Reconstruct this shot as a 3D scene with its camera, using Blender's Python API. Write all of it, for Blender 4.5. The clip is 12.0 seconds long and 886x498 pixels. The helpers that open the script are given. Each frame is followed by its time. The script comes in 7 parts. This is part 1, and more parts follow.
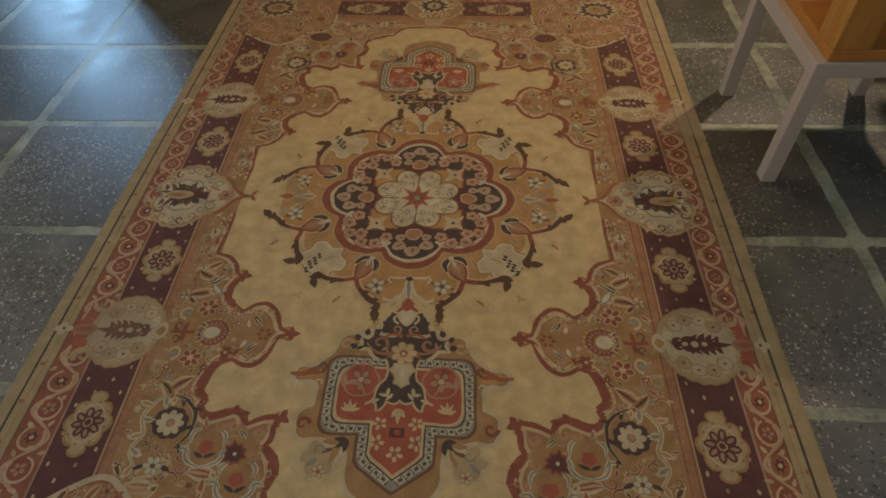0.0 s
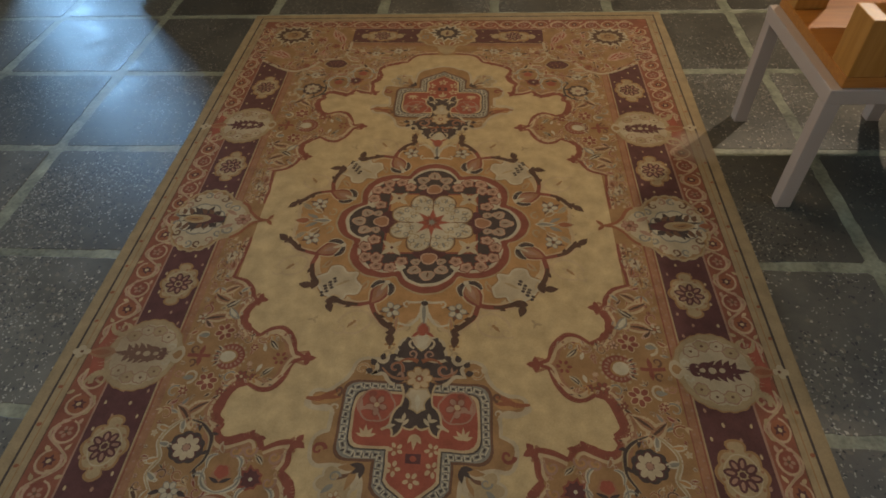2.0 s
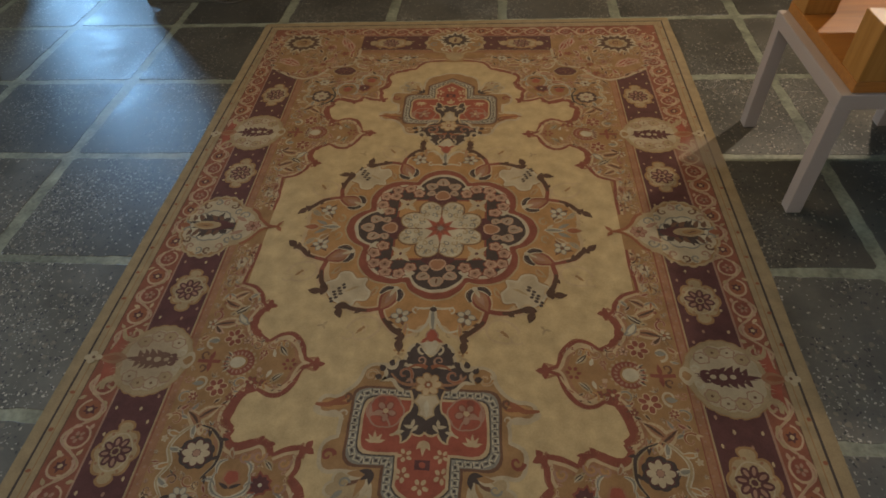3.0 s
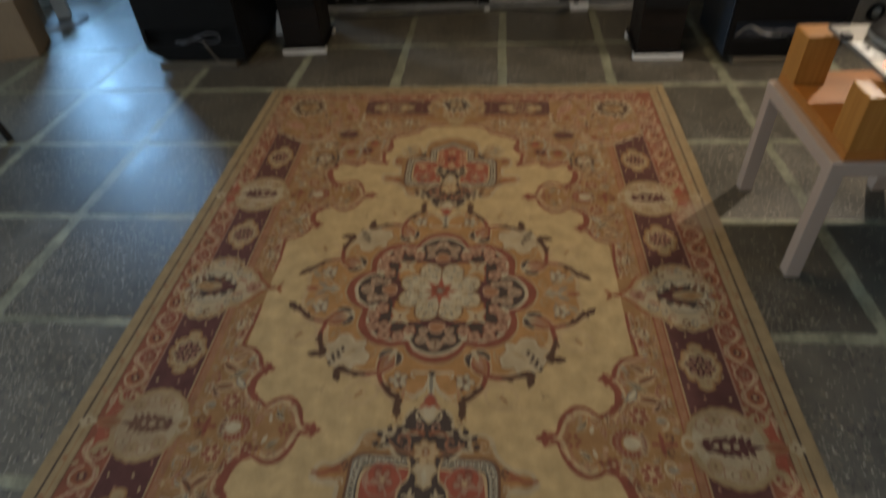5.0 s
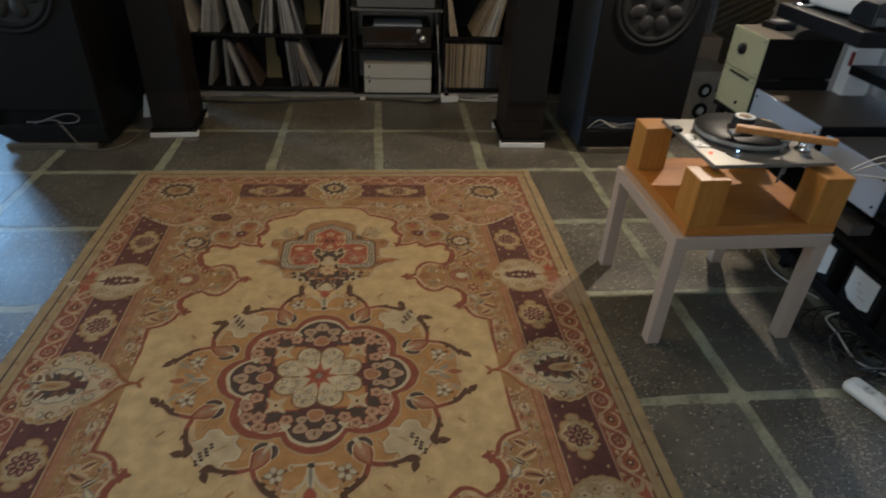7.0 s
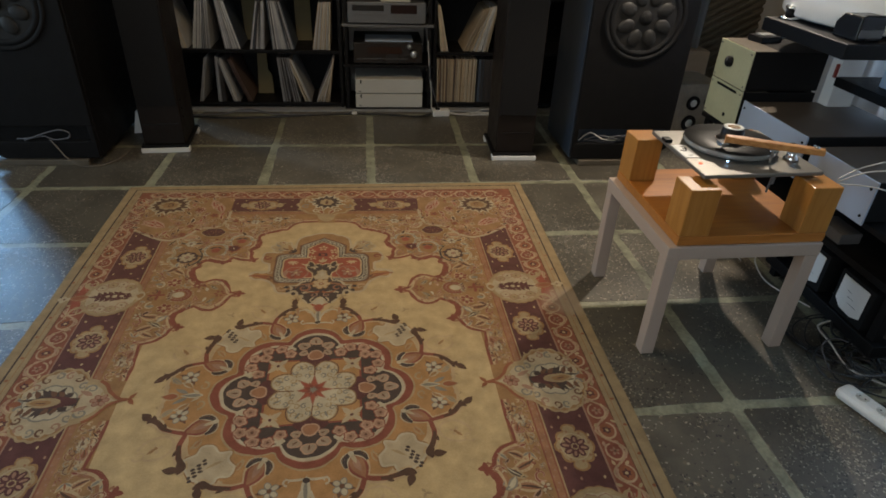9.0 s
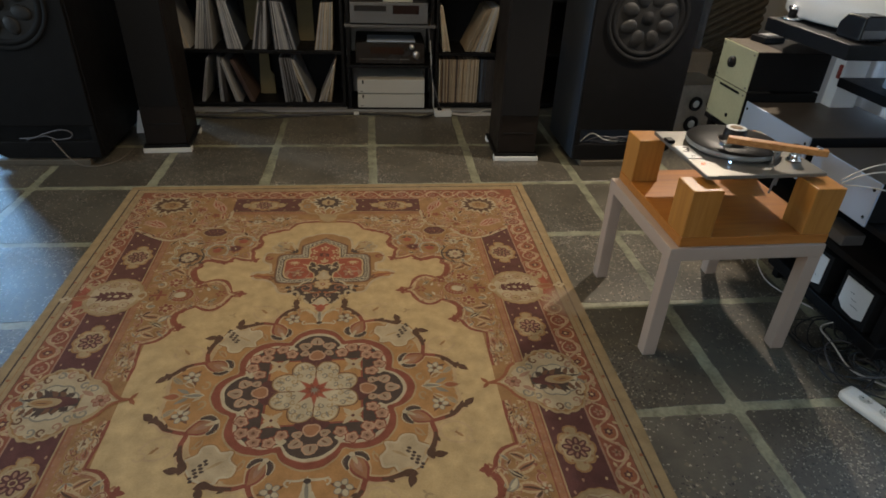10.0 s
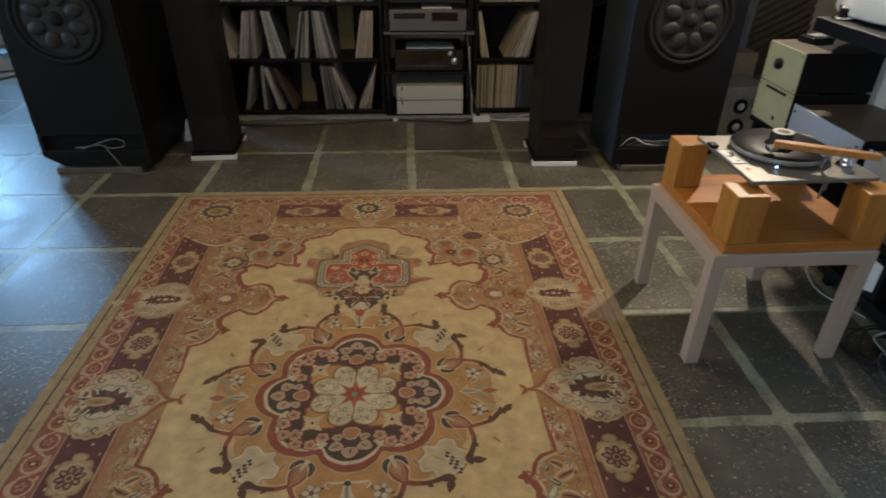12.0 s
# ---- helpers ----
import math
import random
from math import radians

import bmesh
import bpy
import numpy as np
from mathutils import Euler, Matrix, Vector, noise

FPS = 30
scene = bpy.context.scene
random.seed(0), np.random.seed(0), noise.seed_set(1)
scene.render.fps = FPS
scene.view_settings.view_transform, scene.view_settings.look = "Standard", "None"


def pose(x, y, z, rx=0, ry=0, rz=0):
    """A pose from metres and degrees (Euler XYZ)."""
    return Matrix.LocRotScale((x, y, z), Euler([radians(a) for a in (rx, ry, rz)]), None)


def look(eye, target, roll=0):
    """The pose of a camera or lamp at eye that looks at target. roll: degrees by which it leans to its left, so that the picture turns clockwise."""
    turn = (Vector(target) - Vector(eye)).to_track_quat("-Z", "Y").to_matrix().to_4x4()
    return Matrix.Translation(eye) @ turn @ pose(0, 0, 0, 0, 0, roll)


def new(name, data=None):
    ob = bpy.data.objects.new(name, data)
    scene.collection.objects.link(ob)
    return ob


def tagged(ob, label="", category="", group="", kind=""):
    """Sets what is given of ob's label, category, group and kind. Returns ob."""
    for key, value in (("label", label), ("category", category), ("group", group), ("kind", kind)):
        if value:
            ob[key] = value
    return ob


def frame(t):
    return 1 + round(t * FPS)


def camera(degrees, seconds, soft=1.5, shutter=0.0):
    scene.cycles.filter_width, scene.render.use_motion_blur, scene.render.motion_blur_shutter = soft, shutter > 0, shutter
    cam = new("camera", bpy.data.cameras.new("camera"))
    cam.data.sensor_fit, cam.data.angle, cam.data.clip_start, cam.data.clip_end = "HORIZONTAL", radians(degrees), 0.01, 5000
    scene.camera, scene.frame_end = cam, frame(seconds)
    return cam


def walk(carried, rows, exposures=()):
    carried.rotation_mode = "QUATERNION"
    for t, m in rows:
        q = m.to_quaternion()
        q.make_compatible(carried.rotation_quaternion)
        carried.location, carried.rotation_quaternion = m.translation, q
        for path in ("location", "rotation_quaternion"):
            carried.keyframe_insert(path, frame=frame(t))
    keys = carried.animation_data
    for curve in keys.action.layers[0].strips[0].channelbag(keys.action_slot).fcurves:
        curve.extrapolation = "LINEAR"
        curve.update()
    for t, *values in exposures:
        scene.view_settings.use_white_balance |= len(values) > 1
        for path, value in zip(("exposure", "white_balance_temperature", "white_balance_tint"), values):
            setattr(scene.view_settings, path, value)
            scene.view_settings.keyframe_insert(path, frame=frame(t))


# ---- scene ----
cam = camera(72.4, 12.0, soft=1.7, shutter=0.5)
PATH = [
    (0, (0.209, -1.476, 1.415), (0.095, -0.152, -0.079), -2.7),
    (0.5, (0.203, -1.477, 1.42), (0.08, -0.131, -0.054), -2.9),
    (1, (0.2, -1.476, 1.423), (0.07, -0.115, -0.037), -3.0),
    (1.5, (0.192, -1.474, 1.424), (0.057, -0.106, -0.029), -3.1),
    (2, (0.189, -1.476, 1.427), (0.046, -0.1, -0.018), -3.3),
    (2.5, (0.19, -1.478, 1.428), (0.037, -0.098, -0.012), -3.5),
    (2.7, (0.186, -1.478, 1.429), (0.02, -0.095, -0.006), -4.0),
    (4.5, (0.191, -1.483, 1.429), (0.016, -0.084, 0.011), -4.1),
    (4.8, (0.18, -1.484, 1.436), (0.01, -0.073, 0.03), -3.7),
    (5, (0.2, -1.466, 1.457), (0.017, 0.044, 0.158), -3.8),
    (5.2, (0.175, -1.483, 1.442), (0.073, 0.146, 0.284), -1.5),
    (5.5, (0.205, -1.482, 1.439), (0.224, 0.178, 0.324), 0.4),
    (6, (0.204, -1.481, 1.444), (0.3, 0.179, 0.333), 1.3),
    (6.5, (0.202, -1.482, 1.443), (0.287, 0.173, 0.325), 1.0),
    (7, (0.213, -1.471, 1.445), (0.416, 0.2, 0.364), 2.7),
    (7.2, (0.206, -1.475, 1.442), (0.448, 0.21, 0.392), 3.0),
    (9, (0.206, -1.477, 1.439), (0.437, 0.216, 0.4), 2.6),
    (9.5, (0.207, -1.476, 1.447), (0.432, 0.214, 0.401), 2.4),
    (10, (0.207, -1.474, 1.438), (0.432, 0.22, 0.4), 2.6),
    (10.5, (0.207, -1.48, 1.447), (0.431, 0.225, 0.426), 2.7),
    (11, (0.207, -1.482, 1.442), (0.431, 0.23, 0.433), 2.6),
    (11.5, (0.207, -1.48, 1.448), (0.424, 0.229, 0.432), 2.4),
    (12, (0.202, -1.481, 1.449), (0.304, 0.231, 0.42), 0.6),
]
walk(cam, [(t, look(e, g, r)) for t, e, g, r in PATH], [(0, -0.06, 7350, 11), (2.5, -0.15, 6900, 11), (4.8, -0.14, 6750, 10), (5.6, -0.12, 6700, 10), (7.0, 0.0, 6550, 10), (9.0, 0.12, 6650, 10), (12.0, 0.18, 6650, 10)])

# ---- world and lamps ----
world = bpy.data.worlds.new("world")
scene.world = world
world.use_nodes = True
wn = world.node_tree
sky = wn.nodes.new("ShaderNodeTexSky")
sky.sky_type = 'NISHITA'
sky.sun_disc = False
sky.sun_elevation = radians(35)
sky.sun_rotation = radians(200)
wn.links.new(sky.outputs[0], wn.nodes["Background"].inputs[0])
wn.nodes["Background"].inputs[1].default_value = 0.08


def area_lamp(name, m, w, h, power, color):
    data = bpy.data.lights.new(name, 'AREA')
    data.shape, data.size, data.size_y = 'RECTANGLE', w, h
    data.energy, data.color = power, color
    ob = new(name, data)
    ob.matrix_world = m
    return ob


# daylight in the north window opening
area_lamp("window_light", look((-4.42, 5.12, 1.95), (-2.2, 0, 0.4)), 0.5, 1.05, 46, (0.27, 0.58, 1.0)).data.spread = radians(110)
# soft neutral light from an assumed, unseen window behind the viewpoint
area_lamp("assumed_rear_light", look((-0.6, -3.12, 1.7), (-0.4, 0, 0.8)), 2.2, 1.3, 18, (0.85, 0.93, 1.0))
# added blue lamp before the curtain that brightens the power strip
area_lamp("strip_fill_light", look((2.84, -0.45, 1.75), (1.85, -0.25, 0.0)), 0.9, 0.8, 2.3, (0.34, 0.66, 1.0)).data.spread = radians(80)
# added blue light on west-facing sides; no window is known there
area_lamp("west_fill_light", look((-5.9, 0.3, 1.5), (1.9, 0.3, 0.3)), 2.6, 1.2, 84, (0.64, 0.83, 1.0))
# daylight behind the curtain in the east opening
area_lamp("east_window_light", look((3.0, 0.75, 1.1), (0, 0.75, 0.9)), 1.3, 1.0, 22, (0.62, 0.8, 1.0))
# unseen overhead lamp assumed for the warm diffuse light on the carpet
area_lamp("overhead_fill_light", look((0.1, 0.9, 2.52), (0.1, 0.9, 0)), 0.9, 0.9, 19, (1.0, 0.755, 0.465))
# reading lamp above the equipment rack
lamp_data = bpy.data.lights.new("reading_lamp", 'SPOT')
lamp_data.energy, lamp_data.color, lamp_data.shadow_soft_size = 80, (1.0, 0.87, 0.72), 0.03
lamp_data.spot_size, lamp_data.spot_blend = radians(124), 0.3
new("reading_lamp", lamp_data).matrix_world = look((2.04, 1.5, 1.77), (1.55, 0.45, 0.45))


# ---- materials ----
def mat(name, color, rough=0.6, metal=0.0, scale=8.0, var=0.15, fine=120.0, bump=0.1, rand=0.0, coat=0.0, spec=0.5):
    """A surface with grain at two scales; rand: how much one piece differs from the next."""
    m = bpy.data.materials.new(name)
    m.use_nodes = True
    nt, b = m.node_tree, m.node_tree.nodes["Principled BSDF"]
    N, L = nt.nodes.new, nt.links.new
    tc = N("ShaderNodeTexCoord")
    n1, n2 = N("ShaderNodeTexNoise"), N("ShaderNodeTexNoise")
    n1.inputs["Scale"].default_value, n2.inputs["Scale"].default_value = scale, fine
    n1.inputs["Detail"].default_value = 5
    L(tc.outputs["Object"], n1.inputs["Vector"])
    L(tc.outputs["Object"], n2.inputs["Vector"])
    add = N("ShaderNodeMath")
    add.operation = 'MULTIPLY_ADD'
    add.inputs[1].default_value = 0.5
    L(n2.outputs[0], add.inputs[0])
    L(n1.outputs[0], add.inputs[2])
    mr = N("ShaderNodeMapRange")
    mr.inputs[1].default_value, mr.inputs[2].default_value = 0.4, 1.1
    mr.inputs[3].default_value, mr.inputs[4].default_value = 1 - var, 1 + var
    L(add.outputs[0], mr.inputs[0])
    val = mr.outputs[0]
    if rand:
        oi = N("ShaderNodeObjectInfo")
        r2 = N("ShaderNodeMapRange")
        r2.inputs[3].default_value, r2.inputs[4].default_value = 1 - rand, 1 + rand
        L(oi.outputs["Random"], r2.inputs[0])
        mu = N("ShaderNodeMath")
        mu.operation = 'MULTIPLY'
        L(val, mu.inputs[0])
        L(r2.outputs[0], mu.inputs[1])
        val = mu.outputs[0]
    hsv = N("ShaderNodeHueSaturation")
    hsv.inputs["Color"].default_value = (*color, 1)
    L(val, hsv.inputs["Value"])
    L(hsv.outputs[0], b.inputs["Base Color"])
    rr = N("ShaderNodeMapRange")
    rr.inputs[3].default_value, rr.inputs[4].default_value = max(0.02, rough - 0.12), min(1, rough + 0.12)
    L(n1.outputs[0], rr.inputs[0])
    L(rr.outputs[0], b.inputs["Roughness"])
    b.inputs["Metallic"].default_value = metal
    b.inputs["Coat Weight"].default_value = coat
    b.inputs["Specular IOR Level"].default_value = spec
    if bump:
        bp = N("ShaderNodeBump")
        bp.inputs["Strength"].default_value, bp.inputs["Distance"].default_value = bump, 0.004
        L(add.outputs[0], bp.inputs["Height"])
        L(bp.outputs[0], b.inputs["Normal"])
    return m


def wood(name, dark, light, rough=0.4, axis=1, scale=9.0):
    """Veneer with long grain along one axis."""
    m = bpy.data.materials.new(name)
    m.use_nodes = True
    nt, b = m.node_tree, m.node_tree.nodes["Principled BSDF"]
    N, L = nt.nodes.new, nt.links.new
    tc, mp = N("ShaderNodeTexCoord"), N("ShaderNodeMapping")
    s = [scale * 7] * 3
    s[axis] = scale * 0.5
    mp.inputs["Scale"].default_value = s
    L(tc.outputs["Object"], mp.inputs["Vector"])
    n1, n2 = N("ShaderNodeTexNoise"), N("ShaderNodeTexNoise")
    n1.inputs["Scale"].default_value, n1.inputs["Detail"].default_value = 1.0, 6
    n1.inputs["Distortion"].default_value = 0.6
    n2.inputs["Scale"].default_value = 3.0
    L(mp.outputs[0], n1.inputs["Vector"])
    L(tc.outputs["Object"], n2.inputs["Vector"])
    av = N("ShaderNodeMath")
    av.operation = 'MULTIPLY_ADD'
    av.inputs[1].default_value = 0.45
    L(n2.outputs[0], av.inputs[0])
    L(n1.outputs[0], av.inputs[2])
    cr = N("ShaderNodeValToRGB")
    cr.color_ramp.elements[0].position, cr.color_ramp.elements[1].position = 0.52, 0.92
    cr.color_ramp.elements[0].color, cr.color_ramp.elements[1].color = (*dark, 1), (*light, 1)
    L(av.outputs[0], cr.inputs[0])
    L(cr.outputs[0], b.inputs["Base Color"])
    rr = N("ShaderNodeMapRange")
    rr.inputs[3].default_value, rr.inputs[4].default_value = rough - 0.1, rough + 0.15
    L(n1.outputs[0], rr.inputs[0])
    L(rr.outputs[0], b.inputs["Roughness"])
    bp = N("ShaderNodeBump")
    bp.inputs["Strength"].default_value, bp.inputs["Distance"].default_value = 0.08, 0.002
    L(n1.outputs[0], bp.inputs["Height"])
    L(bp.outputs[0], b.inputs["Normal"])
    return m


def terrazzo(name):
    """Dark polished terrazzo: chips of pale stone in a near-black binder, dull and scuffed in places."""
    m = bpy.data.materials.new(name)
    m.use_nodes = True
    nt, b = m.node_tree, m.node_tree.nodes["Principled BSDF"]
    N, L = nt.nodes.new, nt.links.new
    geo = N("ShaderNodeNewGeometry")
    oi = N("ShaderNodeObjectInfo")
    base = N("ShaderNodeTexNoise")
    base.inputs["Scale"].default_value, base.inputs["Detail"].default_value = 5, 10
    base.inputs["Roughness"].default_value = 0.72
    L(geo.outputs["Position"], base.inputs["Vector"])
    cr = N("ShaderNodeValToRGB")
    cr.color_ramp.elements[0].position, cr.color_ramp.elements[1].position = 0.3, 0.75
    cr.color_ramp.elements[0].color, cr.color_ramp.elements[1].color = (0.056, 0.051, 0.040, 1), (0.142, 0.126, 0.096, 1)
    L(base.outputs[0], cr.inputs[0])
    col = cr.outputs[0]
    mask = N("ShaderNodeTexNoise")
    mask.inputs["Scale"].default_value, mask.inputs["Detail"].default_value = 1.7, 4
    L(geo.outputs["Position"], mask.inputs["Vector"])
    # chips of broken, uneven shape
    wn2, sub, warp = N("ShaderNodeTexNoise"), N("ShaderNodeVectorMath"), N("ShaderNodeVectorMath")
    wn2.inputs["Scale"].default_value = 75
    L(geo.outputs["Position"], wn2.inputs["Vector"])
    sub.operation, warp.operation = 'SCALE', 'ADD'
    sub.inputs["Scale"].default_value = 0.018
    L(wn2.outputs["Color"], sub.inputs[0])
    L(geo.outputs["Position"], warp.inputs[0])
    L(sub.outputs[0], warp.inputs[1])
    for sc, cut, tone in ((52, 0.42, (0.15, 0.125, 0.09)), (90, 0.36, (0.35, 0.31, 0.24)), (110, 0.44, (0.032, 0.03, 0.028)), (135, 0.38, (0.30, 0.28, 0.23))):
        v = N("ShaderNodeTexVoronoi")
        v.inputs["Scale"].default_value = sc
        L(warp.outputs[0], v.inputs["Vector"])
        # only some of the cells hold a pale chip
        sep = N("ShaderNodeSeparateColor")
        L(v.outputs["Color"], sep.inputs[0])
        lt, pick, mu = N("ShaderNodeMath"), N("ShaderNodeMath"), N("ShaderNodeMath")
        lt.operation, pick.operation, mu.operation = 'LESS_THAN', 'LESS_THAN', 'MULTIPLY'
        lt.inputs[1].default_value = cut
        L(v.outputs["Distance"], lt.inputs[0])
        thr = N("ShaderNodeMapRange")
        thr.inputs[1].default_value, thr.inputs[2].default_value = 0.42, 0.66
        thr.inputs[3].default_value, thr.inputs[4].default_value = 0.03, 0.31
        L(mask.outputs[0], thr.inputs[0])
        L(sep.outputs[0], pick.inputs[0])
        L(thr.outputs[0], pick.inputs[1])
        L(lt.outputs[0], mu.inputs[0])
        L(pick.outputs[0], mu.inputs[1])
        mix = N("ShaderNodeMix")
        mix.data_type = 'RGBA'
        L(mu.outputs[0], mix.inputs[0])
        L(col, mix.inputs[6])
        mix.inputs[7].default_value = (*tone, 1)
        col = mix.outputs[2]
    hsv = N("ShaderNodeHueSaturation")
    r2 = N("ShaderNodeMapRange")
    r2.inputs[3].default_value, r2.inputs[4].default_value = 0.75, 1.25
    L(oi.outputs["Random"], r2.inputs[0])
    L(r2.outputs[0], hsv.inputs["Value"])
    L(col, hsv.inputs["Color"])
    L(hsv.outputs[0], b.inputs["Base Color"])
    rr = N("ShaderNodeMapRange")
    rr.inputs[1].default_value, rr.inputs[2].default_value = 0.3, 0.7
    rr.inputs[3].default_value, rr.inputs[4].default_value = 0.30, 0.50
    L(base.outputs[0], rr.inputs[0])
    L(rr.outputs[0], b.inputs["Roughness"])
    wav = N("ShaderNodeTexNoise")
    wav.inputs["Scale"].default_value, wav.inputs["Detail"].default_value = 30, 4
    L(geo.outputs["Position"], wav.inputs["Vector"])
    bp = N("ShaderNodeBump")
    bp.inputs["Strength"].default_value, bp.inputs["Distance"].default_value = 0.12, 0.004
    L(wav.outputs[0], bp.inputs["Height"])
    L(bp.outputs[0], b.inputs["Normal"])
    return m


def glow(name, color, strength):
    m = bpy.data.materials.new(name)
    m.use_nodes = True
    b = m.node_tree.nodes["Principled BSDF"]
    b.inputs["Base Color"].default_value = (*color, 1)
    b.inputs["Emission Color"].default_value = (*color, 1)
    b.inputs["Emission Strength"].default_value = strength
    return m


def sheer(name, color):
    """Thin cloth that lets daylight through."""
    m = mat(name, color, 0.9, scale=20, var=0.1, fine=300, bump=0.3)
    nt = m.node_tree
    tr, mx = nt.nodes.new("ShaderNodeBsdfTranslucent"), nt.nodes.new("ShaderNodeMixShader")
    tr.inputs[0].default_value = (*color, 1)
    mx.inputs[0].default_value = 0.5
    nt.links.new(nt.nodes["Principled BSDF"].outputs[0], mx.inputs[1])
    nt.links.new(tr.outputs[0], mx.inputs[2])
    nt.links.new(mx.outputs[0], nt.nodes["Material Output"].inputs[0])
    return m


TILE = terrazzo("terrazzo")
GROUT = mat("mortar", (0.222, 0.222, 0.152), 0.42, scale=9, var=0.75, fine=70, bump=0.5)
PLASTER = mat("plaster", (0.42, 0.39, 0.34), 0.85, scale=3, var=0.12, bump=0.2)
CEIL = mat("ceiling_paint", (0.6, 0.56, 0.5), 0.9, scale=3, var=0.08)
GREIGE = mat("greige_lacquer", (0.43, 0.345, 0.285), 0.42, scale=5, var=0.06, fine=200, bump=0.03)
# board more orange for its lit top, blocks yellower for their shaded fronts
OAK_X = wood("cherry_wood_x", (0.36, 0.125, 0.021), (0.47, 0.188, 0.040), 0.36, 0)
OAK_Z = wood("cherry_wood_z", (0.35, 0.142, 0.024), (0.45, 0.203, 0.045), 0.36, 2)
ARMWOOD = wood("tonearm_wood", (0.34, 0.13, 0.03), (0.55, 0.27, 0.09), 0.35, 0, 20)
BLACK = mat("black_vinyl", (0.0066, 0.0063, 0.0066), 0.5, scale=20, var=0.3, fine=300, bump=0.15, spec=0.18)
BLACK_MATT = mat("black_matt", (0.0055, 0.0055, 0.006), 0.75, scale=15, var=0.3, bump=0.1, spec=0.25)
BLACK_GLOSS = mat("black_gloss", (0.010, 0.010, 0.011), 0.25, scale=6, var=0.2, bump=0.0)
# black with the blue daylight on the cabinet side put into its colour
BLUELIT_BLACK = mat("blue_lit_black", (0.024, 0.036, 0.055), 0.35, scale=6, var=0.2, bump=0.02)
BROWNBLACK = mat("dark_brown_veneer", (0.010, 0.0065, 0.005), 0.45, spec=0.3, scale=12, var=0.3, bump=0.05)
CONE = mat("grey_cone", (0.0070, 0.0062, 0.0055), 0.6, scale=20, var=0.25, bump=0.1)
WHITE = mat("white_plastic", (0.72, 0.72, 0.70), 0.4, scale=6, var=0.06, bump=0.0)
DRUMWHITE = mat("white_enamel", (0.86, 0.85, 0.82), 0.35, scale=4, var=0.04, bump=0.0)
OFFWHITE = mat("off_white_enamel", (0.52, 0.52, 0.48), 0.4, scale=4, var=0.06, bump=0.0)
CREAM = mat("cream_green_enamel", (0.40, 0.41, 0.27), 0.45, scale=8, var=0.12, fine=90, bump=0.05)
SILVER = mat("brushed_aluminium", (0.62, 0.62, 0.62), 0.36, 1.0, scale=6, var=0.08, fine=300, bump=0.03)
# base colour carries the blue window reflection of the amplifier fronts
BLUEGREY = mat("pale_blue_tinted_panel", (0.44, 0.53, 0.66), 0.4, 0.35, scale=5, var=0.08, fine=250, bump=0.02)
CHAMP = mat("champagne_metal", (0.20, 0.188, 0.165), 0.42, 0.5, scale=6, var=0.06, fine=300, bump=0.02)
GREYMET = mat("grey_painted_metal", (0.13, 0.13, 0.13), 0.5, 0.2, scale=9, var=0.15)
DARKTOP = mat("dark_taupe_metal", (0.085, 0.072, 0.058), 0.45, 0.3, scale=6, var=0.15, fine=200)
CHROME = mat("chrome", (0.75, 0.75, 0.76), 0.12, 1.0, var=0.03, bump=0.0)
VINYL = mat("record_vinyl", (0.009, 0.0085, 0.008), 0.42, scale=10, var=0.1, fine=400, bump=0.02, spec=0.12)
CARD = mat("cardboard", (0.30, 0.21, 0.13), 0.85, scale=7, var=0.15, fine=60)
METERGREY = mat("aged_instrument_grey", (0.24, 0.20, 0.15), 0.5, scale=14, var=0.35, fine=90, bump=0.1)
OLIVEWALL = mat("olive_wall_tone", (0.15, 0.125, 0.065), 0.85, scale=7, var=0.15)
CABLE_B = mat("black_cable", (0.012, 0.012, 0.013), 0.45, bump=0.0)
CABLE_W = mat("white_cable", (0.52, 0.50, 0.46), 0.5, bump=0.0)
CABLE_G = mat("grey_cable", (0.10, 0.10, 0.11), 0.5, bump=0.0)
FOAM = mat("brown_foam", (0.100, 0.076, 0.048), 0.95, scale=20, var=0.3, fine=150, bump=0.5)
STONE = mat("grey_stone", (0.27, 0.28, 0.29), 0.55, scale=9, var=0.25, fine=90)
LEDRED = glow("led_red", (1.0, 0.05, 0.03), 6)
# glow that draws the blue reflection at the platter
GLINTBLUE = glow("glint_blue", (0.35, 0.6, 1.0), 5)
DULLSILVER = mat("dull_grey_silver", (0.15, 0.155, 0.16), 0.45, 0.6, scale=6, var=0.1, fine=250, bump=0.02)
PLATTER = mat("frosted_acrylic", (0.22, 0.22, 0.205), 0.2, scale=6, var=0.05, bump=0.0, coat=0.3)
DISPLAY = mat("display_glass", (0.014, 0.005, 0.006), 0.15, bump=0.0)


# ---- building helpers ----
def part(name, bm, material, parent=None, label=""):
    me = bpy.data.meshes.new(name)
    bm.to_mesh(me)
    bm.free()
    me.materials.append(material)
    ob = new(name, me)
    ob.parent = parent
    if label:
        ob["label"] = label
    return ob


def thing(name, label, category, at=(0, 0, 0), turn=0.0, group="", kind="", tilt=0.0):
    ob = new(name)
    ob.empty_display_size = 0.05
    ob.matrix_world = pose(*at, tilt, 0, turn)
    return tagged(ob, label, category, group, kind)


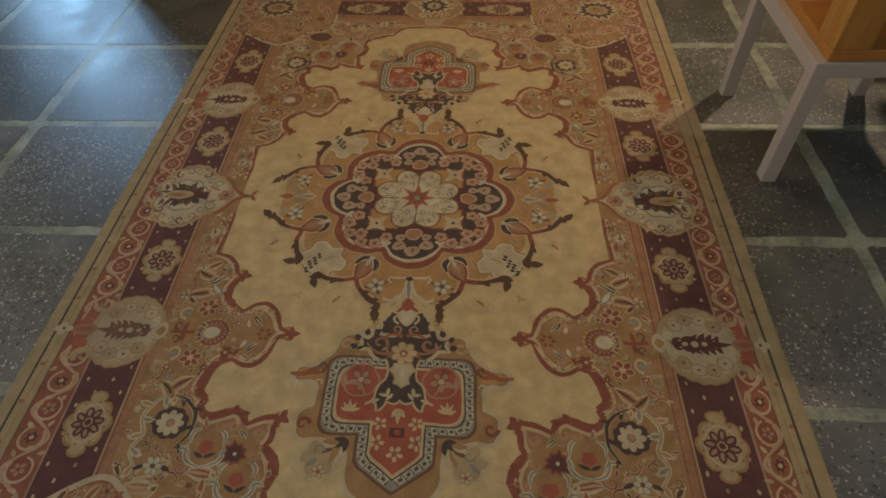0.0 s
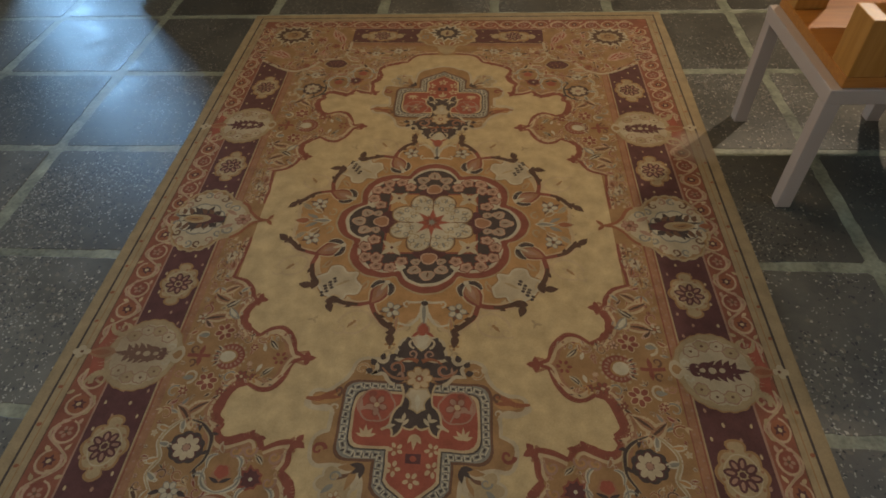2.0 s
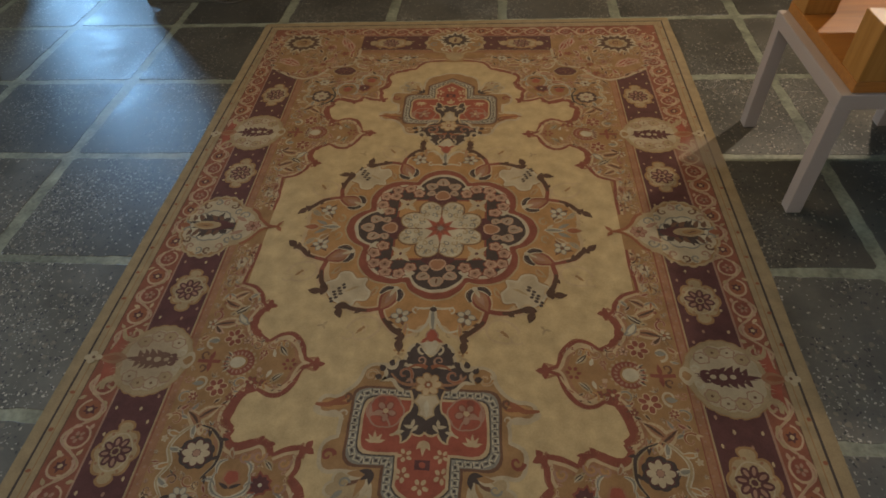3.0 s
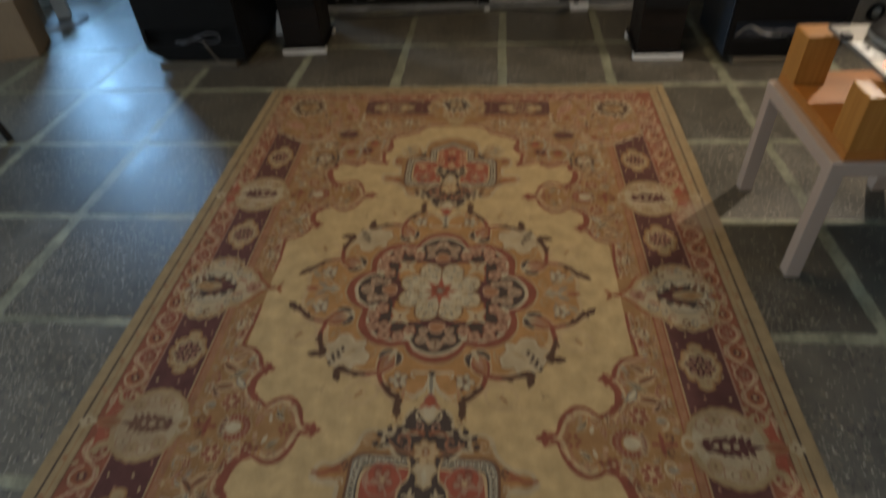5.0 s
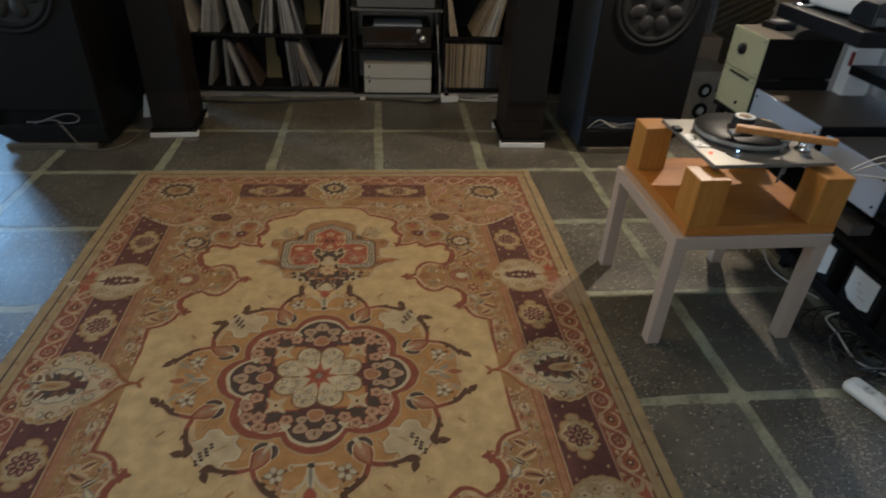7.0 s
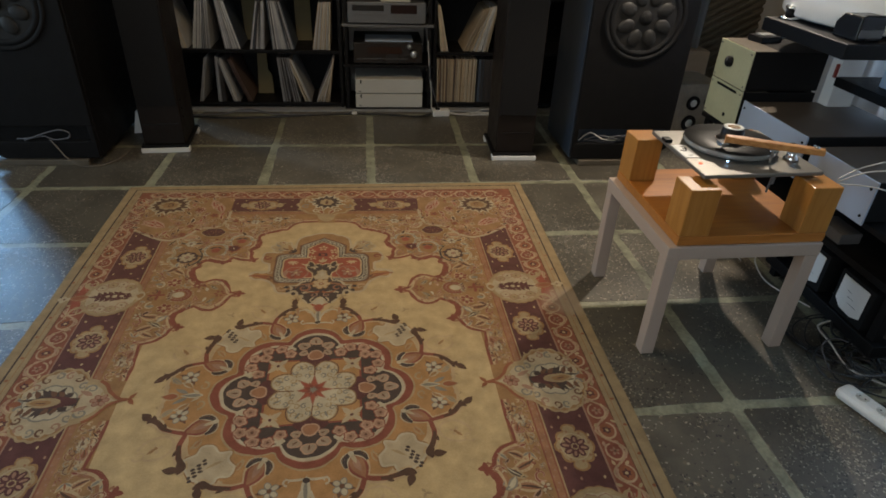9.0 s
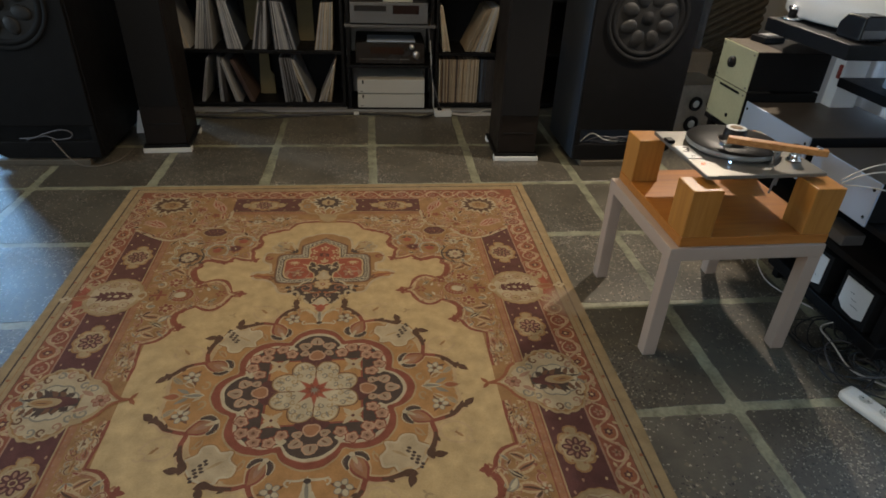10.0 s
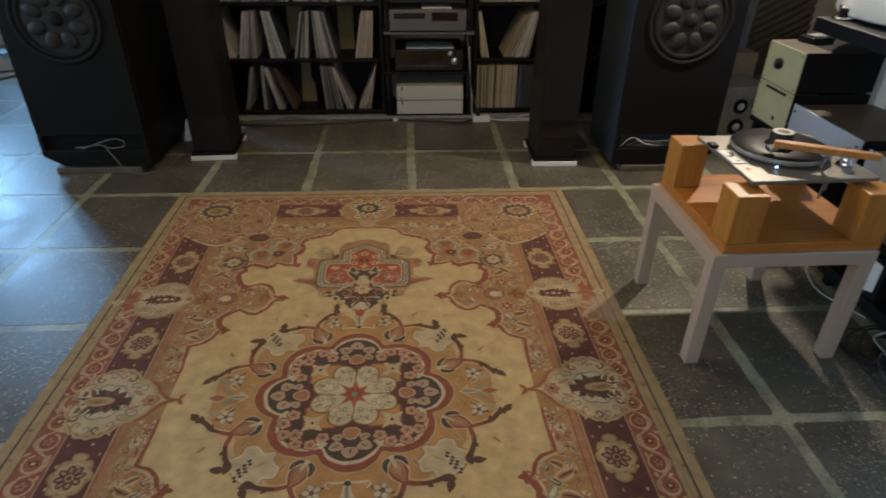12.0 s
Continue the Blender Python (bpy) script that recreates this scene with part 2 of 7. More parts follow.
def box(x0, x1, y0, y1, z0, z1, bevel=0.003, bm=None, seg=2):
    own = bm is None
    b = bmesh.new()
    bmesh.ops.create_cube(b, size=1)
    bmesh.ops.scale(b, vec=(x1 - x0, y1 - y0, z1 - z0), verts=b.verts)
    bmesh.ops.translate(b, vec=((x0 + x1) / 2, (y0 + y1) / 2, (z0 + z1) / 2), verts=b.verts)
    if bevel:
        bmesh.ops.bevel(b, geom=b.edges[:], offset=bevel, segments=seg, affect='EDGES', profile=0.5)
    if own:
        return b
    tmp = bpy.data.meshes.new("tmp")
    b.to_mesh(tmp)
    b.free()
    bm.from_mesh(tmp)
    bpy.data.meshes.remove(tmp)
    return bm


def lathe(profile, n=48, axis='z', at=(0, 0, 0)):
    """A turned form: profile of (radius, height)."""
    bm = bmesh.new()
    rings = []
    for r, h in profile:
        if r < 1e-6:
            rings.append([bm.verts.new((0, 0, h))])
        else:
            rings.append([bm.verts.new((r * math.cos(2 * math.pi * i / n), r * math.sin(2 * math.pi * i / n), h)) for i in range(n)])
    for a, b in zip(rings, rings[1:]):
        for i in range(n):
            j = (i + 1) % n
            if len(a) == 1 and len(b) == 1:
                continue
            if len(a) == 1:
                bm.faces.new((a[0], b[i], b[j]))
            elif len(b) == 1:
                bm.faces.new((a[i], a[j], b[0]))
            else:
                bm.faces.new((a[i], a[j], b[j], b[i]))
    bmesh.ops.recalc_face_normals(bm, faces=bm.faces)
    if axis == 'y':
        bmesh.ops.rotate(bm, matrix=Matrix.Rotation(radians(90), 3, 'X'), verts=bm.verts)
    if axis == 'x':
        bmesh.ops.rotate(bm, matrix=Matrix.Rotation(radians(-90), 3, 'Y'), verts=bm.verts)
    bmesh.ops.translate(bm, vec=at, verts=bm.verts)
    for f in bm.faces:
        f.smooth = True
    return bm


def rod(a, b, r, n=12):
    a, b = Vector(a), Vector(b)
    d = b - a
    bm = bmesh.new()
    bmesh.ops.create_cone(bm, cap_ends=True, segments=n, radius1=r, radius2=r, depth=d.length)
    bmesh.ops.transform(bm, matrix=Matrix.Translation((a + b) / 2) @ d.to_track_quat('Z', 'Y').to_matrix().to_4x4(), verts=bm.verts)
    return bm


def prism(outline, d0, d1, plane='xz', bevel=0.004):
    """A plate with the given outline, from d0 to d1 across it."""
    bm = bmesh.new()
    put = {'xz': lambda u, v, d: (u, d, v), 'xy': lambda u, v, d: (u, v, d), 'yz': lambda u, v, d: (d, u, v)}[plane]
    a = [bm.verts.new(put(u, v, d0)) for u, v in outline]
    b = [bm.verts.new(put(u, v, d1)) for u, v in outline]
    n = len(outline)
    bm.faces.new(a)
    bm.faces.new(b)
    for i in range(n):
        bm.faces.new((a[i], a[(i + 1) % n], b[(i + 1) % n], b[i]))
    bmesh.ops.recalc_face_normals(bm, faces=bm.faces)
    if bevel:
        bmesh.ops.bevel(bm, geom=bm.edges[:], offset=bevel, segments=2, affect='EDGES', profile=0.5)
    return bm


def tube(points, r, n=8, steps=8):
    """A cable swept along a smooth curve through the points."""
    P = [Vector(p) for p in points]
    path = []
    for i in range(len(P) - 1):
        p0, p1, p2, p3 = P[max(i - 1, 0)], P[i], P[i + 1], P[min(i + 2, len(P) - 1)]
        for k in range(steps):
            t = k / steps
            path.append(0.5 * ((2 * p1) + (p2 - p0) * t + (2 * p0 - 5 * p1 + 4 * p2 - p3) * t * t + (3 * p1 - p0 - 3 * p2 + p3) * t ** 3))
    path.append(P[-1])
    bm = bmesh.new()
    rings = []
    for i, p in enumerate(path):
        d = (path[min(i + 1, len(path) - 1)] - path[max(i - 1, 0)]).normalized()
        u = d.cross(Vector((0, 0, 1)))
        u = u.normalized() if u.length > 1e-4 else Vector((1, 0, 0))
        w = u.cross(d)
        rings.append([bm.verts.new(p + r * (math.cos(2 * math.pi * k / n) * u + math.sin(2 * math.pi * k / n) * w)) for k in range(n)])
    for a, b in zip(rings, rings[1:]):
        for k in range(n):
            bm.faces.new((a[k], a[(k + 1) % n], b[(k + 1) % n], b[k]))
    bm.faces.new(rings[0])
    bm.faces.new(rings[-1])
    bmesh.ops.recalc_face_normals(bm, faces=bm.faces)
    for f in bm.faces:
        f.smooth = True
    return bm


def words(name, text, size, m, material, parent, label=""):
    cu = bpy.data.curves.new(name, 'FONT')
    cu.body, cu.size, cu.extrude = text, size, 0.0004
    cu.align_x, cu.align_y = 'CENTER', 'CENTER'
    tmp = bpy.data.objects.new(name, cu)
    me = bpy.data.meshes.new_from_object(tmp)
    bpy.data.objects.remove(tmp)
    me.materials.append(material)
    ob = new(name, me)
    ob.parent = parent
    ob.matrix_basis = m
    return ob


# ---- the room ----
def slab(name, x0, x1, y0, y1, z0, z1, material, label, bevel=0.0):
    return tagged(part(name, box(x0, x1, y0, y1, z0, z1, bevel), material), label, name.split("_")[0], kind="structure")


floor = slab("floor", -6.0, 2.95, -3.2, 5.25, -0.12, -0.0018, GROUT, "dark terrazzo tile floor with wide greenish mortar joints")
slab("ceiling", -6.1, 3.05, -3.3, 5.35, 2.6, 2.75, CEIL, "plain off-white plaster ceiling")
slab("wall_inner", -1.45, 2.95, 3.25, 3.4, -0.1, 2.6, PLASTER, "plaster wall behind the record shelves")


def wall_with_opening(name, x0, x1, y0, y1, ox0, ox1, oz0, oz1, label):
    bm = bmesh.new()
    box(x0, ox0, y0, y1, -0.1, 2.6, 0, bm)
    box(ox1, x1, y0, y1, -0.1, 2.6, 0, bm)
    box(ox0, ox1, y0, y1, -0.1, oz0, 0, bm)
    box(ox0, ox1, y0, y1, oz1, 2.6, 0, bm)
    return tagged(part(name, bm, PLASTER), label, "wall", kind="structure")


wall_with_opening("wall_north", -6.1, 3.05, 5.2, 5.35, -4.9, -3.95, 1.38, 2.52, "plaster wall with a window opening")
# unseen south wall; its opening is assumed for the rear light
wall_with_opening("wall_south", -6.1, 3.05, -3.35, -3.2, -1.8, 0.6, 1.0, 2.4, "plaster wall with a window opening")


def window(name, x0, x1, y, z0, z1, bars, label):
    w = thing(name, label, "window", (x0, y, z0), kind="structure")
    bm = bmesh.new()
    W, H = x1 - x0, z1 - z0
    for a in ((0, 0.06, 0, H), (W - 0.06, W, 0, H), (0.06, W - 0.06, 0, 0.06), (0.06, W - 0.06, H - 0.06, H)):
        box(a[0], a[1], -0.03, 0.03, a[2], a[3], 0.003, bm)
    for i in range(1, bars):
        c = W * i / bars
        box(c - 0.03, c + 0.03, -0.03, 0.03, 0.06, H - 0.06, 0.003, bm)
    part("window_frame", bm, WHITE, w)
    return w


# opening widened southwards to suit the lamp added before the curtain
bm = bmesh.new()
for y0, y1, z0, z1 in ((-3.3, -1.0, -0.1, 2.6), (1.45, 5.35, -0.1, 2.6), (-1.0, 1.45, -0.1, 0.55), (-1.0, 1.45, 2.2, 2.6)):
    box(2.95, 3.1, y0, y1, z0, z1, 0, bm)
tagged(part("wall_east", bm, PLASTER), "plaster wall with a wide curtained window opening", "wall", kind="structure")
# unseen west wall with an opening added for the fill light
bm = bmesh.new()
box(-6.15, -6.0, -3.3, -1.1, -0.1, 2.6, 0, bm)
box(-6.15, -6.0, 1.7, 5.35, -0.1, 2.6, 0, bm)
box(-6.15, -6.0, -1.1, 1.7, -0.1, 1.0, 0, bm)
box(-6.15, -6.0, -1.1, 1.7, 2.4, 2.6, 0, bm)
tagged(part("wall_west", bm, PLASTER), "plaster wall with a wide opening added for the west light", "wall", kind="structure")
window("window_1", -4.9, -3.95, 5.27, 1.38, 2.52, 1, "white framed window with a single light")
window("assumed_rear_window", -1.8, 0.6, -3.27, 1.0, 2.4, 2, "assumed white framed window behind the viewpoint, with two lights")


# ---- the carpet ----
PILE = {}


def pile(name, color):
    m = mat("pile_" + name, color, 0.95, scale=21, var=0.26, fine=240, bump=0.4, spec=0.12)
    # the far end is trodden and faded to a dusty tan
    nt = m.node_tree
    N, L = nt.nodes.new, nt.links.new
    b = nt.nodes["Principled BSDF"]
    src = b.inputs["Base Color"].links[0].from_socket
    tc, sep, cloud = N("ShaderNodeTexCoord"), N("ShaderNodeSeparateXYZ"), N("ShaderNodeTexNoise")
    cloud.inputs["Scale"].default_value, cloud.inputs["Detail"].default_value = 3.5, 6
    L(tc.outputs["Object"], sep.inputs[0])
    L(tc.outputs["Object"], cloud.inputs["Vector"])
    add, rng_, mx = N("ShaderNodeMath"), N("ShaderNodeMapRange"), N("ShaderNodeMix")
    add.operation = 'ADD'
    L(sep.outputs[1], add.inputs[0])
    L(cloud.outputs[0], add.inputs[1])
    rng_.inputs[1].default_value, rng_.inputs[2].default_value = 0.2, 1.6
    rng_.inputs[3].default_value, rng_.inputs[4].default_value = 0.02, 0.10
    L(add.outputs[0], rng_.inputs[0])
    mx.data_type = 'RGBA'
    L(rng_.outputs[0], mx.inputs[0])
    L(src, mx.inputs[6])
    mx.inputs[7].default_value = (0.25, 0.148, 0.07, 1)
    # a pale ragged patch on the border and a trodden roundel
    out = mx.outputs[2]
    for at, size, tone, most in (((0.985, 0.43, 0.006), 0.17, (0.34, 0.27, 0.20, 1), 0.60), ((-0.80, -0.56, 0.006), 0.17, (0.20, 0.13, 0.075, 1), 0.42)):
        far, fall, patch_mix = N("ShaderNodeVectorMath"), N("ShaderNodeMapRange"), N("ShaderNodeMix")
        far.operation = 'DISTANCE'
        far.inputs[1].default_value = at
        L(tc.outputs["Object"], far.inputs[0])
        rag = N("ShaderNodeMath")
        rag.operation = 'MULTIPLY_ADD'
        rag.inputs[1].default_value = 0.14
        L(cloud.outputs[0], rag.inputs[0])
        L(far.outputs["Value"], rag.inputs[2])
        fall.inputs[1].default_value, fall.inputs[2].default_value = size * 0.8, size * 1.15
        fall.inputs[3].default_value, fall.inputs[4].default_value = most, 0.0
        L(rag.outputs[0], fall.inputs[0])
        patch_mix.data_type = 'RGBA'
        L(fall.outputs[0], patch_mix.inputs[0])
        L(out, patch_mix.inputs[6])
        patch_mix.inputs[7].default_value = tone
        out = patch_mix.outputs[2]
    L(out, b.inputs["Base Color"])
    PILE[name] = (len(PILE), m)


for n, c in (("cream", (0.43, 0.318, 0.165)), ("tan", (0.27, 0.155, 0.072)), ("gold", (0.34, 0.188, 0.080)),
             ("rust", (0.24, 0.094, 0.050)), ("red", (0.27, 0.078, 0.050)), ("maroon", (0.095, 0.042, 0.039)),
             ("black", (0.066, 0.05, 0.043)), ("ivory", (0.41, 0.35, 0.24)), ("grey", (0.20, 0.185, 0.148)),
             ("rose", (0.285, 0.165, 0.112)), ("brick", (0.265, 0.135, 0.075)), ("edge", (0.29, 0.215, 0.12)),
             ("brown", (0.135, 0.072, 0.045)), ("ochre", (0.40, 0.29, 0.165)), ("oxide", (0.20, 0.068, 0.046)), ("sand", (0.32, 0.235, 0.13)), ("pale", (0.38, 0.305, 0.195)), ("madder", (0.215, 0.080, 0.050)), ("beige", (0.30, 0.225, 0.155)), ("blush", (0.37, 0.235, 0.155)), ("umber", (0.088, 0.052, 0.036))):
    pile(n, c)

RV, RF, RM = [], [], []
RUG_X, RUG_Y, RUG_Z = 1.03, 1.552, 0.006
STEP = 0.00012
COUNT = {}


def lay(pts, color, level, sym=4):
    """Lays a flat woven motif on the carpet; sym 4 mirrors it to all quarters, 2 end for end, 1 side to side, 0 leaves it single."""
    flips = {4: ((1, 1), (-1, 1), (1, -1), (-1, -1)), 2: ((1, 1), (1, -1)), 1: ((1, 1), (-1, 1)), 0: ((1, 1),)}[sym]
    COUNT[level] = COUNT.get(level, 0) + 1
    lift = (COUNT[level] % 60) * 1.8e-6
    for fx, fy in flips:
        b = len(RV)
        q = pts if fx * fy > 0 else pts[::-1]
        RV.extend((fx * x, fy * y, RUG_Z + level * STEP + lift) for x, y in q)
        RF.append(tuple(range(b, b + len(q))))
        RM.append(PILE[color][0])


def oval(cx, cy, rx, ry=None, n=24, a=0.0):
    ry = ry or rx
    ca, sa = math.cos(a), math.sin(a)
    out = []
    for i in range(n):
        u, v = rx * math.cos(2 * math.pi * i / n), ry * math.sin(2 * math.pi * i / n)
        out.append((cx + u * ca - v * sa, cy + u * sa + v * ca))
    return out


def scallop(cx, cy, rx, ry, k, depth, rot=0.0, n=144, sharp=1.0):
    """A lobed outline with k lobes."""
    out = []
    for i in range(n):
        t = 2 * math.pi * i / n
        w = 1 - depth * (1 - abs(math.cos(k * (t - rot) / 2)) ** sharp)
        out.append((cx + rx * w * math.cos(t), cy + ry * w * math.sin(t)))
    return out


def jag(cx, cy, rx, ry, k, depth, rot=0.0):
    """A palmette outline with k pointed leaves."""
    out = []
    for i in range(2 * k):
        t = math.pi * i / k + rot
        w = (1.0 + 0.13 * math.sin(5.3 * i + cx * 40)) if i % 2 == 0 else 1 - depth * (1 + 0.25 * math.sin(3.1 * i))
        out.append((cx + rx * w * math.cos(t), cy + ry * w * math.sin(t)))
    return out


def leaf(x, y, length, width, ang, n=8, bend=0.0):
    up, lo = [], []
    for i in range(n + 1):
        t = i / n
        w = width * math.sin(math.pi * t ** 0.8) * 0.5
        c = bend * math.sin(math.pi * t)
        up.append((t * length, c + w))
        lo.append((t * length, c - w))
    ca, sa = math.cos(ang), math.sin(ang)
    return [(x + u * ca - v * sa, y + u * sa + v * ca) for u, v in up + lo[-2:0:-1]]


def ribbon(points, w0, w1=None):
    """A band along a path, from width w0 to w1."""
    w1 = w0 if w1 is None else w1
    L, R, n = [], [], len(points)
    for i, (x, y) in enumerate(points):
        ax, ay = points[max(i - 1, 0)]
        bx, by = points[min(i + 1, n - 1)]
        d = math.hypot(bx - ax, by - ay) or 1
        nx, ny = -(by - ay) / d, (bx - ax) / d
        w = (w0 + (w1 - w0) * i / (n - 1)) / 2
        L.append((x + nx * w, y + ny * w))
        R.append((x - nx * w, y - ny * w))
    return L + R[::-1]


def band(points, color, level, w0, w1=None, sym=4):
    """The same as single four-cornered pieces, safe on tight bends."""
    r = ribbon(points, w0, w1)
    n = len(points)
    for i in range(n - 1):
        lay([r[i], r[i + 1], r[2 * n - 2 - i], r[2 * n - 1 - i]], color, level, sym)


def bow(a, b, bulge, n=8):
    """A path from a to b that bows to its left by bulge times its length."""
    (x0, y0), (x1, y1) = a, b
    dx, dy = x1 - x0, y1 - y0
    return [(x0 + dx * t - dy * 4 * bulge * t * (1 - t), y0 + dy * t + dx * 4 * bulge * t * (1 - t)) for t in (i / n for i in range(n + 1))]


def chain(nodes, n=8):
    """nodes: (x, y, bulge of the stretch to the next)."""
    out = []
    for (x0, y0, k), (x1, y1, _) in zip(nodes, nodes[1:]):
        out += bow((x0, y0), (x1, y1), k, n)[:-1]
    out.append(nodes[-1][:2])
    return out


def curl(x, y, r, a0, turns, w, color, level, sym=4, hand=1, n=16):
    """A tapering scroll that winds inwards."""
    pts = []
    for i in range(n + 1):
        t = i / n
        rr = r * (1 - 0.8 * t)
        a = a0 + hand * turns * 2 * math.pi * t
        pts.append((x + rr * math.cos(a), y + rr * math.sin(a)))
    band(pts, color, level, w, w * 0.4, sym)


def flower(x, y, r, petals, c1, c2, level, sym=4, rot=0.0, rim=None):
    for i in range(petals):
        t = 2 * math.pi * i / petals + rot
        if rim:
            lay(oval(x + 0.62 * r * math.cos(t), y + 0.62 * r * math.sin(t), 0.46 * r, 0.36 * r, 10, t), rim, level, sym)
        lay(oval(x + 0.62 * r * math.cos(t), y + 0.62 * r * math.sin(t), 0.36 * r, 0.26 * r, 10, t), c1, level + 1, sym)
    lay(oval(x, y, 0.26 * r, n=10), c2, level + 2, sym)


def rimmed(pts, color, rim, level, w, sym=4):
    """A motif with a woven outline along its edge."""
    lay(pts, color, level, sym)
    band(list(pts) + [pts[0]], rim, level + 1, w, sym=sym)


def scroll(x, y, r, a0, turns, w, color, rim, level, sym=4, hand=1, n=14):
    """An acanthus scroll with a paler outline and a small end leaf."""
    curl(x, y, r, a0, turns, w, rim, level, sym, hand, n)
    curl(x, y, r, a0, turns, w * 0.5, color, level + 1, sym, hand, n)
    bx, by = x + r * math.cos(a0), y + r * math.sin(a0)
    for d in (-0.5, 0.5):
        lay(leaf(bx, by, r * 0.9, r * 0.36, a0 - hand * 1.57 + d), rim, level, sym)


def frame_band(d0, d1, color, level):
    """A band round the carpet between the two distances from its edge."""
    for pts in ([(-RUG_X + d0, RUG_Y - d0), (-RUG_X + d1, RUG_Y - d1), (RUG_X - d1, RUG_Y - d1), (RUG_X - d0, RUG_Y - d0)],):
        lay(pts, color, level, 2)
    lay([(RUG_X - d0, -RUG_Y + d0), (RUG_X - d0, RUG_Y - d0), (RUG_X - d1, RUG_Y - d1), (RUG_X - d1, -RUG_Y + d1)], color, level, 1)


rng = random.Random(7)


def smooth(points, n=6):
    """A smooth path through the points."""
    P = [points[0]] + list(points) + [points[-1]]
    out = []
    for i in range(1, len(P) - 2):
        (ax, ay), (bx, by), (cx, cy), (dx, dy) = P[i - 1:i + 3]
        for k in range(n):
            t = k / n
            u, v, w, z = -t + 2 * t * t - t ** 3, 2 - 5 * t * t + 3 * t ** 3, t + 4 * t * t - 3 * t ** 3, t ** 3 - t * t
            out.append((0.5 * (u * ax + v * bx + w * cx + z * dx), 0.5 * (u * ay + v * by + w * cy + z * dy)))
    out.append(points[-1])
    return out


def swell(points, color, level, w, ends=0.35, sym=4):
    """A stroke that is thickest in its middle."""
    n = len(points) - 1
    for i in range(n):
        w0, w1 = (w * (ends + (1 - ends) * math.sin(math.pi * k / n)) for k in (i, i + 1))
        lay(ribbon([points[i], points[i + 1]], w0, w1), color, level, sym)


def offset(points, d):
    """The path moved to its right by d."""
    out, n = [], len(points)
    for i, (x, y) in enumerate(points):
        (ax, ay), (bx, by) = points[max(i - 1, 0)], points[min(i + 1, n - 1)]
        ln = math.hypot(bx - ax, by - ay) or 1
        out.append((x + (by - ay) / ln * d, y - (bx - ax) / ln * d))
    return out


def acanthus(x, y, length, ang, color, rim, level, sym=4, hand=1, vein=None):
    """A curled leaf: a teardrop with a hooked tip, a paler edge and a vein."""
    pts = []
    for i in range(9):
        t = i / 8
        pts.append((t * length, hand * 0.30 * length * t * t))
    ca, sa = math.cos(ang), math.sin(ang)
    pts = [(x + u * ca - v * sa, y + u * sa + v * ca) for u, v in pts]
    swell(pts, rim, level, length * 0.52, 0.14, sym)
    swell(pts, color, level + 1, length * 0.27, 0.05, sym)
    if vein:
        swell(pts[:7], vein, level + 2, length * 0.10, 0.3, sym)
    ex, ey = pts[-1]
    curl(ex - 0.16 * length * math.cos(ang + hand * 1.0), ey - 0.16 * length * math.sin(ang + hand * 1.0), length * 0.18, ang + hand * 1.0, 0.85, length * 0.13, rim, level + 1, sym, hand, 8)


# ground and borders
lay([(-RUG_X + 0.3, -RUG_Y + 0.3), (RUG_X - 0.3, -RUG_Y + 0.3), (RUG_X - 0.3, RUG_Y - 0.3), (-RUG_X + 0.3, RUG_Y - 0.3)], "cream", 0, 0)
for d0, d1, c in ((0.0, 0.029, "edge"), (0.029, 0.036, "black"), (0.036, 0.071, "edge"), (0.071, 0.075, "brown"), (0.075, 0.158, "madder"),
                  (0.158, 0.164, "rose"), (0.164, 0.310, "maroon"), (0.310, 0.340, "brick"), (0.340, 0.425, "tan")):
    frame_band(d0, d1, c, 1)
frame_band(0.306, 0.310, "sand", 2)
frame_band(0.313, 0.316, "oxide", 2)
frame_band(0.337, 0.341, "oxide", 2)
frame_band(0.052, 0.055, "tan", 2)
# small red marks along the edge
for i in range(27):
    y = -1.45 + i * 0.1115
    lay(oval(RUG_X - 0.044, y, 0.007, 0.006, 6), "rust", 2, 1)
# woven flecks in the brick band
for i in range(110):
    y = -1.2 + i * 0.0218
    lay(oval(RUG_X - 0.320 - 0.010 * (i % 2), y, 0.004, 0.003, 6), "rose", 3, 1)


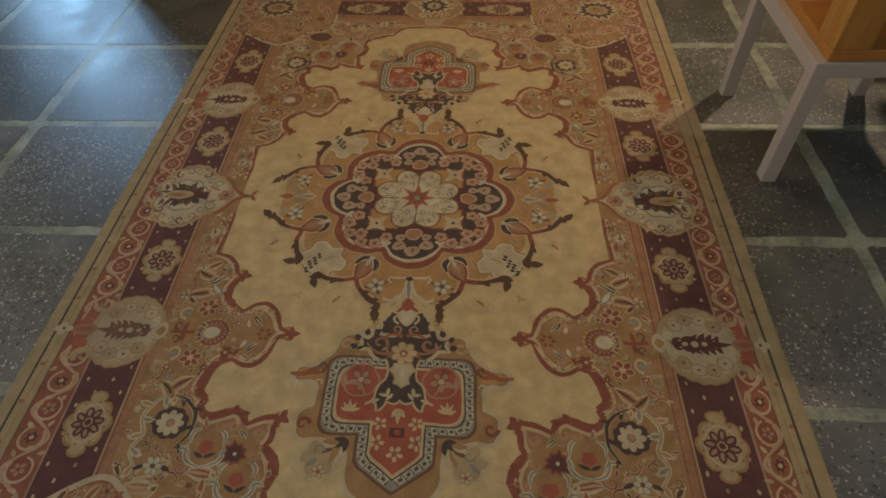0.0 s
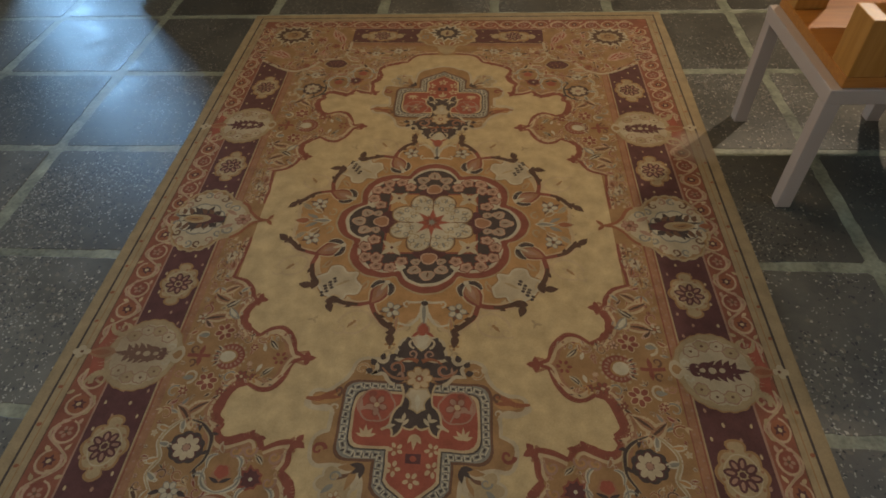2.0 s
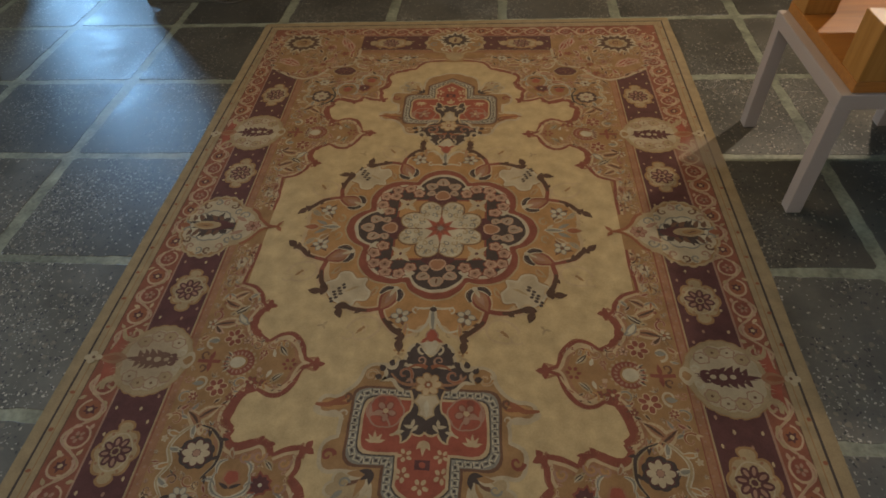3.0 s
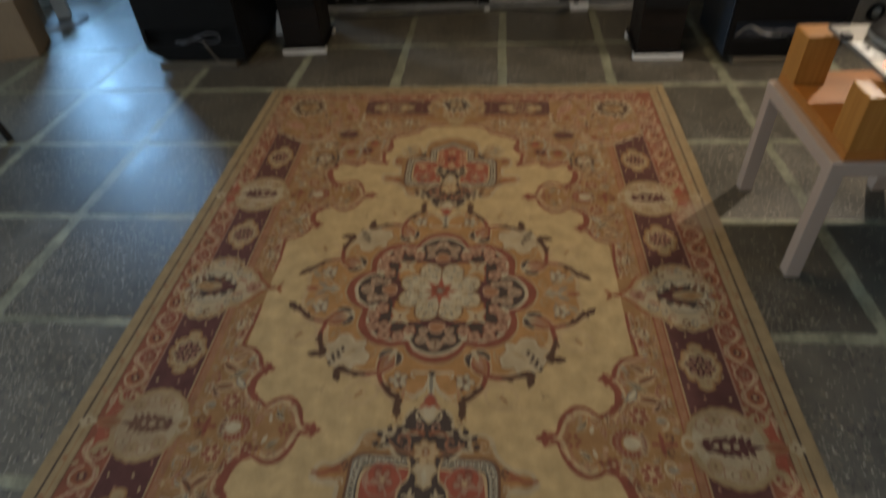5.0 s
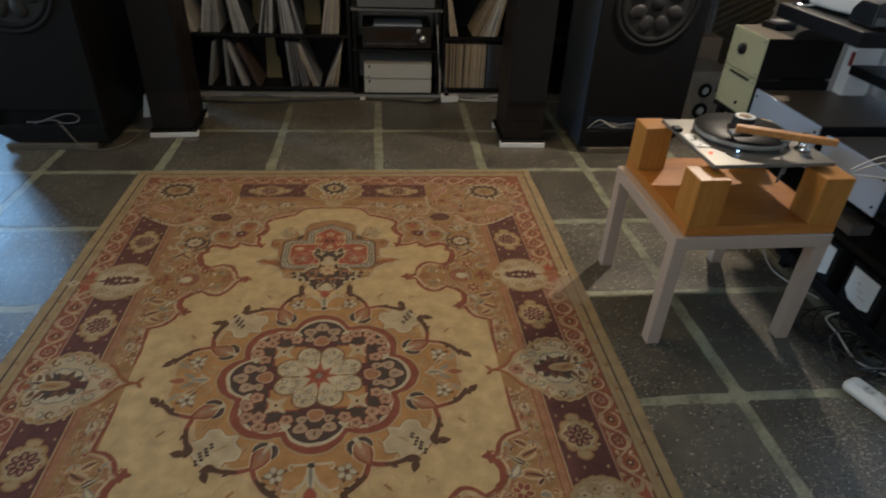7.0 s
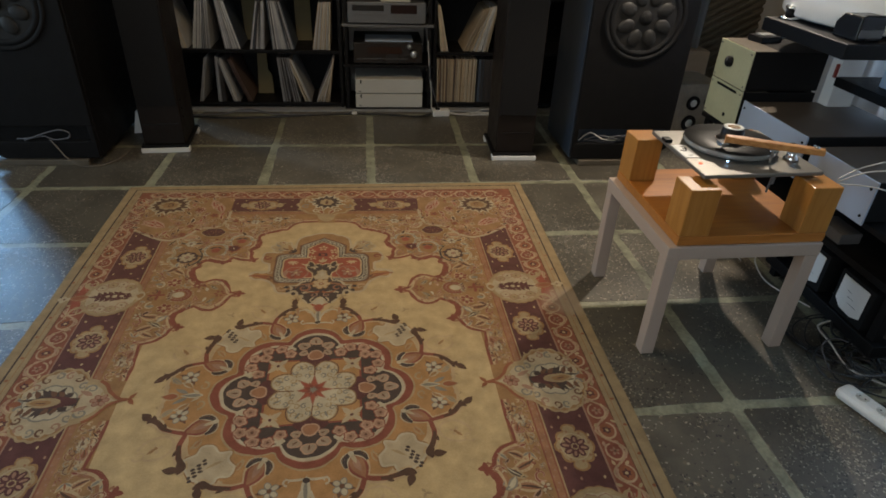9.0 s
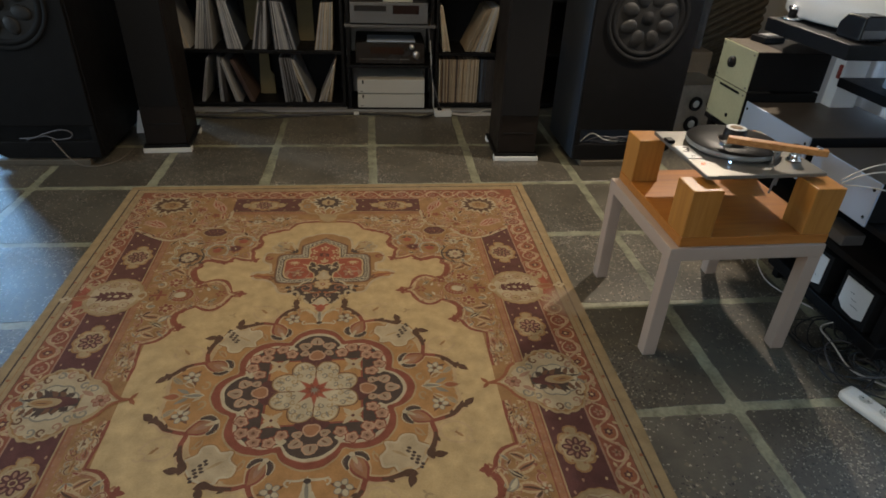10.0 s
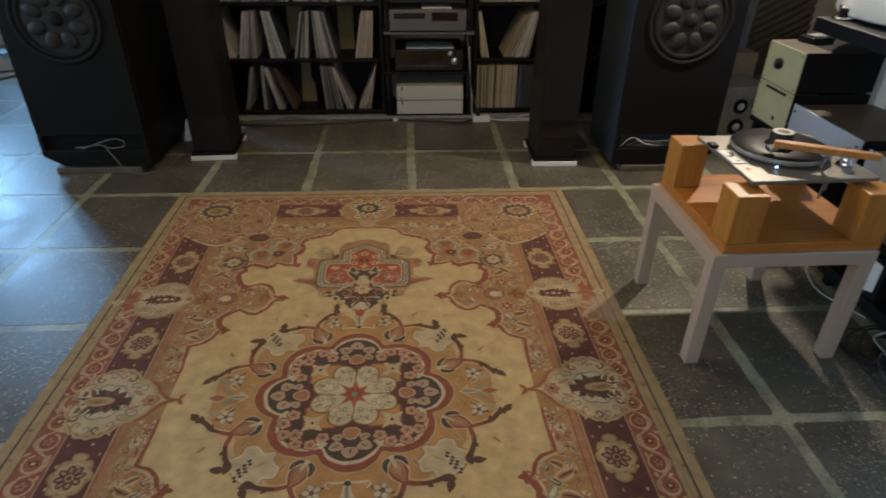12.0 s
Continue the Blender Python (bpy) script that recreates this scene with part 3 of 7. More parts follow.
def border_scroll(across, lo, hi, step, place, q):
    """Pink C-scrolls that ring a row of dark blossoms on the red band."""
    k = int((hi - lo) / step)
    st = (hi - lo) / k
    for i in range(k):
        c = lo + (i + 0.5) * st
        s = 1 if i % 2 else -1
        wave = [place(c - st / 2 + st * t, across + s * 0.036 * math.cos(math.pi * (t - 0.5))) for t in (j / 8 for j in range(9))]
        loop = [place(c + 0.031 * math.cos(a), across - s * 0.003 + 0.029 * math.sin(a)) for a in (s * (0.9 + j * 0.43) for j in range(13))]
        band(wave, "blush", 3, 0.009, 0.007, sym=q)
        band(wave, "sand", 4, 0.0035, 0.003, sym=q)
        lay([place(c + 0.027 * math.cos(a), across - s * 0.003 + 0.026 * math.sin(a)) for a in (j * 0.6283 for j in range(10))], "oxide" if i % 2 else "rust", 3, q)
        band(loop, "blush", 5, 0.009, 0.006, sym=q)
        band(loop[2:], "ochre", 6, 0.0035, 0.002, sym=q)
        x, y = place(c, across - s * 0.003)
        if i % 2:
            flower(x, y, 0.017, 5, "rose", "brown", 5, q, rot=i * 0.7, rim="madder")
        else:
            lay(jag(x, y, 0.018, 0.017, 6, 0.4, i), "maroon", 5, q)
            lay(oval(x, y, 0.006, 0.006, 8), "ochre", 6, q)
        for du, dv, an in ((-0.030, 0.020, 0.6), (0.030, 0.022, 2.4), (0.040, -0.028, 4.2)):
            x, y = place(c + du, across + s * dv)
            lay(leaf(x, y, 0.022, 0.011, an + i), ("ochre", "blush", "sand")[i % 3], 4, q)


border_scroll(RUG_X - 0.1165, -1.40, 1.40, 0.079, lambda u, v: (v, u), 1)
border_scroll(RUG_Y - 0.1165, -0.90, 0.90, 0.079, lambda u, v: (u, v), 2)

# pale dots on the dark border
for i in range(34):
    for j in range(4):
        if (i + j) % 2 == 0:
            y = 0.02 + i * 0.0385
            lay(oval(RUG_X - 0.184 - j * 0.035, y, 0.0042, 0.0065, 6), "rose" if rng.random() < 0.4 else "ochre", 2)
            if i < 21:
                lay(oval(0.02 + i * 0.0385, RUG_Y - 0.184 - j * 0.035, 0.0065, 0.0042, 6), "sand", 2)


def lozenge(cx, cy, rx, ry, level, sym):
    """A cusped pale panel with an eight-petalled flower."""
    up = 1 if ry >= rx else 0
    lay(scallop(cx, cy, rx, ry * (0.9 if up else 1), 8, 0.14, 0), "tan", level, sym)
    lay(scallop(cx, cy, rx * 0.88, ry * 0.80, 8, 0.12, 0), "sand", level + 1, sym)
    for s in (-1, 1):
        if up:
            lay(oval(cx, cy + s * ry * 0.86, rx * 0.40, ry * 0.22, 12), "tan", level, sym)
            lay(oval(cx, cy + s * ry * 0.82, rx * 0.30, ry * 0.18, 12), "sand", level + 1, sym)
        else:
            lay(oval(cx + s * rx * 0.95, cy, rx * 0.22, ry * 0.42, 12), "sand", level + 1, sym)
    for i in range(8):
        t = i * math.pi / 4 + 0.2
        u, v = cx + 0.027 * math.cos(t), cy + 0.027 * math.sin(t)
        lay(oval(u, v, 0.0165, 0.0110, 12, t), "maroon", level + 3, sym)
        lay(oval(u, v, 0.0105, 0.0048, 12, t), "rose", level + 4, sym)
        w = t + math.pi / 8
        lay(oval(cx + rx * 0.76 * math.cos(w), cy + ry * 0.70 * math.sin(w), 0.0045, 0.0045, 6), "brick", level + 3, sym)
    lay(oval(cx, cy, 0.008, 0.008, 10), "maroon", level + 5, sym)
    band(oval(cx, cy, rx * 0.66, ry * 0.60, 25), "pale", level + 2, 0.0035, sym=sym)


lozenge(0.792, 0.292, 0.063, 0.082, 3, 4)
lozenge(0.792, 0.838, 0.063, 0.084, 3, 4)
lozenge(0.320, 1.315, 0.090, 0.056, 3, 4)


# roundels at the middle of the long sides, each with a pointed tip towards the field
def side_roundel(cx, cy, rx, ry, level):
    lay(scallop(cx, cy, rx, ry, 20, 0.04), "sand", level, 1)
    lay(scallop(cx, cy, rx * 0.93, ry * 0.94, 20, 0.04), "tan", level + 1, 1)
    lay(scallop(cx, cy, rx * 0.89, ry * 0.90, 18, 0.06), "pale", level + 2, 1)
    for i in range(16):
        t = 2 * math.pi * (i + 0.5) / 16
        curl(cx + rx * 0.74 * math.cos(t), cy + ry * 0.76 * math.sin(t), 0.017, t, 1.0, 0.0085, ("grey", "rose", "brown")[i % 3], level + 3, 1, 1 if i % 2 else -1, 9)
    # pale inner shield with a dark toothed leaf
    lay(scallop(cx + 0.006, cy, rx * 0.70, ry * 0.50, 9, 0.10), "grey", level + 4, 1)
    lay(scallop(cx + 0.006, cy, rx * 0.66, ry * 0.46, 9, 0.10), "ivory", level + 5, 1)
    lay(jag(cx + 0.002, cy, 0.092, 0.060, 12, 0.36, 0.26), "black", level + 6, 1)
    for s in (-1, 1):
        for i in range(6):
            u = -0.055 + 0.026 * i
            lay(leaf(cx + u, cy + s * 0.020, 0.044 - 0.005 * abs(i - 3), 0.017, s * (0.75 + 0.10 * i), bend=s * 0.004), "brown" if i % 3 else "black", level + 6, 1)
    lay(leaf(cx - 0.105, cy, 0.09, 0.034, 0.0), "black", level + 6, 1)
    lay(oval(cx - 0.004, cy, 0.072, 0.025, 22), "maroon", level + 7, 1)
    lay(oval(cx + 0.022, cy, 0.052, 0.021, 20), "sand", level + 8, 1)
    lay(oval(cx + 0.030, cy, 0.034, 0.012, 16), "tan", level + 9, 1)
    lay(leaf(cx + 0.012, cy, 0.036, 0.006, 0.0), "brown", level + 10, 1)
    lay(leaf(cx + 0.085, cy, 0.045, 0.022, 0.0), "rust", level + 6, 1)


side_roundel(0.806, 0.0, 0.118, 0.158, 4)
tip = chain([(0.725, 0.098, -0.16), (0.645, 0.040, 0.14), (0.572, 0.0, 0.14), (0.645, -0.040, -0.16), (0.725, -0.098, 0)])
lay(tip, "sand", 11, 1)
band(tip[3:30], "rust", 13, 0.011, sym=1)
lay([(x * 0.8 + 0.141, y * 0.74) for x, y in tip], "pale", 12, 1)
for s in (-1, 1):
    lay(leaf(0.578, 0.0, 0.034, 0.014, math.pi - s * 0.9), "rust", 14, 1)
    curl(0.700, s * 0.052, 0.020, 0, 1.1, 0.008, "grey", 13, 1, hand=s)
    lay(leaf(0.690, s * 0.022, 0.05, 0.018, s * 0.5), "rose", 13, 1)
    curl(0.655, s * 0.028, 0.012, 2, 1.0, 0.006, "sand", 14, 1, hand=-s)
flower(0.662, 0.0, 0.027, 6, "rose", "brown", 13, 1, rim="oxide")


def soft_roundel(cx, cy, rx, ry, level, sym):
    """A pale roundel of small florets with a dark serrated leaf across it."""
    lay(scallop(cx, cy, rx, ry, 22, 0.03), "tan", level, sym)
    rimmed(scallop(cx, cy, rx * 0.95, ry * 0.95, 22, 0.03, n=66), "sand", "edge", level + 1, 0.005, sym)
    lay(scallop(cx, cy, rx * 0.85, ry * 0.85, 14, 0.06, n=56), "pale", level + 3, sym)
    for i in range(12):
        t = 2 * math.pi * (i + 0.5) / 12
        x, y = cx + rx * 0.66 * math.cos(t), cy + ry * 0.66 * math.sin(t)
        if abs(math.sin(t)) < 0.3:
            continue
        lay(scallop(x, y, 0.023, 0.021, 6, 0.16, t, 24), "rose", level + 4, sym)
        lay(scallop(x, y, 0.0195, 0.0175, 6, 0.16, t, 24), "pale" if i % 2 else "sand", level + 5, sym)
        lay(oval(x, y, 0.0045, 0.004, 6), "brown", level + 6, sym)
    for s in (-1, 1):
        for i in range(6):
            lay(leaf(cx - 0.066 + 0.023 * i, cy + s * 0.004, 0.040 - 0.005 * abs(i - 2.5), 0.014, s * (1.0 + 0.12 * (i - 3)), bend=s * 0.003), "maroon", level + 7, sym)
        curl(cx - rx * 0.70, cy + s * 0.024, 0.014, 0, 1.0, 0.008, "ivory", level + 7, sym, s, 9)
    lay(jag(cx - 0.002, cy, 0.076, 0.030, 12, 0.34, 0.26), "maroon", level + 7, sym)
    lay(leaf(cx - 0.078, cy, 0.175, 0.026, 0.0), "maroon", level + 8, sym)
    for k in (-1, 0, 1):
        lay(oval(cx - 0.010 + k * 0.026, cy, 0.011 if k == 0 else 0.008, 0.010 if k == 0 else 0.007, 10), "pale", level + 9, sym)


soft_roundel(0.802, 0.556, 0.113, 0.124, 4, 4)
# collar between roundel and spandrel
lay(leaf(0.676, 0.556, 0.05, 0.06, 0.0), "pale", 12)
lay(leaf(0.684, 0.556, 0.03, 0.03, 0.0), "tan", 13)
# red tongue, pale florets and scrolls where the roundel breaks into the outer band
lay(leaf(0.885, 0.556, 0.085, 0.040, 0.0), "brick", 12)
lay(leaf(0.900, 0.556, 0.060, 0.020, 0.0), "rust", 13)
for s in (-1, 1):
    swell(bow((0.945, 0.556), (0.930, 0.556 + s * 0.095), s * 0.18, 10), "red", 7, 0.034, 0.4)
    curl(0.895, 0.556 + s * 0.088, 0.024, 0.6, 1.0, 0.013, "sand", 8, hand=-s)
    swell(bow((0.885, 0.556 + s * 0.06), (0.930, 0.556 + s * 0.105), -s * 0.25, 8), "sand", 8, 0.014)
for dx, dy in ((0, 0), (0.016, 0.012), (0.016, -0.012), (0.028, 0)):
    lay(oval(0.966 + dx, 0.556 + dy, 0.011, 0.010, 10), "pale", 13)
lay(oval(0.978, 0.556, 0.005, 0.005, 8), "brown", 14)

# corners: a lobed quarter with a pale outline, a toothed dark blossom and two red leaves
QUARTER = smooth([(0.462, 1.26), (0.462, 1.20), (0.482, 1.115), (0.530, 1.090), (0.580, 1.072), (0.625, 1.010), (0.695, 0.972), (0.780, 1.010), (0.868, 1.075)], 6)
lay(QUARTER + [(0.868, 1.40), (0.462, 1.40)], "tan", 9)
band(QUARTER, "pale", 11, 0.015)
band(offset(QUARTER, -0.010), "rust", 10, 0.009)
for x, y, ln, an, c in ((0.735, 1.090, 0.10, 0.5, "red"), (0.850, 1.155, 0.10, 3.5, "red"), (0.790, 1.130, 0.06, 0.2, "brick"), (0.500, 1.240, 0.09, 1.0, "red"), (0.565, 1.370, 0.09, 4.2, "red"), (0.525, 1.310, 0.06, 1.2, "brick"),
                         (0.560, 1.130, 0.07, 0.3, "rust"), (0.640, 1.060, 0.06, 0.9, "gold"), (0.620, 1.220, 0.07, 2.1, "brick")):
    acanthus(x, y, ln, an, c, "blush", 11, 4, 1 if ln > 0.08 else -1, "blush")
lay(jag(0.768, 1.312, 0.108, 0.098, 15, 0.16, 0.1), "pale", 13)
lay(jag(0.768, 1.312, 0.096, 0.086, 15, 0.26, 0.1), "umber", 14)
lay(scallop(0.768, 1.312, 0.056, 0.046, 9, 0.16), "sand", 15)
lay(scallop(0.768, 1.312, 0.040, 0.032, 7, 0.2), "tan", 16)
curl(0.768, 1.312, 0.020, 1.0, 1.0, 0.008, "brown", 17)
quarter_taken = [(0.768, 1.312, 0.09), (0.79, 1.12, 0.07), (0.53, 1.31, 0.07)]

# palmette at the middle of each short side
lay(scallop(0.0, 1.320, 0.150, 0.122, 14, 0.08), "sand", 4, 2)
lay(scallop(0.0, 1.320, 0.135, 0.110, 14, 0.08), "tan", 5, 2)
lay(chain([(-0.13, 1.26, 0.16), (-0.04, 1.19, -0.2), (0.0, 1.135, -0.2), (0.04, 1.19, 0.16), (0.13, 1.26, 0)]), "sand", 4, 2)
lay(jag(0.0, 1.345, 0.092, 0.086, 13, 0.22, 0.2), "ivory", 6, 2)
lay(jag(0.0, 1.345, 0.078, 0.072, 13, 0.30, 0.2), "black", 7, 2)
lay(scallop(0.0, 1.345, 0.036, 0.034, 7, 0.15), "sand", 8, 2)
lay(leaf(0.0, 1.320, 0.05, 0.016, math.pi / 2), "brown", 9, 2)
for s in (-1, 1):
    curl(s * 0.050, 1.255, 0.022, 0, 1.1, 0.010, "ivory", 7, 2, hand=s)
    curl(s * 0.100, 1.300, 0.022, 1, 1.1, 0.009, "grey", 7, 2, hand=-s)
    curl(s * 0.105, 1.360, 0.018, 2, 1.1, 0.008, "pale", 7, 2, hand=s)
    acanthus(s * 0.012, 1.215, 0.055, 1.57 - s * 0.7, "rust", "pale", 7, 2, s)
    lay(leaf(s * 0.03, 1.425, 0.045, 0.018, 1.57 - s * 0.8), "ochre", 7, 2)

# cusped spandrels that frame the field
STROKES = [
    [(0.610, 0.085), (0.612, 0.170), (0.618, 0.262)],
    [(0.618, 0.262), (0.572, 0.280), (0.543, 0.312), (0.532, 0.345), (0.502, 0.351)],
    [(0.502, 0.351), (0.530, 0.372), (0.541, 0.412), (0.526, 0.450), (0.478, 0.479)],
    [(0.478, 0.479), (0.446, 0.455), (0.408, 0.453), (0.373, 0.492), (0.356, 0.535), (0.314, 0.553)],
    [(0.314, 0.553), (0.356, 0.566), (0.374, 0.618), (0.400, 0.650), (0.436, 0.658), (0.472, 0.638)],
    [(0.472, 0.638), (0.508, 0.652), (0.530, 0.708), (0.531, 0.740), (0.505, 0.756)],
    [(0.505, 0.756), (0.517, 0.784), (0.490, 0.806), (0.452, 0.797), (0.424, 0.786), (0.400, 0.796), (0.385, 0.822)],
    [(0.385, 0.822), (0.352, 0.806), (0.318, 0.799), (0.290, 0.804)],
    [(0.290, 0.804), (0.308, 0.824), (0.308, 0.857), (0.320, 0.880)],
    [(0.320, 0.880), (0.296, 0.905), (0.286, 0.942), (0.298, 0.985)],
    [(0.298, 0.985), (0.282, 1.020), (0.216, 1.053), (0.172, 1.062)],
    [(0.172, 1.062), (0.150, 1.105), (0.118, 1.128), (0.040, 1.140)]]
STROKES = [smooth(s, 6) for s in STROKES]
EDGE = [p for s in STROKES for p in s[:-1]] + [STROKES[-1][-1]]
SPAN = EDGE + [(0.040, 1.215), (0.692, 1.215), (0.692, 0.085)]
lay(SPAN, "tan", 2)
for s, w in zip(STROKES, (0.013, 0.014, 0.023, 0.015, 0.015, 0.027, 0.024, 0.015, 0.016, 0.028, 0.020, 0.015)):
    swell(s, "oxide", 6, w, 0.55)
    band(offset(s, w * 0.5 + 0.004), "ochre", 5, 0.009)
    band(offset(s, w * 0.5 + 0.014), "brick", 4, 0.009)
    # leaf teeth along the thick strokes
    if w > 0.018:
        for i in range(5, len(s) - 3, 6):
            (ax, ay), (bx, by) = s[i], s[i + 1]
            an = math.atan2(by - ay, bx - ax)
            lay(leaf(ax, ay, 0.022, 0.015, an + 0.7), "oxide", 6)
for x, y, an in ((0.504, 0.351, math.pi), (0.316, 0.553, math.pi), (0.292, 0.800, 2.6)):
    for d, ln in ((0, 0.028), (1.5, 0.024), (-1.5, 0.024)):
        lay(leaf(x + 0.006, y, ln, 0.018, an + d), "oxide", 7)


def inside(x, y, poly):
    r, j = False, len(poly) - 1
    for i in range(len(poly)):
        (xi, yi), (xj, yj) = poly[i], poly[j]
        if (yi > y) != (yj > y) and x < (xj - xi) * (y - yi) / (yj - yi) + xi:
            r = not r
        j = i
    return r


def room_for(x, y, r, taken):
    return all(math.hypot(x - a, y - b) > r + c for a, b, c in taken)


taken = [(0.0, 1.3, 0.17), (0.8, 0.556, 0.115), (0.768, 1.312, 0.09)]
# inner outline and sprig of the pointed lobe
for s in (-1, 1):
    swell(smooth([(0.360, 0.556 + s * 0.014), (0.388, 0.556 + s * 0.060), (0.425, 0.556 + s * 0.086), (0.462, 0.556 + s * 0.066)]), "ochre", 7, 0.010)
    curl(0.444, 0.556 + s * 0.068, 0.016, 1.0, 1.0, 0.007, "gold", 8, hand=-s)
    acanthus(0.408, 0.556 + s * 0.030, 0.044, s * 0.5, "black", "sand", 7, 4, s, "ivory")
    lay(leaf(0.445, 0.556 + s * 0.022, 0.028, 0.012, s * 1.2), "ivory", 8)
for i in range(6):
    t = i * math.pi / 3
    lay(oval(0.398 + 0.015 * math.cos(t), 0.556 + 0.015 * math.sin(t), 0.0065, 0.005, 8, t), "oxide", 9)
taken.append((0.415, 0.556, 0.058))
# red ringed rosette with its pale heart
for i in range(18):
    t = 2 * math.pi * i / 18
    lay(oval(0.545 + 0.047 * math.cos(t), 0.556 + 0.045 * math.sin(t), 0.006, 0.005, 8, t), "sand", 6)
lay(oval(0.545, 0.556, 0.045, 0.043, 28), "oxide", 7)
for i in range(18):
    t = 2 * math.pi * (i + 0.5) / 18
    lay(oval(0.545 + 0.034 * math.cos(t), 0.556 + 0.032 * math.sin(t), 0.0058, 0.0034, 8, t), "rose", 8)
lay(oval(0.548, 0.556, 0.0265, 0.025, 20), "tan", 9)
lay(oval(0.550, 0.556, 0.0225, 0.020, 18), "ivory", 10)
for s in (-2, -1, 0, 1, 2):
    lay(leaf(0.568, 0.556 + s * 0.009, 0.028, 0.008, s * 0.35), "pale", 11)
    lay(leaf(0.574, 0.556 + s * 0.010, 0.020, 0.004, s * 0.35), "black", 12)
taken.append((0.545, 0.556, 0.055))
band([(0.602, 0.556), (0.632, 0.557), (0.668, 0.556)], "oxide", 8, 0.011)
for s in (-1, 1):
    lay(leaf(0.630, 0.556, 0.036, 0.014, s * 1.57), "oxide", 8)
    curl(0.650, 0.556 + s * 0.022, 0.015, 1.57, 0.9, 0.007, "brown", 8, hand=s)
    flower(0.585, 0.556 + s * 0.084, 0.030, 6, "oxide", "ochre", 8, rot=0.3, rim="ochre")
    taken.append((0.585, 0.556 + s * 0.084, 0.032))
    # grey-eyed ringlets
    curl(0.640, 0.556 + s * 0.068, 0.024, 1.57, 1.0, 0.009, "pale", 8, hand=s)
    lay(leaf(0.626, 0.556 + s * 0.072, 0.034, 0.016, 0.1), "grey", 8)
    taken.append((0.638, 0.556 + s * 0.068, 0.026))
taken.append((0.640, 0.556, 0.040))
# dark hooked leaf above the first cusp
acanthus(0.570, 0.352, 0.062, 0.9, "black", "sand", 7, 4, -1, "ivory")
acanthus(0.592, 0.385, 0.050, 2.0, "ivory", "grey", 8, 4, 1)
taken.append((0.588, 0.385, 0.035))
for x, y, ln, an, h in ((0.655, 0.330, 0.075, 2.4, 1), (0.660, 0.430, 0.080, 3.6, -1), (0.585, 0.300, 0.060, 0.3, 1), (0.560, 0.700, 0.070, 0.4, 1), (0.640, 0.715, 0.080, 2.6, -1)):
    acanthus(x, y, ln, an, "brick", "ochre", 6, 4, h, "umber")
    taken.append((x + 0.5 * ln * math.cos(an), y + 0.5 * ln * math.sin(an), ln * 0.32))
# white blossom on a dark disc in the curl of a dark stem
lay(scallop(0.580, 0.828, 0.047, 0.045, 9, 0.10), "black", 8)
flower(0.580, 0.828, 0.036, 8, "pale", "rose", 9, rim="maroon")
STEM = smooth([(0.588, 0.752), (0.552, 0.768), (0.524, 0.800), (0.522, 0.850), (0.548, 0.895)], 6)
swell(STEM, "sand", 7, 0.016)
swell(STEM, "black", 8, 0.009)
for i in (4, 10, 16, 22):
    (ax, ay), (bx, by) = STEM[i], STEM[i + 1]
    lay(leaf(ax, ay, 0.024, 0.010, math.atan2(by - ay, bx - ax) + (0.9 if i % 4 else -0.9)), "black", 8)
taken += [(0.580, 0.828, 0.050), (0.530, 0.825, 0.014), (0.530, 0.785, 0.014), (0.540, 0.880, 0.014)]
# pale vine along the inner edge of the band
VINE = smooth([(0.590, 0.742), (0.628, 0.768), (0.655, 0.810), (0.640, 0.860), (0.655, 0.905), (0.628, 0.950)], 6)
swell(VINE, "ivory", 7, 0.013, 0.5)
swell(VINE, "sand", 8, 0.006, 0.5)
for i in range(3, 30, 5):
    (ax, ay), (bx, by) = VINE[i], VINE[i + 1]
    an = math.atan2(by - ay, bx - ax)
    acanthus(ax, ay, 0.036, an + (0.8 if i % 2 else -0.8), "grey" if i % 2 else "gold", "ivory", 7, 4, 1 if i % 2 else -1)
    taken.append((ax, ay, 0.020))
# tulips held by white leaves
for x, y in ((0.470, 0.888), (0.372, 0.965)):
    for s in (-1, 1):
        for a, b, k in (((x, y + 0.048), (x + s * 0.046, y - 0.012), s * 0.28), ((x + s * 0.036, y + 0.02), (x + s * 0.072, y + 0.012), -s * 0.3), ((x + s * 0.042, y - 0.010), (x + s * 0.020, y - 0.048), s * 0.3)):
            p = bow(a, b, k, 8)
            swell(p, "ivory", 8, 0.014)
            swell(p, "grey", 9, 0.005)
        lay(leaf(x, y + 0.024, 0.032, 0.010, -1.57 + s * 1.15), "black", 10)
    lay(scallop(x, y, 0.026, 0.024, 5, 0.14, 1.57), "brick", 8)
    lay(scallop(x, y - 0.004, 0.019, 0.017, 5, 0.14, 1.57), "red", 9)
    taken += [(x, y, 0.050), (x + 0.045, y, 0.02), (x - 0.045, y, 0.02)]
lay(jag(0.394, 0.898, 0.034, 0.033, 9, 0.22), "oxide", 8)
lay(jag(0.394, 0.898, 0.026, 0.025, 9, 0.22), "maroon", 9)
lay(oval(0.394, 0.898, 0.005, 0.005, 8), "ivory", 10)
taken.append((0.394, 0.898, 0.036))
acanthus(0.372, 0.862, 0.035, 5.2, "black", "sand", 7, 4, 1, "ivory")
taken.append((0.376, 0.85, 0.02))
for x, y, r in ((0.345, 0.842, 0.020), (0.415, 0.826, 0.020), (0.345, 0.905, 0.018), (0.330, 0.950, 0.020), (0.450, 0.830, 0.018)):
    curl(x, y, r, 3.6, 1.0, 0.009, "rose", 8, hand=-1)
    curl(x, y, r * 0.7, 3.6, 0.8, 0.007, "gold", 9, hand=-1)
    taken.append((x, y, r))
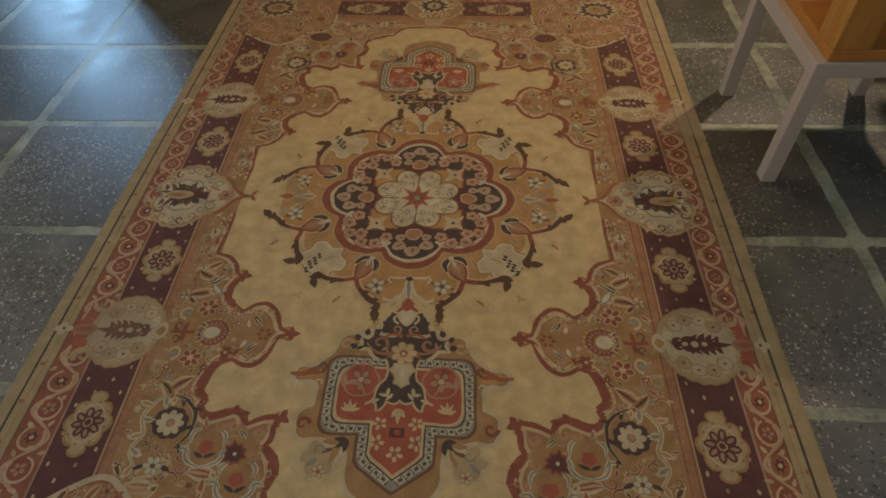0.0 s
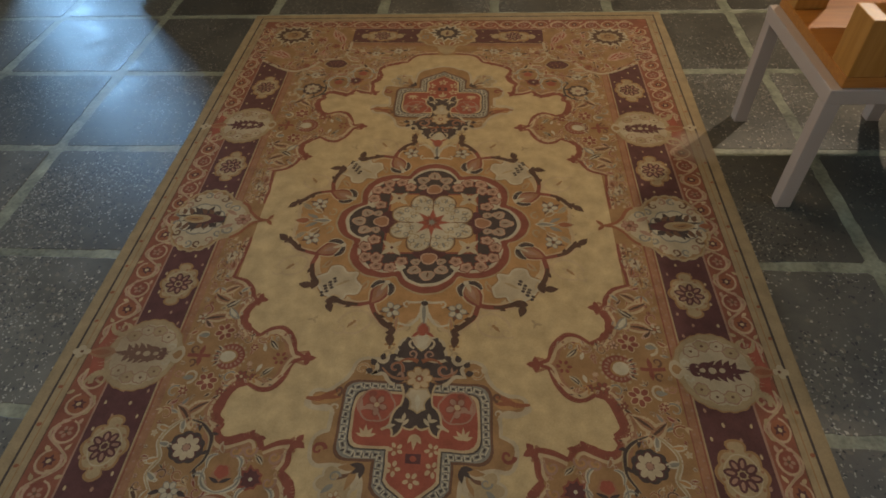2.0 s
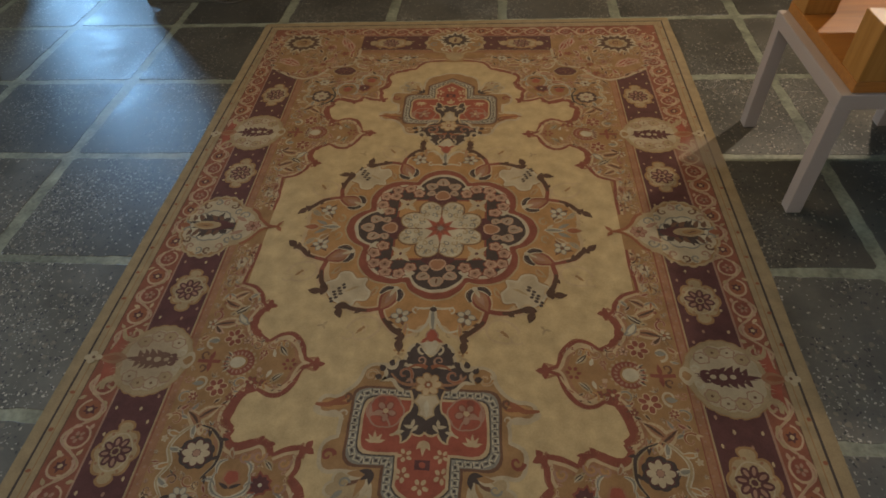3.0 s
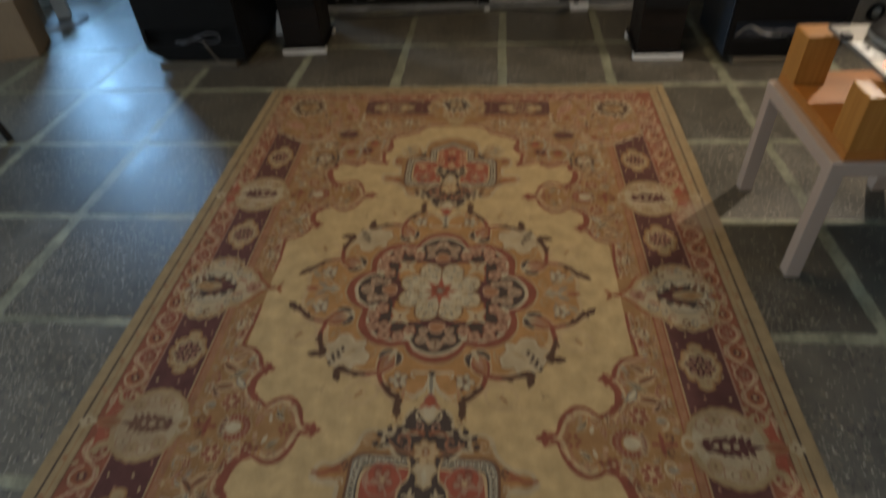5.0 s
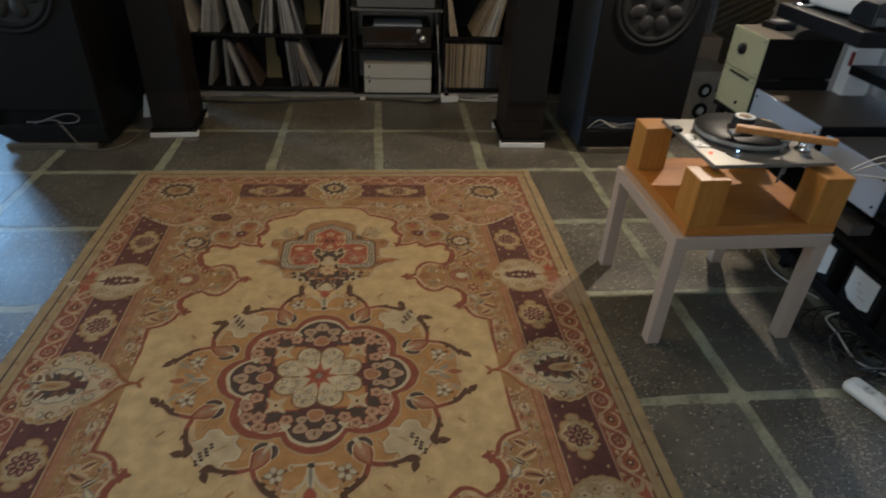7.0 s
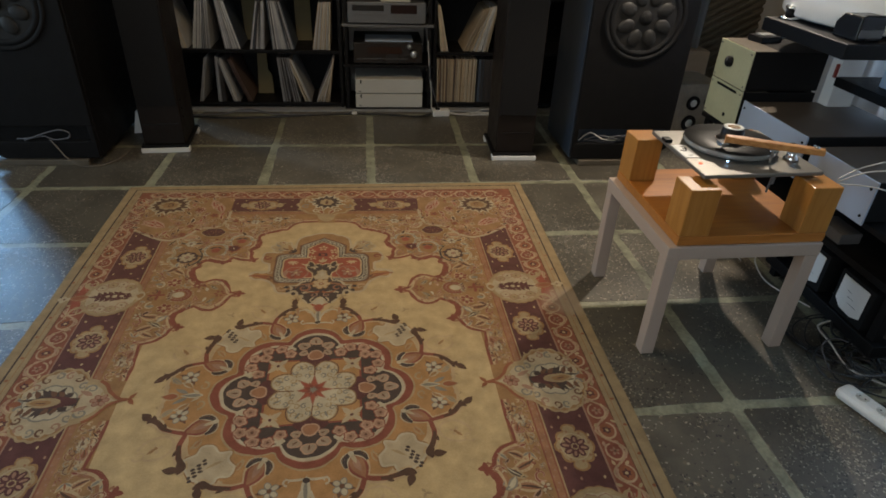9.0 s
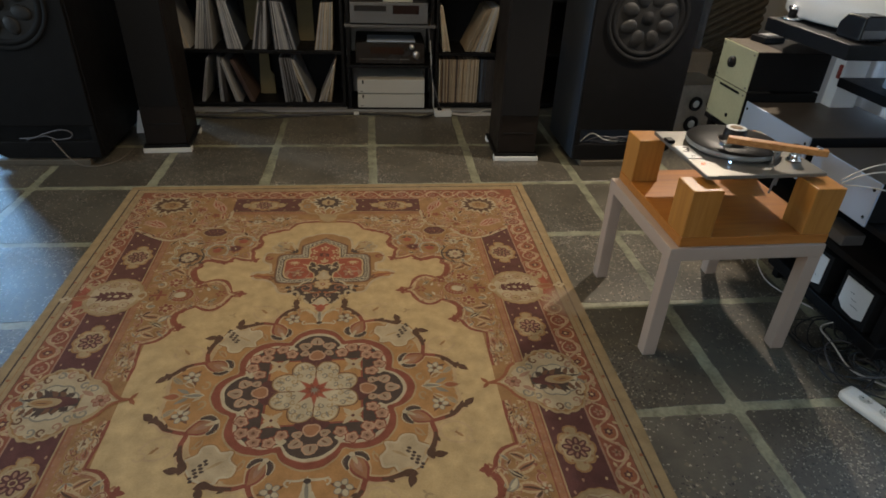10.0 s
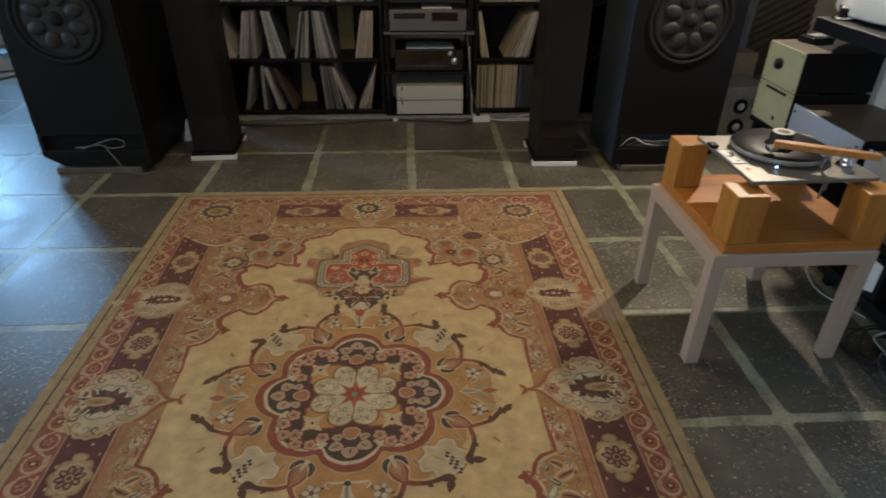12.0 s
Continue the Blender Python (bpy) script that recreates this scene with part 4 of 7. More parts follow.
# orange leaves between the vines
for x, y, ln, an, h in ((0.545, 0.930, 0.085, 0.2, 1), (0.640, 0.985, 0.080, 2.8, 1), (0.500, 0.950, 0.075, 3.3, -1), (0.560, 1.000, 0.080, 0.3, -1), (0.450, 1.010, 0.075, 2.6, 1), (0.400, 1.070, 0.080, 0.4, 1),
                        (0.360, 1.110, 0.080, 2.9, -1), (0.245, 1.100, 0.075, 0.2, -1), (0.185, 1.150, 0.070, 3.0, 1), (0.420, 1.160, 0.080, 0.1, 1), (0.300, 1.165, 0.070, 3.3, 1)):
    acanthus(x, y, ln, an, rng.choice(("brick", "gold", "rust")), rng.choice(("ochre", "pale")), 6, 4, h, "blush")
    taken.append((x + 0.5 * ln * math.cos(an), y + 0.5 * ln * math.sin(an), ln * 0.30))
# dark seed medallion near the corner
lay(scallop(0.508, 1.044, 0.056, 0.042, 6, 0.08), "sand", 12)
lay(scallop(0.508, 1.044, 0.050, 0.037, 6, 0.08), "maroon", 13)
for i in range(11):
    t = i * 2.4
    lay(oval(0.508 + 0.011 * math.sqrt(i) * math.cos(t), 1.044 + 0.0085 * math.sqrt(i) * math.sin(t), 0.003, 0.003, 6), "brick", 14)
taken.append((0.508, 1.044, 0.055))
# dark-eyed blossoms towards the short side
for x, y in ((0.330, 1.140), (0.588, 0.940), (0.225, 1.165)):
    flower(x, y, 0.024, 6, "ivory", "brown", 8, rim="grey")
    for s in (-1, 1):
        lay(leaf(x + s * 0.020, y, 0.03, 0.012, 1.57 - s * 1.2), "black", 8)
    taken.append((x, y, 0.026))
# small leaves, curls and buds that fill the rest
for i in range(8000):
    x, y = rng.uniform(0.06, 0.685), rng.uniform(0.1, 1.20)
    r = rng.choice((0.021, 0.018, 0.015)) if i < 1400 else rng.choice((0.013, 0.011, 0.009, 0.007))
    if not inside(x, y, SPAN) or inside(x, y, QUARTER + [(0.868, 1.40), (0.462, 1.40)]) or not room_for(x, y, r * 0.68, taken):
        continue
    if not all(inside(x + r * 1.1 * u, y + r * 1.1 * v, SPAN) for u, v in ((1, 0), (-1, 0), (0, 1), (0, -1))):
        continue
    taken.append((x, y, r * 0.68))
    k, a = rng.random(), rng.uniform(0, 6.28)
    if k < 0.14:
        flower(x, y, r * 0.9, rng.choice((5, 6)), rng.choice(("oxide", "pale", "blush")), rng.choice(("rust", "brown", "ochre")), 6, rot=a, rim=rng.choice(("brown", "ochre", "brown")))
    elif k < 0.50:
        scroll(x, y, r, a, rng.uniform(0.7, 1.15), r * 0.5, rng.choice(("umber", "oxide", "rust", "oxide", "brown", "grey")), rng.choice(("ochre", "pale", "blush", "ochre")), 6, hand=rng.choice((-1, 1)), n=11)
    elif k < 0.88:
        acanthus(x - r * math.cos(a), y - r * math.sin(a), r * 2.1, a, rng.choice(("umber", "oxide", "rust", "umber", "brick", "grey", "oxide")), rng.choice(("ochre", "blush", "pale", "ochre")), 6, 4, rng.choice((-1, 1)))
    else:
        for d in (-0.8, 0, 0.8):
            bx, by = x - r * 0.5 * math.cos(a), y - r * 0.5 * math.sin(a)
            lay(leaf(bx, by, r * 1.8, r * 0.62, a + d), rng.choice(("sand", "ochre", "pale")), 6)
            lay(leaf(bx, by, r * 1.4, r * 0.28, a + d), rng.choice(("grey", "brown", "black", "rust")), 7)
# the same small growth inside the corner quarters
for i in range(2600):
    x, y = rng.uniform(0.47, 0.93), rng.uniform(0.99, 1.39)
    r = rng.choice((0.022, 0.018, 0.015)) if i < 600 else rng.choice((0.012, 0.009, 0.007))
    if not inside(x, y, QUARTER + [(0.93, 1.12), (0.93, 1.40), (0.462, 1.40)]) or not room_for(x, y, r * 0.8, quarter_taken):
        continue
    quarter_taken.append((x, y, r * 0.8))
    a = rng.uniform(0, 6.28)
    if i % 4 == 0:
        flower(x, y, r * 0.9, 5, rng.choice(("oxide", "sand", "rose")), "brown", 12, rot=a, rim=rng.choice(("sand", "rust")))
    else:
        acanthus(x - r * math.cos(a), y - r * math.sin(a), r * 2.1, a, rng.choice(("umber", "oxide", "red", "rust", "brown", "gold")), rng.choice(("ochre", "pale", "blush")), 12, 4, rng.choice((-1, 1)))

# the central medallion
def lobed(g, sy=0.965):
    """Outline of eight round lobes, four on the axes and four on the diagonals, drawn in by g."""
    discs = []
    for i in range(4):
        t = i * math.pi / 2
        discs.append((0.226 * math.cos(t), 0.226 * math.sin(t), 0.099))
        t += math.pi / 4
        discs.append((0.2056 * math.cos(t), 0.2056 * math.sin(t), 0.114))
    out = []
    for i in range(160):
        t = 2 * math.pi * i / 160
        c, s = math.cos(t), math.sin(t)
        far = 0.0
        for x, y, r in discs:
            b = x * c + y * s
            q = r * r - (x * x + y * y - b * b)
            if q > 0:
                far = max(far, b + math.sqrt(q))
        far *= 1 - g / 0.325
        out.append((far * c, far * s * sy))
    return out


# gold ground that reaches out to the arms
GOLD = smooth([(0.462, 0.0), (0.470, 0.050), (0.462, 0.095), (0.420, 0.140), (0.366, 0.165), (0.345, 0.235), (0.265, 0.300), (0.235, 0.345), (0.165, 0.362), (0.130, 0.420), (0.070, 0.448), (0.030, 0.415), (0.0, 0.425)], 5)
lay(GOLD + [(0.0, 0.0)], "gold", 4)
band(GOLD, "ochre", 5, 0.012)
for i in range(4, len(GOLD) - 4, 6):
    x, y = GOLD[i]
    curl(x, y, 0.014, math.atan2(y, x), 0.9, 0.006, "sand", 4)
lay(lobed(-0.007), "sand", 6, 0)
lay(lobed(0.0), "oxide", 7, 0)
lay(lobed(0.026), "blush", 8, 0)
lay(lobed(0.029), "ivory", 9, 0)
lay(lobed(0.040), "black", 10, 0)
for i in range(4):
    t = i * math.pi / 2
    c, s = math.cos(t), math.sin(t)

    def put(u, v):
        return u * c - v * s, (u * s + v * c) * 0.965

    # fan of pale hearts on the axis
    for u, v, r, a in ((0.250, 0.0, 0.026, 0.0), (0.226, 0.043, 0.024, 0.9), (0.226, -0.043, 0.024, -0.9), (0.188, 0.041, 0.018, 2.0), (0.188, -0.041, 0.018, -2.0)):
        x, y = put(u, v)
        lay(scallop(x, y, r, r * 0.86, 3, 0.22, t + a, 30), "blush", 11, 0)
        lay(scallop(x, y, r * 0.78, r * 0.66, 3, 0.22, t + a, 30), "beige", 12, 0)
        lay(leaf(x - r * 0.5 * math.cos(t + a), y - r * 0.5 * math.sin(t + a), r * 0.9, r * 0.26, t + a), "brown", 13, 0)
    # pale curls where the lobes meet
    for d in (-1, 1):
        x, y = put(0.212, d * 0.086)
        lay(scallop(x, y, 0.017, 0.014, 4, 0.2, t), "ivory", 11, 0)
        lay(leaf(x, y, 0.030, 0.010, t + math.pi - d * 0.3), "pale", 11, 0)
        lay(leaf(x, y, 0.028, 0.009, t + d * 2.2), "pale", 11, 0)
    # pink florets of the diagonal lobe
    q = t + math.pi / 4
    for u, v in ((0.186, 0.088), (0.214, 0.122), (0.208, 0.168), (0.168, 0.208), (0.122, 0.214), (0.088, 0.186), (0.171, 0.171)):
        x, y = put(u, v)
        lay(scallop(x, y, 0.0250, 0.0240, 5, 0.24, q + u * 9, 30), "oxide", 11, 0)
        lay(scallop(x, y, 0.0212, 0.0202, 5, 0.26, q + u * 9, 30), "blush", 12, 0)
        lay(scallop(x, y, 0.0135, 0.0125, 5, 0.26, q + u * 9, 30), "rose", 13, 0)
        lay(oval(x, y, 0.005, 0.005, 8), "brown", 14, 0)
# gold square with cross-shaped corner blossoms, red hearts on its sides
lay([(-0.156, -0.148), (0.156, -0.148), (0.156, 0.148), (-0.156, 0.148)], "oxide", 12, 0)
lay([(-0.149, -0.141), (0.149, -0.141), (0.149, 0.141), (-0.149, 0.141)], "gold", 15, 0)
for i in range(4):
    t = i * math.pi / 2
    lay(leaf(0.118 * math.cos(t), 0.114 * math.sin(t), 0.075, 0.110, t), "maroon", 16, 0)
    lay(scallop(0.172 * math.cos(t), 0.168 * math.sin(t), 0.029, 0.027, 3, 0.16, t), "blush", 17, 0)
    lay(scallop(0.172 * math.cos(t), 0.168 * math.sin(t), 0.023, 0.021, 3, 0.16, t), "brick", 18, 0)
    t += math.pi / 4
    x, y = 0.178 * math.cos(t), 0.169 * math.sin(t)
    for k in range(4):
        lay(leaf(x, y, 0.046, 0.019, t + k * math.pi / 2), "pale", 17, 0)
    for k in range(4):
        lay(leaf(x, y, 0.026, 0.012, t + math.pi / 4 + k * math.pi / 2), "ochre", 16, 0)
    lay(oval(x, y, 0.0060, 0.0060, 8), "maroon", 18, 0)
for i in range(4):
    for d in (-0.385, 0.385):
        t = i * math.pi / 2 + d
        x, y = 0.099 * math.cos(t), 0.095 * math.sin(t)
        lay(oval(x, y, 0.052, 0.045, 22, t), "brown", 17, 0)
for i in range(4):
    for d in (-0.385, 0.385):
        t = i * math.pi / 2 + d
        x, y = 0.099 * math.cos(t), 0.095 * math.sin(t)
        lay(oval(x, y, 0.048, 0.041, 22, t), "sand", 18, 0)
        lay(oval(x, y, 0.044, 0.037, 22, t), "ivory", 19, 0)
for i in range(4):
    for d in (-0.385, 0.385):
        t = i * math.pi / 2 + d
        x, y = 0.099 * math.cos(t), 0.095 * math.sin(t)
        for k in range(7):
            curl(x + 0.027 * math.cos(t + k * 0.898 + 0.5), y + 0.022 * math.sin(t + k * 0.898 + 0.5), 0.012, t + k, 1.1, 0.006, "grey" if k % 2 else "sand", 20, 0, hand=1 if k % 2 else -1, n=9)
        lay(leaf(x + 0.008 * math.cos(t), y + 0.008 * math.sin(t), 0.03, 0.009, t), "grey", 21, 0)
    t = i * math.pi / 2
    band([(0.066 * math.cos(t), 0.066 * math.sin(t)), (0.138 * math.cos(t), 0.134 * math.sin(t))], "brown", 21, 0.005, 0.003, sym=0)
lay(oval(0, 0, 0.064, 0.062, 32), "ivory", 21, 0)
lay(jag(0, 0, 0.068, 0.066, 8, 0.52, 0.0), "rose", 22, 0)
lay(jag(0, 0, 0.060, 0.058, 8, 0.55, 0.0), "red", 23, 0)
lay(jag(0, 0, 0.036, 0.036, 8, 0.5, 0.39), "oxide", 24, 0)
lay(jag(0, 0, 0.017, 0.017, 8, 0.5), "grey", 25, 0)


# buds that spring from the ring, each parting into two dark hooked arms
def bud(x0, y0, x1, y1):
    a = math.atan2(y1 - y0, x1 - x0)
    ln = math.hypot(x1 - x0, y1 - y0)
    c, s = math.cos(a), math.sin(a)
    lay(leaf(x0 - 0.010 * c, y0 - 0.010 * s, ln + 0.026, 0.072, a), "ochre", 9)
    lay(leaf(x0, y0, ln + 0.010, 0.058, a), "oxide", 10)
    lay(leaf(x0, y0, ln, 0.044, a), "brick", 11)
    lay(leaf(x0 + 0.012 * c, y0 + 0.012 * s, ln * 0.6, 0.020, a), "rose", 12)
    for d in (-1, 1):
        ex, ey = x0 + 0.050 * math.cos(a + d * 0.72), y0 + 0.050 * math.sin(a + d * 0.72)
        p = bow((x0 - 0.004 * c, y0 - 0.004 * s), (ex, ey), d * 0.22, 8)
        swell(p, "ivory", 13, 0.025, 0.5)
        swell(p, "black", 14, 0.017, 0.5)
    lay(oval(x0 - 0.004 * c, y0 - 0.004 * s, 0.009, 0.009, 10), "ivory", 15)
    lay(leaf(x0, y0, 0.034, 0.013, a), "pale", 15)


def arm(points, hook):
    """A dark leaf-edged arm with a hooked end; hook: the side to which its end turns."""
    p = smooth(points, 6)
    n = len(p)
    band(p, "ochre", 9, 0.026, 0.034)
    band(p, "oxide", 11, 0.014, 0.019)
    band(p[n // 4:], "umber", 12, 0.010, 0.024)
    for i in range(n // 3, n - 5, 6):
        (ax, ay), (bx, by) = p[i], p[i + 1]
        an = math.atan2(by - ay, bx - ax)
        lay(leaf(ax, ay, 0.026, 0.014, an + hook * 0.7), "umber", 12)
    (ax, ay), (bx, by) = p[-3], p[-1]
    an = math.atan2(by - ay, bx - ax)
    lay(leaf(bx - 0.008 * math.cos(an), by - 0.008 * math.sin(an), 0.046, 0.026, an + hook * 0.75), "umber", 12)


bud(0.290, 0.116, 0.370, 0.153)
bud(0.124, 0.274, 0.163, 0.355)
arm([(0.366, 0.156), (0.432, 0.137), (0.470, 0.100), (0.492, 0.096)], -1)
arm([(0.366, 0.152), (0.374, 0.200), (0.366, 0.246), (0.350, 0.278), (0.366, 0.294)], -1)
arm([(0.158, 0.352), (0.205, 0.360), (0.252, 0.352), (0.286, 0.338), (0.300, 0.356)], 1)
arm([(0.162, 0.350), (0.150, 0.390), (0.122, 0.425), (0.090, 0.448), (0.100, 0.468)], 1)
# pale cusped leaves on the diagonals with dark seeds
PALE = smooth([(0.205, 0.285), (0.226, 0.258), (0.222, 0.232), (0.256, 0.234), (0.276, 0.208), (0.308, 0.210), (0.318, 0.236), (0.350, 0.256), (0.338, 0.292), (0.312, 0.324), (0.262, 0.338), (0.246, 0.318), (0.214, 0.318), (0.205, 0.285)], 4)[:-1]
rimmed(PALE, "pale", "ivory", 9, 0.007)
band(PALE + [PALE[0]], "tan", 8, 0.016)
for i in range(4):
    for j in range(3):
        if (i, j) not in ((0, 0), (3, 2)):
            lay(oval(0.284 + 0.0125 * i + 0.004 * j, 0.268 + 0.016 * i + 0.011 * (1 - j), 0.0072, 0.0052, 8, 0.5), "black", 11)
lay(leaf(0.240, 0.262, 0.055, 0.010, 0.5), "sand", 11)
# faint ghost sprays outside the arms
for x, y in ((0.438, 0.205), (0.205, 0.425)):
    band(oval(x, y, 0.050, 0.040, 19, 0.4)[2:], "ochre", 2, 0.008)
    flower(x, y, 0.020, 4, "ochre", "tan", 2, rot=0.4)
    lay(leaf(x, y, 0.03, 0.010, 0.8), "tan", 4)
    curl(x + 0.040, y + 0.024, 0.020, 0.5, 1.0, 0.007, "ochre", 2)
for x, y in ((0.330, 0.415), (0.090, 0.520)):
    for d in (0.3, 2.0, 4.0):
        lay(leaf(x, y, 0.020, 0.009, d), "sand", 2)
# flowers and feathered leaves on the cross axis
for s in (1,):
    flower(0.402, 0.083, 0.028, 5, "ivory", "brown", 8, rim="grey")
    for d in (0.4, 2.2, 4.2):
        lay(leaf(0.402, 0.083, 0.042, 0.015, d), "brown", 7)
    acanthus(0.425, 0.055, 0.050, 0.5, "grey", "sand", 8, 4, 1, "sand")
    acanthus(0.385, 0.035, 0.045, 0.9, "tan", "pale", 8, 4, -1)
    curl(0.352, 0.040, 0.020, 1.5, 0.9, 0.008, "sand", 8)
    flower(0.098, 0.378, 0.028, 5, "ivory", "brown", 8, rim="grey")
    for d in (0.2, 1.9, 3.6):
        lay(leaf(0.098, 0.378, 0.040, 0.015, d), "brown", 7)
    acanthus(0.075, 0.405, 0.045, 1.2, "gold", "sand", 8, 4, 1, "rose")
    acanthus(0.205, 0.300, 0.040, 3.9, "gold", "sand", 6, 4, 1, "brick")
    acanthus(0.315, 0.180, 0.040, 1.2, "gold", "sand", 6, 4, -1, "brick")
lay(leaf(0.345, 0.0, 0.075, 0.024, 0), "ivory", 9, 1)
lay(leaf(0.350, 0.0, 0.065, 0.013, 0), "grey", 10, 1)
lay(leaf(0.420, 0.0, 0.062, 0.034, 0), "sand", 9, 1)
lay(leaf(0.425, 0.0, 0.052, 0.024, 0), "rust", 10, 1)
for s in (-1, 1):
    lay(leaf(0.355, 0.0, 0.040, 0.012, s * 0.8), "pale", 9, 1)
    lay(leaf(0.395, s * 0.010, 0.050, 0.016, s * 0.5), "grey", 9, 1)

# pendants on the long axis
lay(chain([(-0.165, 0.40, -0.2), (-0.07, 0.50, 0), (0.07, 0.50, -0.2), (0.165, 0.40, 0)]), "cream", 3, 2)
lay(chain([(0, 0.355, 0.12), (0.085, 0.50, 0.1), (0, 0.52, 0.1), (-0.085, 0.50, 0.12), (0, 0.355, 0)]), "cream", 5, 2)
# candelabra of pale scrolls over a red bud
lay(leaf(0, 0.335, 0.115, 0.026, math.pi / 2), "ivory", 9, 2)
lay(leaf(0, 0.350, 0.085, 0.011, math.pi / 2), "grey", 10, 2)
lay(oval(0, 0.352, 0.011, 0.009, 10), "black", 11, 2)
for s in (-1, 1):
    band(bow((0, 0.345), (s * 0.058, 0.342), s * 0.10, 8), "ivory", 9, 0.009, 0.006, sym=2)
    curl(s * 0.052, 0.352, 0.013, 1.57, 0.9, 0.007, "ivory", 9, 2, hand=-s)
    band(smooth([(s * 0.010, 0.385), (s * 0.022, 0.412), (s * 0.045, 0.432), (s * 0.075, 0.425)]), "ivory", 9, 0.011, 0.006, sym=2)
    lay(leaf(s * 0.008, 0.452, 0.036, 0.010, math.pi / 2 - s * 0.9), "red", 10, 2)
lay(scallop(0, 0.446, 0.021, 0.026, 4, 0.14, 1.57), "rose", 9, 2)
lay(scallop(0, 0.446, 0.016, 0.021, 4, 0.14, 1.57), "red", 10, 2)
lay(scallop(0, 0.487, 0.03, 0.026, 5, 0.2), "ivory", 9, 2)
# the red cartouche with its grey key border
def cartouche(g):
    """Cross-shaped outline, drawn in by g."""
    a, b = 0.198 - g, 0.098 - g
    top, low, mid = 0.622 + g, 0.842 - g, 0.918 - g * 0.6
    right = chain([(0, top, 0), (a - 0.035, top, -0.22), (a, top + 0.035, 0), (a, low - 0.035, -0.22), (a - 0.035, low, 0), (b, low, 0), (b, mid - 0.008, 0.0), (b - 0.012, mid + 0.006, 0.0), (0, 0.982 - g * 1.15, 0)], 4)
    return right + [(-x, y) for x, y in right[-2:0:-1]]


HALO = chain([(0, 0.555, 0), (0.150, 0.548, -0.2), (0.185, 0.585, 0.1), (0.225, 0.640, 0.15), (0.262, 0.652, -0.2), (0.292, 0.675, -0.25), (0.262, 0.702, 0.15),
              (0.222, 0.712, 0.0), (0.222, 0.765, -0.25), (0.258, 0.825, -0.3), (0.215, 0.858, 0.1), (0.150, 0.872, 0.15), (0.122, 0.890, 0.0), (0.118, 0.945, -0.2), (0.060, 1.005, -0.1), (0, 1.025, 0)], 5)
HALO = HALO + [(-x, y) for x, y in HALO[-2:0:-1]]
rimmed(HALO, "tan", "pale", 3, 0.011, 2)
lay(cartouche(-0.004), "brown", 5, 2)
lay(cartouche(0.003), "grey", 6, 2)
lay(cartouche(0.025), "black", 8, 2)
lay(cartouche(0.0285), "ochre", 9, 2)
lay(cartouche(0.036), "red", 10, 2)


def key(path, level):
    """Interlocked hooks along a band, pale and dark by turns."""
    d = 0.0
    for (x0, y0), (x1, y1) in zip(path, path[1:]):
        ln = math.hypot(x1 - x0, y1 - y0)
        k = max(1, round(ln / 0.021))
        ux, uy = (x1 - x0) / ln, (y1 - y0) / ln
        st = ln / k
        for i in range(k):
            bx, by = x0 + ux * st * i, y0 + uy * st * i
            for u0, v0, u1, v1, c in ((0.05, -0.0085, 0.85, -0.0055, "ivory"), (0.05, -0.0085, 0.20, 0.004, "ivory"), (0.35, 0.0055, 1.0, 0.0085, "ivory"),
                                      (0.78, -0.003, 0.92, 0.0085, "ivory"), (0.30, -0.0025, 0.65, 0.0030, "black"), (0.92, -0.0085, 1.05, 0.003, "black")):
                q = [(bx + ux * u * st - uy * v, by + uy * u * st + ux * v) for u, v in ((u0, v0), (u1, v0), (u1, v1), (u0, v1))]
                lay(q, c, level, 4)


key([(0.02, 0.636), (0.149, 0.636), (0.174, 0.646), (0.184, 0.671), (0.184, 0.793), (0.174, 0.818), (0.149, 0.828), (0.084, 0.828), (0.084, 0.904), (0.010, 0.957)], 7)
